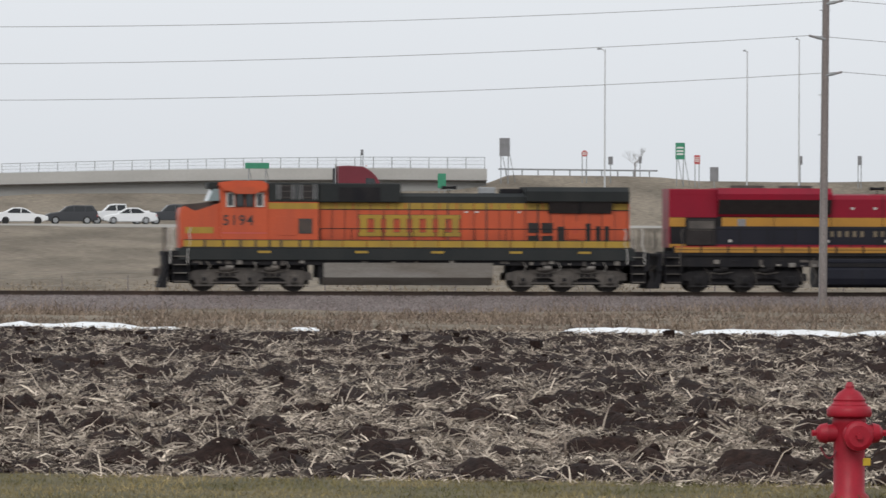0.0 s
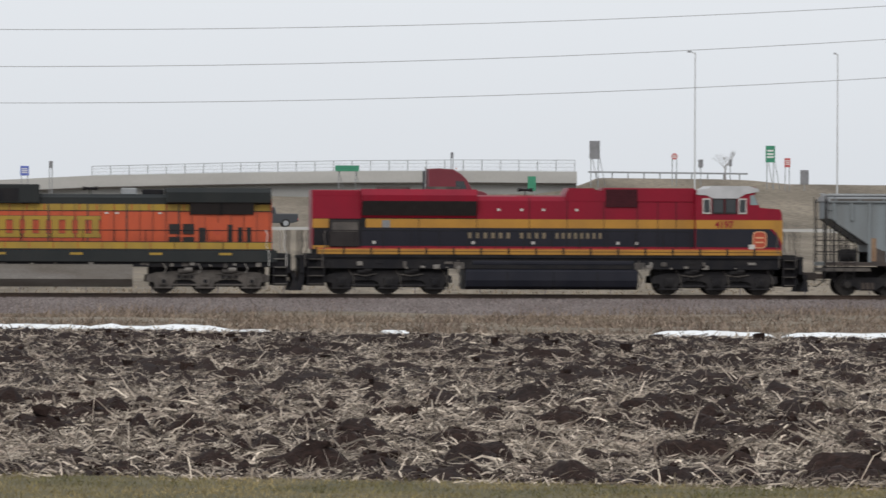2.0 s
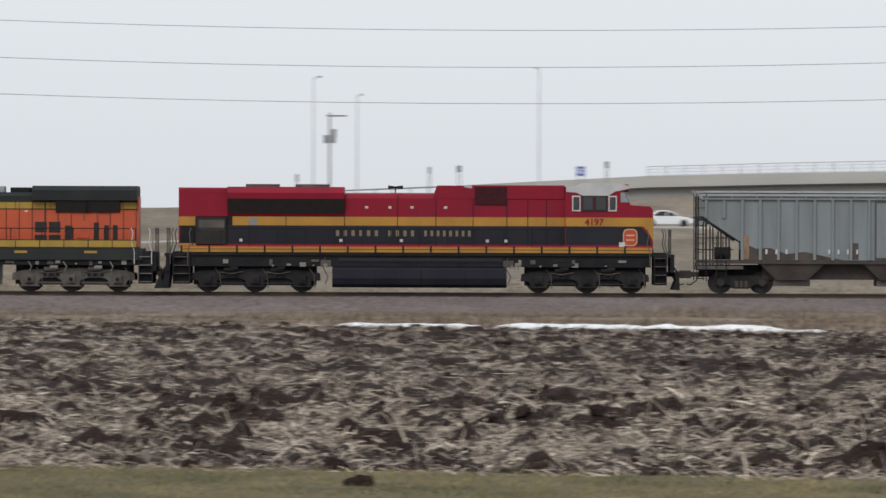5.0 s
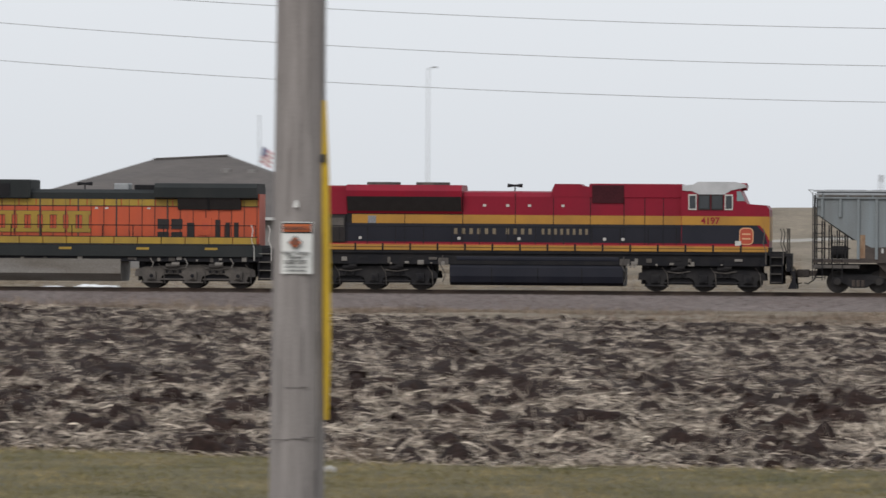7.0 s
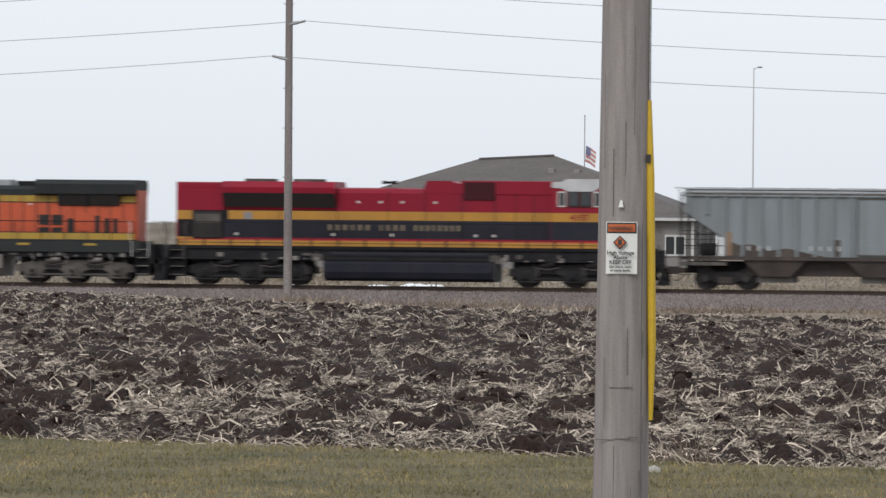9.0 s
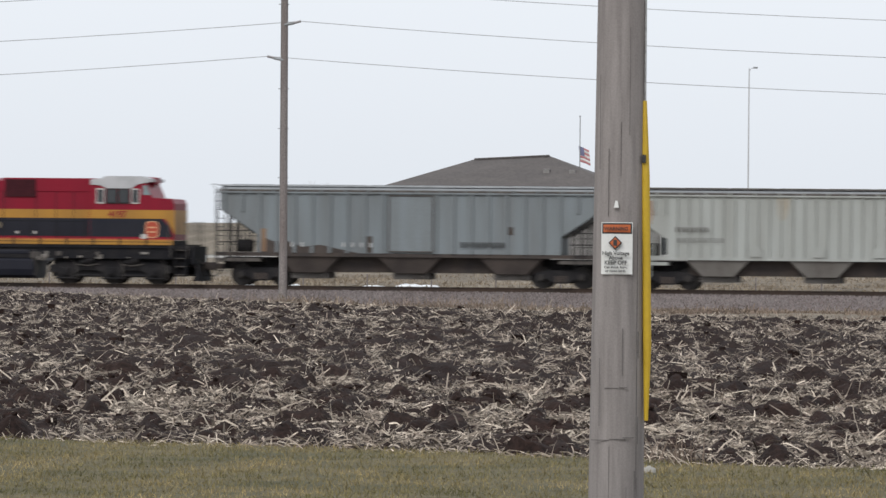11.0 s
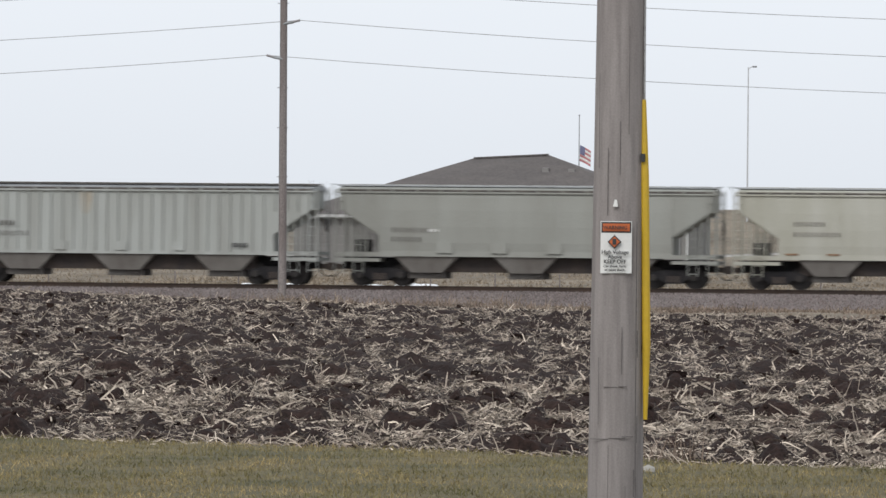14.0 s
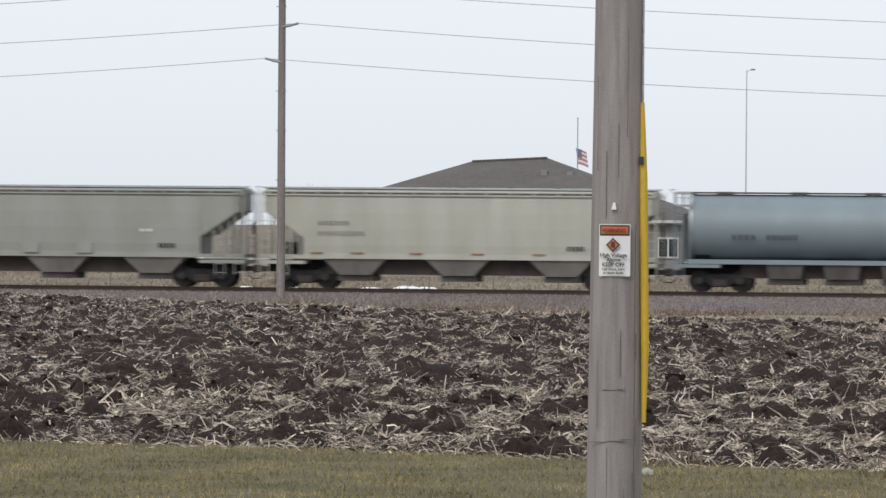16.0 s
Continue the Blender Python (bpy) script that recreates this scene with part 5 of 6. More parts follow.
# freight cars with their stains and stencils as plain bars
car = hopper_car(21.90, 17.85, "greycar", "weathered blue-grey ribbed covered hopper with a rusty underside", "old")
part("side_panel", B(8.05, 9.95, -1.56, -1.49, 1.55, 3.95, bevel=0.02), M["greycar"], car)
for x in (8.0, 9.95):
    part("panel_edge", B(x, x + 0.05, -1.60, -1.5, 1.55, 3.98), M["truckgrey"], car)
for z in (1.52, 3.95):
    part("panel_edge", B(8.0, 10.0, -1.59, -1.5, z, z + 0.05), M["truckgrey"], car)
part("rust_patch", prism(bmesh.new(), [(2.35, 1.44), (2.35, 2.2), (2.9, 1.95), (3.5, 1.98), (4.2, 1.72), (5.0, 1.82), (6.0, 1.6), (6.8, 1.44)], -1.512, -1.49, "y"), M["rustdust"], car)
part("rust_patch", B(2.36, 2.6, -1.518, -1.49, 1.5, 2.5, bevel=0.005), M["rust"], car)
part("rust_patch", B(6.9, 7.3, -1.512, -1.49, 1.48, 2.2, bevel=0.005), M["rustdust"], car)
part("rust_patch", B(13.25, 13.5, -1.512, -1.49, 2.3, 2.65, bevel=0.005), M["brownrust"], car)
bars(car, 11.2, 13.2, -1.585, 1.75, 1.98, 9, M["ink"], 0.6, "stencil_bar")
bars(car, 3.3, 4.6, -1.58, 1.72, 1.92, 3, M["softtrim"], 0.2, "stencil_bar")
bars(car, 6.0, 7.6, -1.58, 1.72, 1.92, 4, M["softtrim"], 0.2, "stencil_bar")
car = hopper_car(39.80, 18.00, "whitecar", "chalky white ribbed covered hopper with rust stains", "rib")
part("rust_patch", prism(bmesh.new(), [(0.65, 3.85), (0.66, 3.42), (1.35, 2.95), (1.6, 2.8), (1.72, 3.3), (1.66, 3.86)], -1.507, -1.49, "y"), M["rustbleed"], car)
part("rust_patch", prism(bmesh.new(), [(7.05, 4.02), (7.08, 3.3), (7.2, 3.0), (7.4, 3.05), (7.55, 3.3), (7.62, 4.02)], -1.507, -1.49, "y"), M["tanstain"], car)
bars(car, 2.7, 4.2, -1.585, 2.5, 2.72, 8, M["truckgrey"], 0.4, "stencil_bar")
bars(car, 2.8, 4.9, -1.585, 2.05, 2.27, 9, M["truckgrey"], 0.25, "stencil_bar")
bars(car, 13.9, 14.6, -1.585, 1.62, 1.82, 4, M["ink"], 0.6, "stencil_bar")
for x in (6.2, 8.9, 11.5):
    part("jacking_bracket", B(x - 0.25, x + 0.25, -1.58, -1.49, 1.46, 1.85), M["whitecar"], car)
car = hopper_car(57.85, 17.46, "beigecar", "grey-beige smooth-sided covered hopper", "smooth")
bars(car, 2.9, 4.6, -1.585, 2.35, 2.55, 8, M["truckgrey"], 0.3, "stencil_bar")
bars(car, 2.9, 4.3, -1.59, 1.95, 2.15, 6, M["truckgrey"], 0.3, "stencil_bar")
bars(car, 4.5, 5.0, -1.59, 2.38, 2.5, 3, M["signwhite"], 0.5, "stencil_bar")
bars(car, 12.5, 13.1, -1.59, 2.42, 2.54, 3, M["signwhite"], 0.5, "stencil_bar")
bars(car, 13.3, 14.1, -1.57, 1.72, 1.92, 5, M["ink"], 0.6, "stencil_bar")
for x in (5.2, 7.6, 10.0):
    part("jacking_bracket", B(x - 0.35, x + 0.35, -1.60, -1.49, 1.46, 1.95), M["beigecar"], car)
car = hopper_car(75.30, 18.15, "creamcar", "cream smooth-sided covered hopper with faint stains", "smooth")
bars(car, 3.0, 4.4, -1.59, 2.75, 2.95, 7, M["truckgrey"], 0.35, "stencil_bar")
bars(car, 3.0, 5.1, -1.59, 2.3, 2.5, 9, M["truckgrey"], 0.3, "stencil_bar")
bars(car, 13.9, 14.7, -1.57, 1.72, 1.92, 5, M["ink"], 0.6, "stencil_bar")
for x in (2.6, 4.4, 7.0, 9.7, 12.4):
    part("rust_patch", B(x, x + 0.55, -1.535, -1.49, 1.50, 1.58), M["rust"], car)
car = hopper_car(93.50, 17.70, "bluecar", "pale blue round-sided hopper car with roof hatches", "round")
bars(car, 2.9, 4.0, -1.555, 2.28, 2.5, 4, M["ink"], 0.4, "stencil_bar")
bars(car, 4.4, 5.8, -1.555, 2.28, 2.5, 6, M["ink"], 0.4, "stencil_bar")

# ---- behind the track: road, overpass, signs, masts, building, traffic ----
MOVERS = []


gx, gy = np.meshgrid(np.arange(-290, 170, 5.0), np.array([518.0, 523, 528, 533, 538.0]))
k = gx.shape[1]
i = (np.arange(4)[:, None] * k + np.arange(k - 1)[None, :]).ravel()
sheet("road", np.stack([gx.ravel(), gy.ravel(), (land(gx, gy) + 0.06).ravel()], 1), np.stack([i, i + 1, i + k + 1, i + k], 1), M["asphalt"], "grey asphalt road on the bank", "structure", True)

gx, gy = np.meshgrid(np.arange(-290, 170, 5.0), np.array([499.0, 504, 509, 513, 517.6]))
sheet("road_shoulder", np.stack([gx.ravel(), gy.ravel(), (land(gx, gy) + np.interp(gy, [499, 504, 517.6], [-0.08, 0.07, 0.08]) + 0.04 * hash_noise(gx / 3, gy, 41)).ravel()], 1), np.stack([i, i + 1, i + k + 1, i + k], 1), M["gravel"], "pale gravel shoulder along the road", "structure", True)

# overpass: heading, height of the parapet's top
DECK = [(1.2, 7.15), (2.0, 7.5), (3.8, 8.25), (5.6, 8.62), (7.2, 8.86), (8.8, 8.95), (10.35, 8.92)]
DY = 630.0


def deck_top(h):
    return float(np.interp(h, [a for a, _ in DECK], [b for _, b in DECK]))


overpass = thing("overpass", "pale concrete highway overpass with a mesh fence", "overpass")
for (h0, z0), (h1, z1) in zip(DECK, DECK[1:]):
    for name, a, b, y0, y1, m in (("parapet", 1.25, 0.0, DY, DY + 0.4, "concrete"), ("girder", 2.75, 1.28, DY + 0.6, DY + 1.2, "girder")):
        x0, x1 = spot(h0, DY), spot(h1, DY)
        bm = prism(bmesh.new(), [(x0, z0 - a), (x0, z0 - b), (x1, z1 - b), (x1, z1 - a)], y0, y1, "y")
        part(name, bm, M[m], overpass)
    part("coping", prism(bmesh.new(), [(x0, z0 - 1.32), (x0, z0 - 1.22), (x1, z1 - 1.22), (x1, z1 - 1.32)], DY - 0.12, DY + 0.6, "y"), M["truckgrey"], overpass)
xa, xb = spot(1.2, DY), spot(10.35, DY)
part("deck", prism(bmesh.new(), [(spot(h, DY), z - 0.9) for h, z in DECK] + [(spot(h, DY), z - 1.2) for h, z in reversed(DECK)], DY + 0.4, DY + 14, "y"), M["asphalt"], overpass)
part("abutment", prism(bmesh.new(), [(xa, 3.5), (xa, 4.6), (xb, 6.4), (xb, 3.5)], DY + 1.5, DY + 13, "y"), M["concrete"], overpass)
fence_h = [3.8 + k * (10.32 - 3.8) / 26 for k in range(27)]
post = mesh_of("fence_post", rod(bmesh.new(), (0, 0, -0.1), (0, 0, 1.55), 0.045, n=6), M["grey_steel"])
for h in fence_h:
    tall = 1 + 0.25 * (h - 3.8) / 6.5
    repeat("fence_post", post, overpass, Matrix.Translation((spot(h, DY), DY + 0.2, deck_top(h))) @ Matrix.Diagonal((1, 1, 0.64 * tall, 1)))
for lift in (0.06, 0.36, 0.68, 0.98):
    pts = [(spot(h, DY), DY + 0.2, deck_top(h) + lift * (1 + 0.25 * (h - 3.8) / 6.5)) for h in fence_h]
    part("fence_rail", tube(bmesh.new(), pts, 0.03 if lift > 0.9 else 0.012, n=5), M["grey_steel"], overpass)
wiremesh = bmesh.new()
for k in range(330):
    h = 3.8 + k * 6.5 / 330
    rod(wiremesh, (spot(h, DY), DY + 0.2, deck_top(h)), (spot(h, DY), DY + 0.2, deck_top(h) + 0.96 * (1 + 0.25 * (h - 3.8) / 6.5)), 0.006, n=3)
tagged(part("fence_mesh", wiremesh, M["galv"], overpass), kind="stuff")

barrier = thing("guardrail", "low steel highway guardrail along the bank's top", "guardrail")
for h0, h1, z0, z1 in ((10.5, 12.65, 8.92, 8.80), (-1.2, 1.19, 6.3, 7.1)):
    x0, x1 = spot(h0, DY), spot(h1, DY)
    part("beam", prism(bmesh.new(), [(x0, z0 - 0.12), (x0, z0 + 0.06), (x1, z1 + 0.06), (x1, z1 - 0.12)], DY - 0.25, DY - 0.1, "y"), M["grey_steel"], barrier)
    for k in range(10):
        x = x0 + (k + 0.5) * (x1 - x0) / 10
        zt = z0 + (z1 - z0) * (k + 0.5) / 10
        part("guardrail_post", B(x - 0.06, x + 0.06, DY - 0.1, DY, min(ground_z(x, DY), zt - 0.3) - 0.1, zt), M["grey_steel"], barrier)


def road_sign(h, lift, w, t, face, label, y=616.0, legs=2, round_face=False, brace=False, bar=""):
    """A sign on posts: panel about lift degrees above eye level."""
    T = thing("road_sign", label, "road sign", "signs along the highway")
    x, z = spot(h, y), height(h, lift - (0.042 if h > 9 else 0.0), y)
    if round_face:
        part("panel", rod(bmesh.new(), (x, y, z), (x, y + 0.05, z), w / 2, n=20), M[face], T)
    else:
        part("panel", B(x - w / 2, x + w / 2, y, y + 0.06, z - t / 2, z + t / 2, bevel=0.015), M[face], T)
    if bar:
        for dz in (-0.18, 0.0, 0.2):
            part("legend_bar", B(x - w * 0.36, x + w * 0.34, y - 0.01, y, z + dz * t - t * 0.05, z + dz * t + t * 0.05), M[bar], T)
    g = ground_z(x, y)
    for k in range(legs):
        dx = 0 if legs == 1 else (k / (legs - 1) - 0.5) * w * 0.7
        part("post", rod(bmesh.new(), (x + dx, y + 0.1, g - 0.2), (x + dx, y + 0.1, z + t * 0.3), 0.05, n=6), M["grey_steel"], T)
        if brace:
            part("brace", rod(bmesh.new(), (x + dx + 0.9, y + 1.6, g), (x + dx, y + 0.12, z), 0.035, n=5), M["grey_steel"], T)


road_sign(7.243, 0.894, 2.5, 0.62, "signgreen", "wide green highway sign on slanted posts", 609, 2, brace=True, bar="signgreen")
road_sign(9.74, 0.74, 0.85, 1.5, "signgreen", "small green highway sign before the bank", 602, 2)
road_sign(10.588, 1.199, 1.1, 1.9, "signgrey", "back of a grey metal highway sign", 616, 2, brace=True)
road_sign(11.667, 1.115, 0.66, 0.66, "signred", "round red road sign with white bars", 616, 2, True, bar="signwhite")
road_sign(12.02, 1.02, 0.5, 0.85, "signgrey", "small grey sign on a thin post", 616, 1)
road_sign(12.42, 1.03, 0.35, 0.75, "signgrey", "small grey signal box on a post", 630, 1)
road_sign(12.959, 1.151, 1.0, 1.75, "signgreen", "upright green highway sign with a pale arrow", 616, 2, brace=True, bar="signwhite")
road_sign(13.189, 1.036, 0.62, 0.95, "signred", "red road sign on two posts", 616, 2, bar="signwhite")
road_sign(13.42, 0.84, 0.9, 1.5, "signgrey", "grey roadside equipment cabinet on a post", 616, 1)
road_sign(14.58, 1.03, 0.45, 0.9, "signgrey", "small grey sign beside a light mast", 616, 1)
road_sign(15.38, 1.03, 0.45, 0.95, "signgrey", "small pale sign on two posts", 616, 2)
road_sign(2.892, 0.843, 0.9, 1.0, "signblue", "square blue highway service sign", 616, 2, bar="signwhite")
road_sign(3.245, 0.929, 0.4, 0.72, "signgrey", "small dark sign on two posts", 616, 2)
road_sign(1.25, 0.87, 0.5, 0.7, "signgrey", "small pale sign on two posts", 616, 2)
road_sign(0.85, 0.85, 0.3, 0.7, "signgrey", "small grey sign on two posts", 616, 2)
road_sign(-0.94, 0.74, 0.3, 0.75, "signgrey", "small grey sign on two posts", 616, 2)
road_sign(8.66, 1.08, 0.3, 0.6, "signgrey", "small grey sign behind the fence", 637, 2)


def light_mast(h, lift, arm, y=602.0, r=0.095):
    T = thing("light_mast", "tall slim galvanised highway light mast", "street lamp", "light masts of the highway")
    x, z = spot(h, y), height(h, lift, y)
    part("mast", rod(bmesh.new(), (x, y, ground_z(x, y) - 0.2), (x, y, z), r, r * 0.6, n=8), M["mast"], T)
    part("arm", tube(bmesh.new(), [(x, y, z - 0.25), (x + arm * 0.35, y, z), (x + arm, y, z + 0.05)], 0.045), M["mast"], T)
    part("lamp_head", B(*sorted((x + arm * 0.55, x + arm * 1.15)), y - 0.15, y + 0.15, z - 0.03, z + 0.14, bevel=0.03), M["grey_steel"], T)


for h, lift, arm in ((11.94, 2.48, -0.7), (13.86, 2.46, -0.35), (14.56, 2.62, -0.3), (2.33, 2.23, -0.4), (-0.72, 2.10, 0.7), (-0.13, 1.86, 0.5), (-7.06, 2.20, 0.75)):
    light_mast(h, lift, arm)

tower = thing("equipment_pole", "stout grey pole with electrical equipment near its top", "utility pole")
tx, ty = spot(-0.50, 560), 560
part("shaft", rod(bmesh.new(), (tx, ty, ground_z(tx, ty)), (tx, ty, height(-0.5, 1.62, ty)), 0.12, 0.09, n=10), M["farpole"], tower)
part("crossarm", B(tx - 0.3, tx + 1.6, ty - 0.08, ty + 0.08, height(0, 1.57, ty), height(0, 1.59, ty)), M["farpole"], tower)
for dx, dz in ((-0.35, 1.27), (0.35, 1.27), (0.4, 1.35)):
    part("transformer", rod(bmesh.new(), (tx + dx, ty - 0.2, height(0, dz - 0.06, ty)), (tx + dx, ty - 0.2, height(0, dz + 0.05, ty)), 0.22, n=10), M["signgrey"], tower)

# low building with a hip roof, and its flag
hall = thing("low_building", "low grey building with a wide shingled hip roof", "building")
bx0, bx1, by0, by1 = spot(-13.35, 420), spot(-7.72, 420), 420.0, 436.0
rx0, rx1, ry = spot(-10.98, 420), spot(-9.95, 420), 428.0
ez, rz = 2.98, 7.35
bm = bmesh.new()
c = [bm.verts.new(p) for p in ((bx0, by0, ez), (bx1, by0, ez), (bx1, by1, ez), (bx0, by1, ez), (rx0, ry, rz - 0.18), (rx1, ry, rz + 0.1))]
for f in ((0, 1, 5, 4), (1, 2, 5), (2, 3, 4, 5), (3, 0, 4), (3, 2, 1, 0)):
    bm.faces.new([c[j] for j in f])
roof_ob = part("roof", bm, M["roof"], hall, "weathered grey shingle hip roof")
for k in range(22):
    x = rx0 + (k + 0.5) * (rx1 - rx0) / 22
    part("ridge_cap", B(x - 0.11, x + 0.11, ry - 0.2, ry + 0.2, rz - 0.22 + 0.28 * k / 21, rz - 0.10 + 0.28 * k / 21), M["roof"], roof_ob)
for h, dz in ((-9.78, 6.62), (-9.43, 6.55)):
    part("roof_vent", B(spot(h, 426) - 0.24, spot(h, 426) + 0.24, 425.7, 426.4, dz - 0.5, dz - 0.12, bevel=0.03), M["siding"], roof_ob)
part("vent_pipe", rod(bmesh.new(), (spot(-10.62, 423), 423, 4.3), (spot(-10.62, 423), 423, 5.1), 0.08, n=8), M["truckgrey"], roof_ob)
part("fascia", B(bx0, bx1, by0 - 0.05, by0 + 0.1, ez - 0.22, ez - 0.01), M["softtrim"], hall)
# dark strip below the eave, the gutter's shadow put into colour
part("gutter_shadow_board", B(bx0 + 0.3, bx1 - 0.3, by0 + 0.1, by0 + 0.7, ez - 0.3, ez - 0.2), M["truckgrey"], hall)
part("wall", B(bx0 + 0.8, bx1 - 0.8, by0 + 0.7, by1 - 0.7, -1.0, ez - 0.02), M["siding"], hall, "grey horizontal siding")
for h in (-8.1,):
    x = spot(h, 420.6)
    w = part("window", B(x - 0.75, x + 0.75, by0 + 0.58, by0 + 0.7, 0.25, 1.75), M["softtrim"], hall)
    for s in (-1, 1):
        part("pane", B(x + s * 0.36 - 0.29, x + s * 0.36 + 0.29, by0 + 0.55, by0 + 0.6, 0.38, 1.62), M["glass"], w)
part("corner_board", B(bx1 - 0.95, bx1 - 0.75, by0 + 0.62, by0 + 0.75, -1.0, ez - 0.2), M["softtrim"], hall)

fx, fy = spot(-9.335, 448), 448.0
flagpole = thing("flagpole", "slim metal flagpole behind the building", "flagpole")
part("staff", rod(bmesh.new(), (fx, fy, ground_z(fx, fy)), (fx, fy, height(-9.335, 1.525, fy)), 0.06, 0.035, n=8), M["galv"], flagpole)
part("finial", rod(bmesh.new(), (fx, fy, height(-9.335, 1.525, fy)), (fx, fy, height(-9.335, 1.54, fy)), 0.07, n=8), M["galv"], flagpole)
flag = thing("striped_flag", "red and white striped flag with a blue corner, at half staff", "flag")
fz0 = 1.2


def wave(u):
    return 0.16 * math.sin(u * 5.2) * (0.3 + u)


for s in range(7):
    bm = bmesh.new()
    ring = []
    for k in range(13):
        u = k / 12
        zz = fz0 * (1 - s / 7)
        ring.append([bm.verts.new((u * 0.9, wave(u) + dy, zz - 0.42 * u - d)) for d, dy in ((0, 0), (fz0 / 7, 0), (fz0 / 7, 0.012), (0, 0.012))])
    for a, b in zip(ring, ring[1:]):
        for j in range(4):
            bm.faces.new((a[j], a[(j + 1) % 4], b[(j + 1) % 4], b[j]))
    bmesh.ops.recalc_face_normals(bm, faces=bm.faces)
    part("stripe", bm, M["flagred"] if s % 2 == 0 else M["signwhite"], flag, smooth=True)
bm = bmesh.new()
ring = []
for k in range(6):
    u = k / 12
    ring.append([bm.verts.new((u * 0.9, wave(u) - 0.02 + dy, fz0 - 0.42 * u - d)) for d, dy in ((-0.005, 0), (fz0 * 0.55, 0), (fz0 * 0.55, 0.05), (-0.005, 0.05))])
for a, b in zip(ring, ring[1:]):
    for j in range(4):
        bm.faces.new((a[j], a[(j + 1) % 4], b[(j + 1) % 4], b[j]))
part("canton", bm, M["flagblue"], flag)
fz = height(-9.335, 1.13, fy) - fz0
MOVERS.append((flag, [(t * 0.5, pose(fx + 0.05, fy, fz, 0, 4 + 9 * math.sin(t * 1.9) + 5 * math.sin(t * 3.1), 18 * math.sin(t * 1.3 + 1))) for t in range(33)]))


# ---- road vehicles ----
def wheel_on(owner, x, y, r=0.33):
    w = part("wheel", rod(bmesh.new(), (x, y, r), (x, y + 0.22, r), r, n=18), M["tyre"], owner)
    part("rim", rod(bmesh.new(), (x, y - 0.015, r), (x, y + 0.1, r), r * 0.62, n=14), M["galv"], w)


def vehicle(name, label, paint, body, glass, wheels, L, wide=0.9, r=0.33, bed=None):
    """A road vehicle facing left: side outline of the body and of the glass, drawn across its width."""
    T = thing(name, label, name.replace("_", " "))
    bm = prism(bmesh.new(), body, -wide, wide, "y")
    bmesh.ops.bevel(bm, geom=[e for e in bm.edges if abs(e.verts[0].co.y - e.verts[1].co.y) < 1e-6], offset=0.06, segments=2, profile=0.5, affect="EDGES")
    part("body", bm, M[paint], T)
    for g in glass:
        part("side_window", prism(bmesh.new(), g, -wide - 0.006, wide + 0.006, "y"), M["glass"], T)
    for x in wheels:
        for y in (-wide - 0.02, wide - 0.2):
            wheel_on(T, x, y, r)
    part("headlight", B(0.02, 0.14, -wide + 0.02, -wide + 0.3, 0.58, 0.72, bevel=0.02), M["trimwhite"], T)
    part("tail_light", B(L - 0.12, L - 0.01, -wide - 0.004, -wide + 0.25, 0.68, 0.85, bevel=0.02), M["signred"], T)
    part("bumper", B(-0.03, 0.2, -wide + 0.06, wide - 0.06, 0.28, 0.5, bevel=0.04), M["tyre"], T)
    return T


SEDAN = [(0.0, 0.35), (0.02, 0.68), (0.5, 0.82), (1.25, 0.93), (1.95, 1.36), (2.4, 1.46), (3.1, 1.45), (3.85, 1.08), (4.6, 1.0), (4.75, 0.8), (4.75, 0.35), (4.2, 0.22), (0.5, 0.22)]
SEDAN_G = [[(1.45, 0.96), (2.02, 1.30), (2.35, 1.38), (2.35, 0.96)], [(2.43, 0.96), (2.43, 1.38), (3.05, 1.37), (3.6, 1.06), (3.5, 0.97)]]
SUV = [(0.0, 0.4), (0.02, 0.85), (0.5, 1.02), (1.25, 1.1), (1.9, 1.6), (2.4, 1.7), (4.2, 1.68), (4.6, 1.15), (4.68, 0.9), (4.66, 0.4), (4.1, 0.26), (0.5, 0.26)]
SUV_G = [[(1.45, 1.14), (1.98, 1.52), (2.5, 1.6), (2.5, 1.14)], [(2.58, 1.14), (2.58, 1.6), (3.5, 1.59), (3.5, 1.14)], [(3.58, 1.14), (3.58, 1.58), (4.1, 1.56), (4.3, 1.16)]]
PICKUP = [(0.0, 0.45), (0.02, 1.0), (0.4, 1.15), (1.5, 1.2), (2.1, 1.78), (2.6, 1.86), (3.6, 1.84), (3.75, 1.25), (5.7, 1.25), (5.75, 0.55), (5.2, 0.4), (0.6, 0.4)]
PICKUP_G = [[(1.7, 1.24), (2.16, 1.70), (2.7, 1.76), (2.7, 1.24)], [(2.8, 1.24), (2.8, 1.76), (3.52, 1.75), (3.55, 1.24)]]
VAN = [(0.0, 0.45), (0.0, 1.2), (0.9, 1.45), (1.7, 2.1), (2.0, 2.5), (5.6, 2.55), (5.7, 0.5), (5.2, 0.35), (0.6, 0.35)]
VAN_G = [[(1.05, 1.5), (1.7, 2.0), (2.1, 2.0), (2.1, 1.45)]]


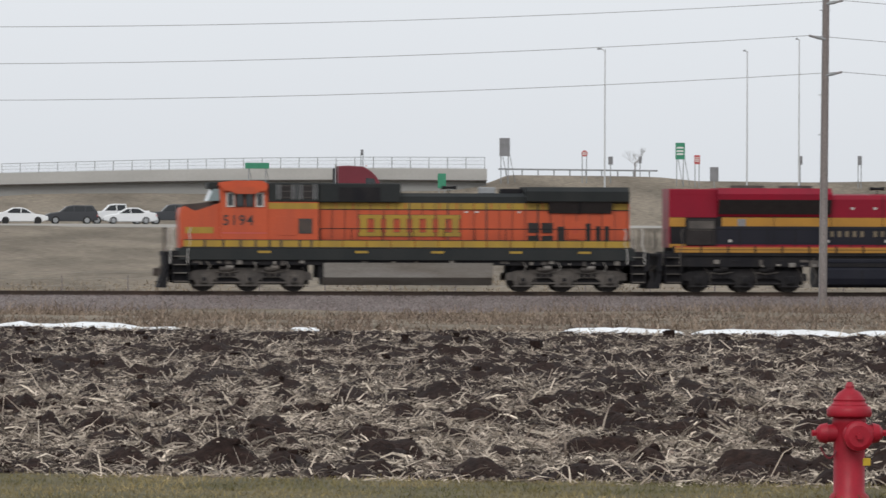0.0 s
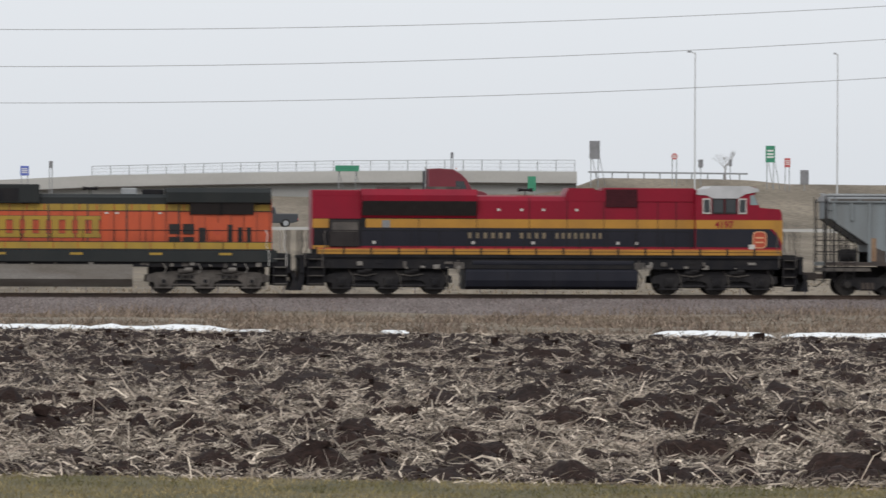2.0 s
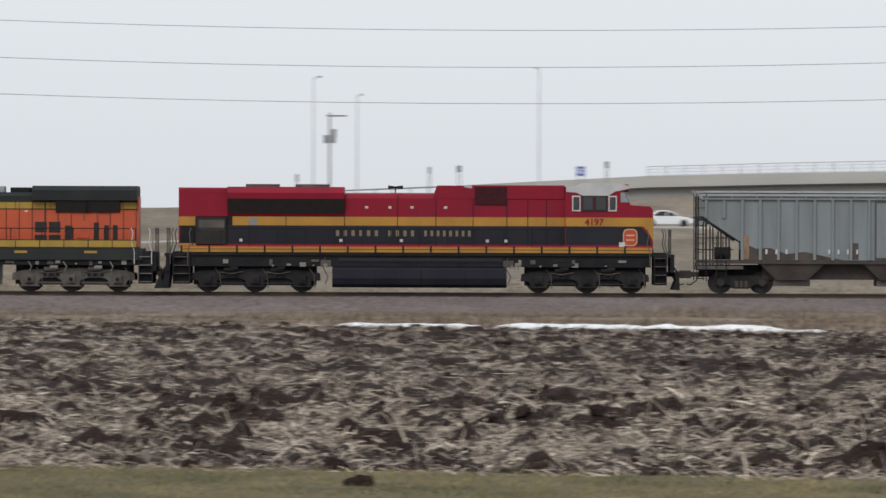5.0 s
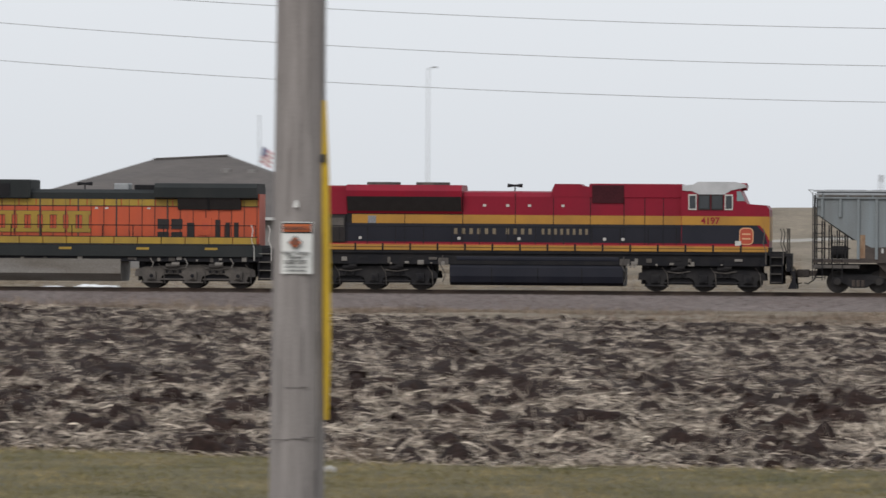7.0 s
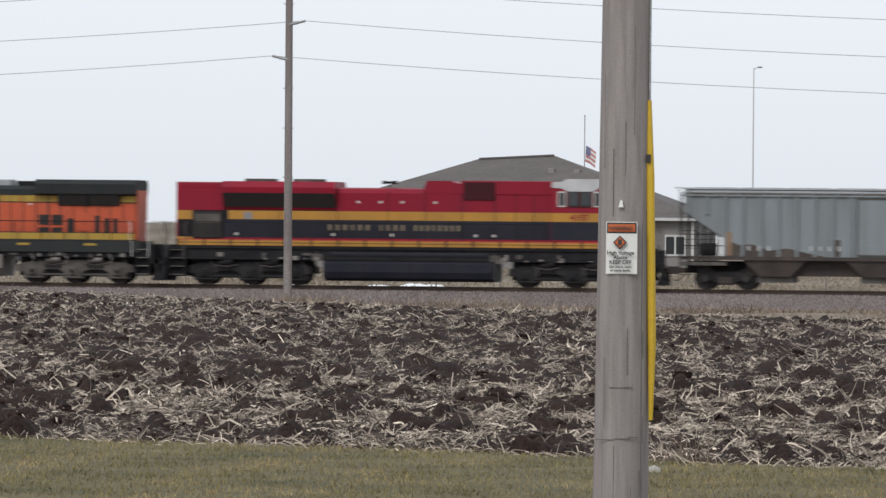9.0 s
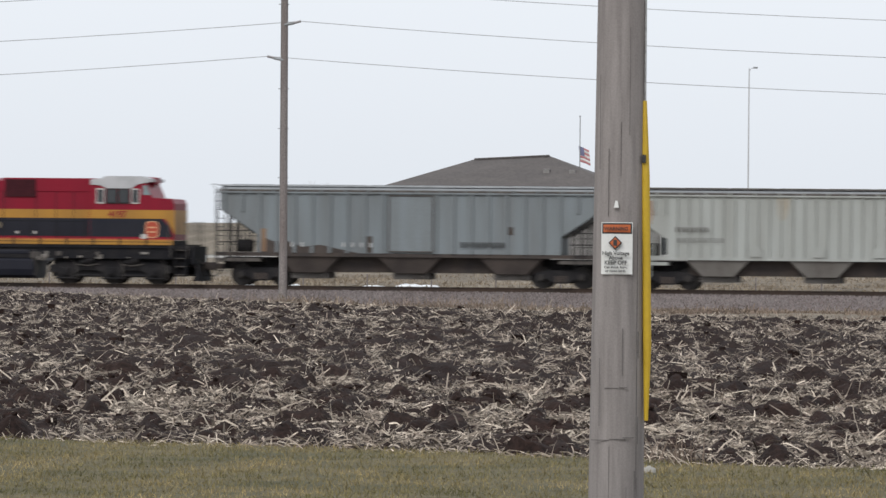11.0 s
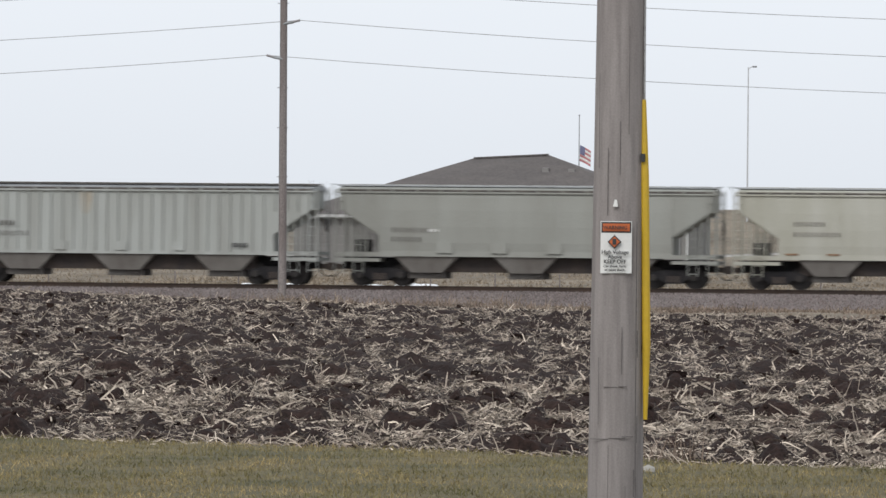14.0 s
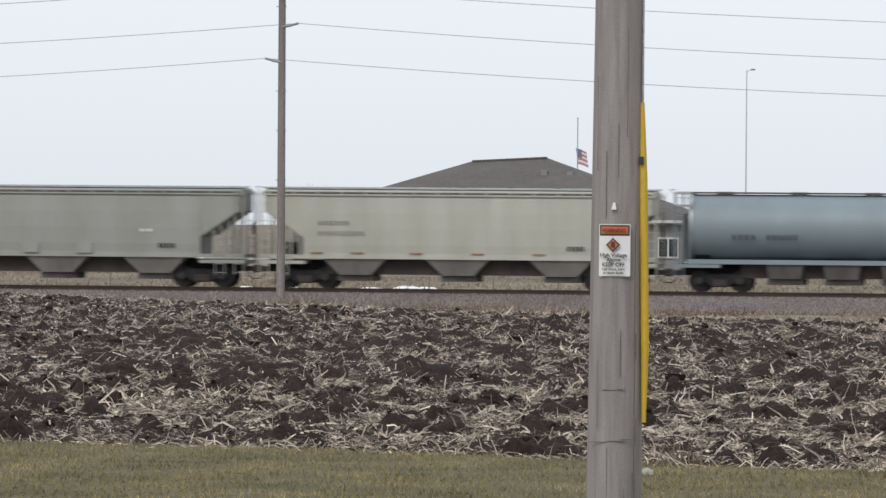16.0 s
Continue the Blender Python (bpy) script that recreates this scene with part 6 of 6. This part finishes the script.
def semi_tractor(label, paint):
    T = thing("semi_tractor", label, "truck")
    prof = [(0.0, 0.5), (0.05, 1.55), (0.5, 1.75), (1.55, 1.95), (2.1, 2.95), (2.6, 3.45), (3.4, 3.95), (4.9, 4.05), (5.9, 4.0), (5.9, 0.9), (1.2, 0.9), (1.0, 0.5)]
    bm = prism(bmesh.new(), prof, -1.2, 1.2, "y")
    bmesh.ops.bevel(bm, geom=[e for e in bm.edges if abs(e.verts[0].co.y - e.verts[1].co.y) < 1e-6], offset=0.1, segments=2, profile=0.5, affect="EDGES")
    part("sleeper_cab", bm, M[paint], T)
    part("side_window", prism(bmesh.new(), [(2.1, 2.0), (2.35, 2.75), (3.2, 2.8), (3.2, 2.0)], -1.21, 1.21, "y"), M["glass"], T)
    part("sleeper_window", B(4.2, 4.8, -1.215, -1.19, 2.9, 3.4, bevel=0.02), M["glass"], T)
    part("windshield", prism(bmesh.new(), [(1.72, 2.05), (2.12, 2.8), (2.2, 2.75), (1.82, 2.0)], -1.05, 1.05, "y"), M["paleglass"], T)
    part("fuel_tank", rod(bmesh.new(), (3.2, -1.0, 0.75), (4.8, -1.0, 0.75), 0.32, n=14), M["galv"], T)
    part("frame", B(1.0, 8.2, -0.45, 0.45, 0.75, 1.0), M["black"], T)
    part("exhaust_stack", rod(bmesh.new(), (6.0, -0.95, 1.0), (6.0, -0.95, 4.2), 0.08, n=8), M["galv"], T)
    part("side_fairing", B(5.9, 6.3, -1.2, -1.1, 1.2, 3.8), M["cargrey"], T)
    part("marker_lamp", B(3.0, 3.1, -0.5, 0.5, 3.98, 4.06), M["signorange"], T)
    for x in (1.0, 6.6, 7.8):
        for y in (-1.22, 0.9):
            wheel_on(T, x, y, 0.5)
    return T


def park(ob, h, y, L, turned=False):
    x = spot(h, y)
    ob.matrix_basis = pose(x + L / 2, y, ground_z(x, y) + 0.07, 0, 0, 180) if turned else pose(x - L / 2, y, ground_z(x, y) + 0.07)
    return ob


def sedan(label, paint):
    return vehicle("sedan", label, paint, SEDAN, SEDAN_G, (0.9, 3.75), 4.75)


def suv(label, paint):
    return vehicle("suv", label, paint, SUV, SUV_G, (0.9, 3.7), 4.68, 0.93, 0.36)


def pickup(label, paint):
    return vehicle("pickup_truck", label, paint, PICKUP, PICKUP_G, (1.0, 4.6), 5.75, 0.97, 0.39)


park(suv("dark red sport utility car waiting on the road", "carred"), 3.52, 526, 4.7, True)
park(sedan("white sedan waiting in the queue on the road", "carwhite"), 4.06, 524, 4.75, True)
park(suv("charcoal sport utility car waiting in the queue", "cargrey"), 4.74, 528, 4.7)
park(pickup("white pickup truck waiting behind the sedan", "carwhite"), 5.36, 533, 5.75)
park(pickup("dark flatbed pickup truck on the road", "cargrey"), 6.15, 536, 5.75)
passing = sedan("white sedan driving along the bank road", "carwhite")
MOVERS.append((passing, [(t * 0.5, pose(spot(5.53, 521) - 2.4 - 7.0 * t, 521, ground_z(spot(5.53, 521) - 7.0 * t, 521) + 0.08)) for t in range(33)]))
ob = semi_tractor("maroon sleeper semi tractor below the overpass", "semired")
ob.matrix_basis = pose(spot(8.33, 588) + 5.9, 588, ground_z(spot(8.7, 588), 588) + 0.1, 0, 0, 180)
ob = semi_tractor("white sleeper semi tractor on the road", "carwhite")
ob.matrix_basis = pose(spot(0.85, 531), 531, ground_z(spot(1.1, 531), 531) - 0.9)
park(suv("silver sport utility car on the road", "carsilver"), 1.62, 524, 4.7)
park(sedan("charcoal sedan on the road", "cargrey"), 0.3, 525, 4.75)
park(suv("dark red sport utility car further along the road", "carred"), -0.55, 525, 4.7)
park(pickup("silver pickup truck beyond the track", "carsilver"), -3.7, 445, 5.75)
park(sedan("white sedan beyond the track", "carwhite"), -4.6, 442, 4.75)
park(sedan("charcoal sedan beyond the track", "cargrey"), -5.15, 442, 4.75)
van = vehicle("delivery_van", "white delivery van driving beyond the track", "carwhite", VAN, VAN_G, (1.0, 4.5), 5.7, 1.0, 0.38)
MOVERS.append((van, [(t * 0.5, pose(spot(-6.45, 452) + 2.85 - 5.0 * (max(15, min(t, 21)) - 17), 452, ground_z(spot(-6.45, 452) - 5.0 * (max(15, min(t, 21)) - 17), 452) + 0.07, 0, 0, 180)) for t in range(33)]))
park(sedan("white sedan parked by the low building", "carwhite"), -14.85, 406, 4.75)
for h, y in ((-16.8, 414),):
    park(suv("charcoal sport utility car beyond the track", "cargrey"), h, y, 4.7)


def bare_tree(h, y, tall, seed):
    rnd = random.Random(seed)
    T = thing("bare_tree", "leafless thin grey tree far off", "tree", "bare trees far off")
    x, z = spot(h, y), ground_z(spot(h, y), y)
    trunk, crown = bmesh.new(), bmesh.new()
    rod(trunk, (x, y, z - 0.2), (x, y, z + tall * 0.45), 0.12, 0.07, n=6)

    def grow(p, d, ln, r, depth):
        q = p + d * ln
        rod(crown, p, q, r, r * 0.6, n=4)
        if depth:
            for _ in range(3):
                nd = (d + Vector((rnd.uniform(-0.8, 0.8), rnd.uniform(-0.5, 0.5), rnd.uniform(-0.1, 0.6)))).normalized()
                grow(q, nd, ln * rnd.uniform(0.55, 0.8), r * 0.6, depth - 1)
    for k in range(6):
        a = rnd.uniform(0, 6.28)
        grow(Vector((x, y, z + tall * (0.2 + 0.045 * k))), Vector((math.cos(a), 0.4 * math.sin(a), 1.0)).normalized(), tall * 0.22, 0.03, 3)
    part("trunk", trunk, M["twig"], T)
    part("crown", crown, M["twig"], T)


for k, (h, tall) in enumerate(((-13.2, 5.0), (-12.85, 5.2), (-16.6, 5.2), (12.35, 4.2))):
    bare_tree(h, 728 if h < 0 else 633, tall * (1.15 if h < 0 else 0.8), k)

small = thing("ornamental_tree", "small dark clipped tree on a thin trunk", "tree")
sx0, sy0 = spot(-6.48, 560), 560.0
part("trunk", rod(bmesh.new(), (sx0, sy0, ground_z(sx0, sy0) - 0.1), (sx0, sy0, 1.2), 0.07, 0.05, n=8), M["black"], small)
bm, rnd = bmesh.new(), random.Random(12)
for k in range(46):
    a, q = rnd.uniform(0, 6.28), rnd.random() ** 0.5
    c = Vector((sx0 + 0.62 * q * math.cos(a), sy0 + 0.62 * q * math.sin(a), 1.32 + rnd.uniform(-0.24, 0.28) * (1.1 - q)))
    made = bmesh.ops.create_icosphere(bm, subdivisions=1, radius=0.17)["verts"]
    for v in made:
        v.co = c + v.co * rnd.uniform(0.6, 1.25)
part("crown", bm, M["conifer"], small)

# old wire fence on the slope behind the track
fence = thing("wire_fence", "old wire fence with thin wooden posts", "fence")
fp = mesh_of("fence_post", rod(bmesh.new(), (0, 0, -0.2), (0, 0, 1.0), 0.035, n=6), M["farpole"])
for k in range(60):
    x = -90 + k * 3.2
    repeat("fence_post", fp, fence, pose(x, 288, ground_z(x, 288)))
for dz in (0.5, 0.85, 1.15):
    part("fence_wire", tube(bmesh.new(), [(-90 + k * 3.2, 287.93, ground_z(-90 + k * 3.2, 288) + dz) for k in range(60)], 0.003, n=4), M["wire"], fence)

# ---- power line before the track ----
POLES = []


def power_pole(h, y, arms, lean):
    T = thing("power_pole", "tall weathered grey-brown wooden power pole beside the track", "utility pole", "power poles along the track")
    x, g = spot(h, y), ground_z(spot(h, y), y)
    tz = 22.0
    part("shaft", rod(bmesh.new(), (x - lean * g, y, g - 0.4), (x + lean * tz, y, tz), 0.185, 0.125, n=12), M["farpole"], T)
    ends = []
    for z, way in arms:
        xx = x + lean * z
        part("standoff_arm", tube(bmesh.new(), [(xx, y - 0.1, z - 0.16), (xx + way * 0.42, y - 0.1, z - 0.08)], 0.06, n=8), M["grey_steel"], T)
        part("insulator", tube(bmesh.new(), [(xx + way * 0.40, y - 0.1, z - 0.08), (xx + way * 0.72, y - 0.1, z)], 0.05, n=8), M["insul"], T)
        ends.append(Vector((xx + way * 0.70, y - 0.1, z)))
    for z in (4.2, 6.3, 8.0, 11.6):
        part("pole_step", rod(bmesh.new(), (x + lean * z - 0.26, y, z), (x + lean * z + 0.2, y, z), 0.018, n=5), M["grey_steel"], T)
    part("ground_wire", tube(bmesh.new(), [(x - 0.16 + lean * g, y - 0.12, g), (x - 0.13 + lean * 14, y - 0.1, 14)], 0.012, n=5), M["wire"], T)
    POLES.append(ends)


PY = 249.2
power_pole(14.88, PY, ((8.98, 1), (10.52, -1), (12.02, 1), (13.5, -1)), 0.009)
power_pole(-13.33, PY, ((9.38, -1), (10.88, 1), (12.5, -1), (14.0, 1)), -0.003)
power_pole(38.5, PY, ((8.98, 1), (10.5, -1), (12.0, 1), (13.5, -1)), 0.0)
power_pole(-37.4, PY, ((8.9, -1), (10.5, 1), (12.1, -1), (13.6, 1)), 0.0)
line = thing("power_lines", "three sagging bare power wires along the track", "power line")
for a, b in ((3, 1), (1, 0), (0, 2)):
    for p, q in list(zip(POLES[a], POLES[b]))[:3]:
        pts = []
        for k in range(25):
            u = k / 24
            v = p.lerp(q, u)
            v.z -= 1.63 * 4 * u * (1 - u)
            pts.append(v)
        part("wire", tube(bmesh.new(), pts, 0.013, n=5), M["wire"], line)

# ---- near the camera: the warning pole, the hydrant, small things on the lawn ----
NX, NY = spot(-8.808, 43.75), 43.75
near = thing("utility_pole", "thick weathered grey wooden pole with a warning sign and yellow guard", "utility pole")
bm = bmesh.new()
rings = []
for k in range(60):
    z = -0.3 + k * 0.2
    r = 0.207 - 0.0068 * z
    ring = []
    for j in range(40):
        a = 2 * math.pi * j / 40
        rr = r * (1 + 0.012 * noise.noise((math.cos(a) * 2.5, math.sin(a) * 2.5, z * 0.25)) + 0.012 * noise.noise((math.cos(a) * 9, math.sin(a) * 9, z * 0.12)))
        ring.append(bm.verts.new((NX + 0.004 * z + rr * math.cos(a), NY + rr * math.sin(a), z)))
    rings.append(ring)
for a, b in zip(rings, rings[1:]):
    for j in range(40):
        bm.faces.new((a[j], a[(j + 1) % 40], b[(j + 1) % 40], b[j]))
part("shaft", bm, M["pole"], near, "grey grained wood", smooth=True)


def front(x, z, w, t, depth=0.004, bend=True):
    """A thin plate bent round the pole's front, w wide and t tall, its middle at x from the axis."""
    bm = bmesh.new()
    r = 0.207 - 0.0068 * z
    cols = []
    for k in range(9):
        xx = x + (k / 8 - 0.5) * w
        yy = NY - math.sqrt(max(r * r - xx * xx, 0.0001)) * (0.35 if bend else 0) - r * (0.65 if bend else 1) - 0.008 - depth
        cols.append([bm.verts.new((NX + 0.004 * z + xx, yy + dy, z + dz)) for dz, dy in ((-t / 2, 0), (t / 2, 0), (t / 2, 0.006), (-t / 2, 0.006))])
    for a, b in zip(cols, cols[1:]):
        for j in range(4):
            bm.faces.new((a[j], a[(j + 1) % 4], b[(j + 1) % 4], b[j]))
    bm.faces.new(cols[0])
    bm.faces.new(cols[-1][::-1])
    bmesh.ops.recalc_face_normals(bm, faces=bm.faces)
    return bm


SX = 0.008
plate = part("warning_sign", front(SX, 1.965, 0.232, 0.385), M["signwhite"], near, "white and orange high voltage warning sign")
part("sign_header", front(SX, 2.112, 0.222, 0.080, 0.006), M["ink"], plate)
part("sign_header_field", front(SX, 2.112, 0.200, 0.056, 0.010), M["signorange"], plate)
sy = NY - 0.2 - 0.008
bm = bmesh.new()
prism(bm, [(NX + SX - 0.052, 2.005), (NX + SX, 1.953), (NX + SX + 0.052, 2.005), (NX + SX, 2.057)], sy - 0.022, sy - 0.014, "y")
part("hazard_diamond", bm, M["ink"], plate)
bm = bmesh.new()
prism(bm, [(NX + SX - 0.040, 2.005), (NX + SX, 1.965), (NX + SX + 0.040, 2.005), (NX + SX, 2.045)], sy - 0.026, sy - 0.02, "y")
part("hazard_diamond_field", bm, M["signorange"], plate)
part("hazard_symbol", prism(bmesh.new(), [(NX + SX - 0.014, 1.985), (NX + SX + 0.014, 1.985), (NX + SX + 0.014, 2.028), (NX + SX - 0.014, 2.028)], sy - 0.03, sy - 0.024, "y"), M["ink"], plate)
for text, z, size in (("WARNING", 2.098, 0.037), ("High Voltage", 1.916, 0.039), ("Above", 1.882, 0.039), ("KEEP OFF", 1.846, 0.040), ("Can shock, burn,", 1.817, 0.025), ("or cause death.", 1.790, 0.025)):
    ob = lettering(plate, text, 0, 0, 0, size, M["ink"], "sign_text", size * 0.022)
    wide = max(v.co.x for v in ob.data.vertices)
    for v in ob.data.vertices:
        v.co.x -= wide / 2
        v.co.z *= 0.3
    ob.matrix_basis = pose(NX + SX + 0.004, sy - 0.018, z, 90, 0, 0)
part("small_tag", prism(bmesh.new(), [(NX + SX - 0.016, 2.265), (NX + SX + 0.022, 2.265), (NX + SX + 0.013, 2.315), (NX + SX - 0.002, 2.318)], sy - 0.012, sy, "y"), M["signwhite"], near)
bm = bmesh.new()
gx0 = NX + 0.222
for a, b, r0, r1 in (((gx0 - 0.024, 3.06), (gx0 - 0.012, 2.5), 0.016, 0.030), ((gx0 - 0.012, 2.5), (gx0 + 0.010, 1.25), 0.030, 0.031), ((gx0 + 0.010, 1.25), (gx0 + 0.006, 0.69), 0.031, 0.016)):
    rod(bm, (a[0], NY - 0.06, a[1]), (b[0], NY - 0.06, b[1]), r0, r1, n=12)
part("wire_guard", bm, M["yellow_plastic"], near, "yellow plastic guard along the pole")
part("ground_wire", tube(bmesh.new(), [(gx0 - 0.02, NY - 0.06, 3.0), (gx0 - 0.035, NY - 0.05, 12)], 0.007, n=6), M["wire"], near)
part("guard_strap", B(gx0 - 0.035, gx0 - 0.008, NY - 0.11, NY - 0.05, 2.60, 2.66), M["ink"], near)
for x, z, t in ((0.168, 0.40, 0.42), (0.176, 0.62, 0.2), (0.158, 0.22, 0.2), (0.172, 1.25, 0.2), (-0.06, 2.45, 0.5), (0.03, 2.7, 0.4), (-0.11, 0.9, 0.5), (0.06, 1.2, 0.35), (0.172, 0.02, 0.5), (0.165, 0.9, 0.9), (0.160, 1.7, 0.9), (0.1, 0.05, 0.3), (-0.03, 0.3, 0.4), (-0.13, 2.9, 0.7), (0.09, 3.2, 0.8)):
    part("surface_crack", front(x, z, 0.0025 if abs(x) < 0.14 else 0.006, t, -0.004), M["crack"], near)

for x, z, w in ((-0.10, 0.545, 0.14), (0.03, 0.552, 0.12), (0.11, 0.565, 0.08), (-0.02, 0.93, 0.10), (0.07, 0.935, 0.06)):
    part("cross_check", front(x, z, w, 0.005, -0.004), M["crack"], near)

hyd = thing("fire_hydrant", "red painted cast iron fire hydrant on the lawn", "fire hydrant")
hx, hy = spot(15.25, 46.2), 46.2
bm = lathe(bmesh.new(), [(0.16, -0.05), (0.16, 0.03), (0.125, 0.06), (0.125, 0.58), (0.135, 0.60), (0.135, 0.64), (0.125, 0.66)], 28, (hx, hy))
part("barrel", bm, M["hydrant"], hyd, smooth=True)
bm = lathe(bmesh.new(), [(0.17, 0.655), (0.178, 0.67), (0.178, 0.71), (0.165, 0.735), (0.135, 0.75), (0.12, 0.80), (0.085, 0.85), (0.045, 0.872), (0.04, 0.88)], 28, (hx, hy))
part("bonnet", bm, M["hydrant"], hyd, smooth=True)
for r, z in ((0.146, 0.748), (0.128, 0.79)):
    part("bonnet_ring", lathe(bmesh.new(), [(r - 0.02, z - 0.012), (r, z - 0.008), (r, z + 0.008), (r - 0.02, z + 0.016)], 28, (hx, hy)), M["hydrant"], hyd, smooth=True)
part("operating_nut", lathe(bmesh.new(), [(0.04, 0.87), (0.038, 0.90), (0.026, 0.925), (0.02, 0.93)], 5, (hx, hy)), M["hydrant"], hyd)
for way in (-1, 1):
    bm = bmesh.new()
    rod(bm, (hx + way * 0.08, hy, 0.525), (hx + way * 0.19, hy, 0.525), 0.072, n=28)
    rod(bm, (hx + way * 0.18, hy, 0.525), (hx + way * 0.235, hy, 0.525), 0.084, 0.07, n=28)
    rod(bm, (hx + way * 0.235, hy, 0.525), (hx + way * 0.262, hy, 0.525), 0.07, 0.04, n=28)
    rod(bm, (hx + way * 0.26, hy, 0.525), (hx + way * 0.30, hy, 0.525), 0.026, n=5)
    part("side_outlet", bm, M["hydrant"], hyd)
bm = bmesh.new()
rod(bm, (hx + 0.03, hy - 0.08, 0.51), (hx + 0.035, hy - 0.19, 0.51), 0.105, n=32)
rod(bm, (hx + 0.035, hy - 0.18, 0.51), (hx + 0.037, hy - 0.22, 0.51), 0.122, 0.116, n=32)
rod(bm, (hx + 0.037, hy - 0.22, 0.51), (hx + 0.037, hy - 0.24, 0.51), 0.116, 0.085, n=32)
rod(bm, (hx + 0.037, hy - 0.22, 0.51), (hx + 0.038, hy - 0.275, 0.51), 0.028, n=5)
part("pumper_outlet", bm, M["hydrant"], hyd)
bm = bmesh.new()
for k in range(7):
    a = k * 0.42
    rod(bm, (hx - 0.24 + 0.02 * k, hy - 0.05, 0.42 - 0.09 * math.sin(a)), (hx - 0.222 + 0.02 * k, hy - 0.05, 0.42 - 0.09 * math.sin(a + 0.42)), 0.008, n=5)
part("cap_chain", bm, M["semired"], hyd)
part("yellow_tag", B(hx + 0.085, hx + 0.145, hy - 0.15, hy - 0.14, 0.275, 0.335, bevel=0.004), M["yellow_plastic"], hyd)


def lump(name, h, y, sx, sz, m, label, category):
    bm = bmesh.new()
    bmesh.ops.create_icosphere(bm, subdivisions=3, radius=1)
    for v in bm.verts:
        k = 1 + 0.35 * noise.noise(v.co * 1.7 + Vector((h, 0, 0)))
        v.co = Vector((spot(h, y) + v.co.x * sx * k, y + v.co.y * sx * k * 0.7, 0.01 + v.co.z * sz * k))
    solid(name, bm, M[m], label, category, smooth=True)


lump("soil_clod", -0.07, 49.0, 0.14, 0.09, "soil", "dark clod of soil lying on the lawn", "clod")
lump("pale_stone", -8.37, 51.0, 0.065, 0.05, "gravel", "small pale stone beside the pole", "stone")


def motions():
    for ob, q0 in TRAIN_PARTS:
        walk(ob, [(t, pose(s + q0, TRACK_Y, RAIL_Z)) for t, s in TRAIN])
    ts = [t for t, _ in TRAIN]
    ss = [s for _, s in TRAIN]
    steps_t = [k / 15 for k in range(241)]
    run = np.interp(steps_t, ts, ss) - ss[0]
    for ob, x, r in WHEELS:
        walk(ob, [(t, pose(x, 0, r, 0, math.degrees(d / r), 0)) for t, d in zip(steps_t, run)])
    for ob, rows in MOVERS:
        walk(ob, rows)


motions()
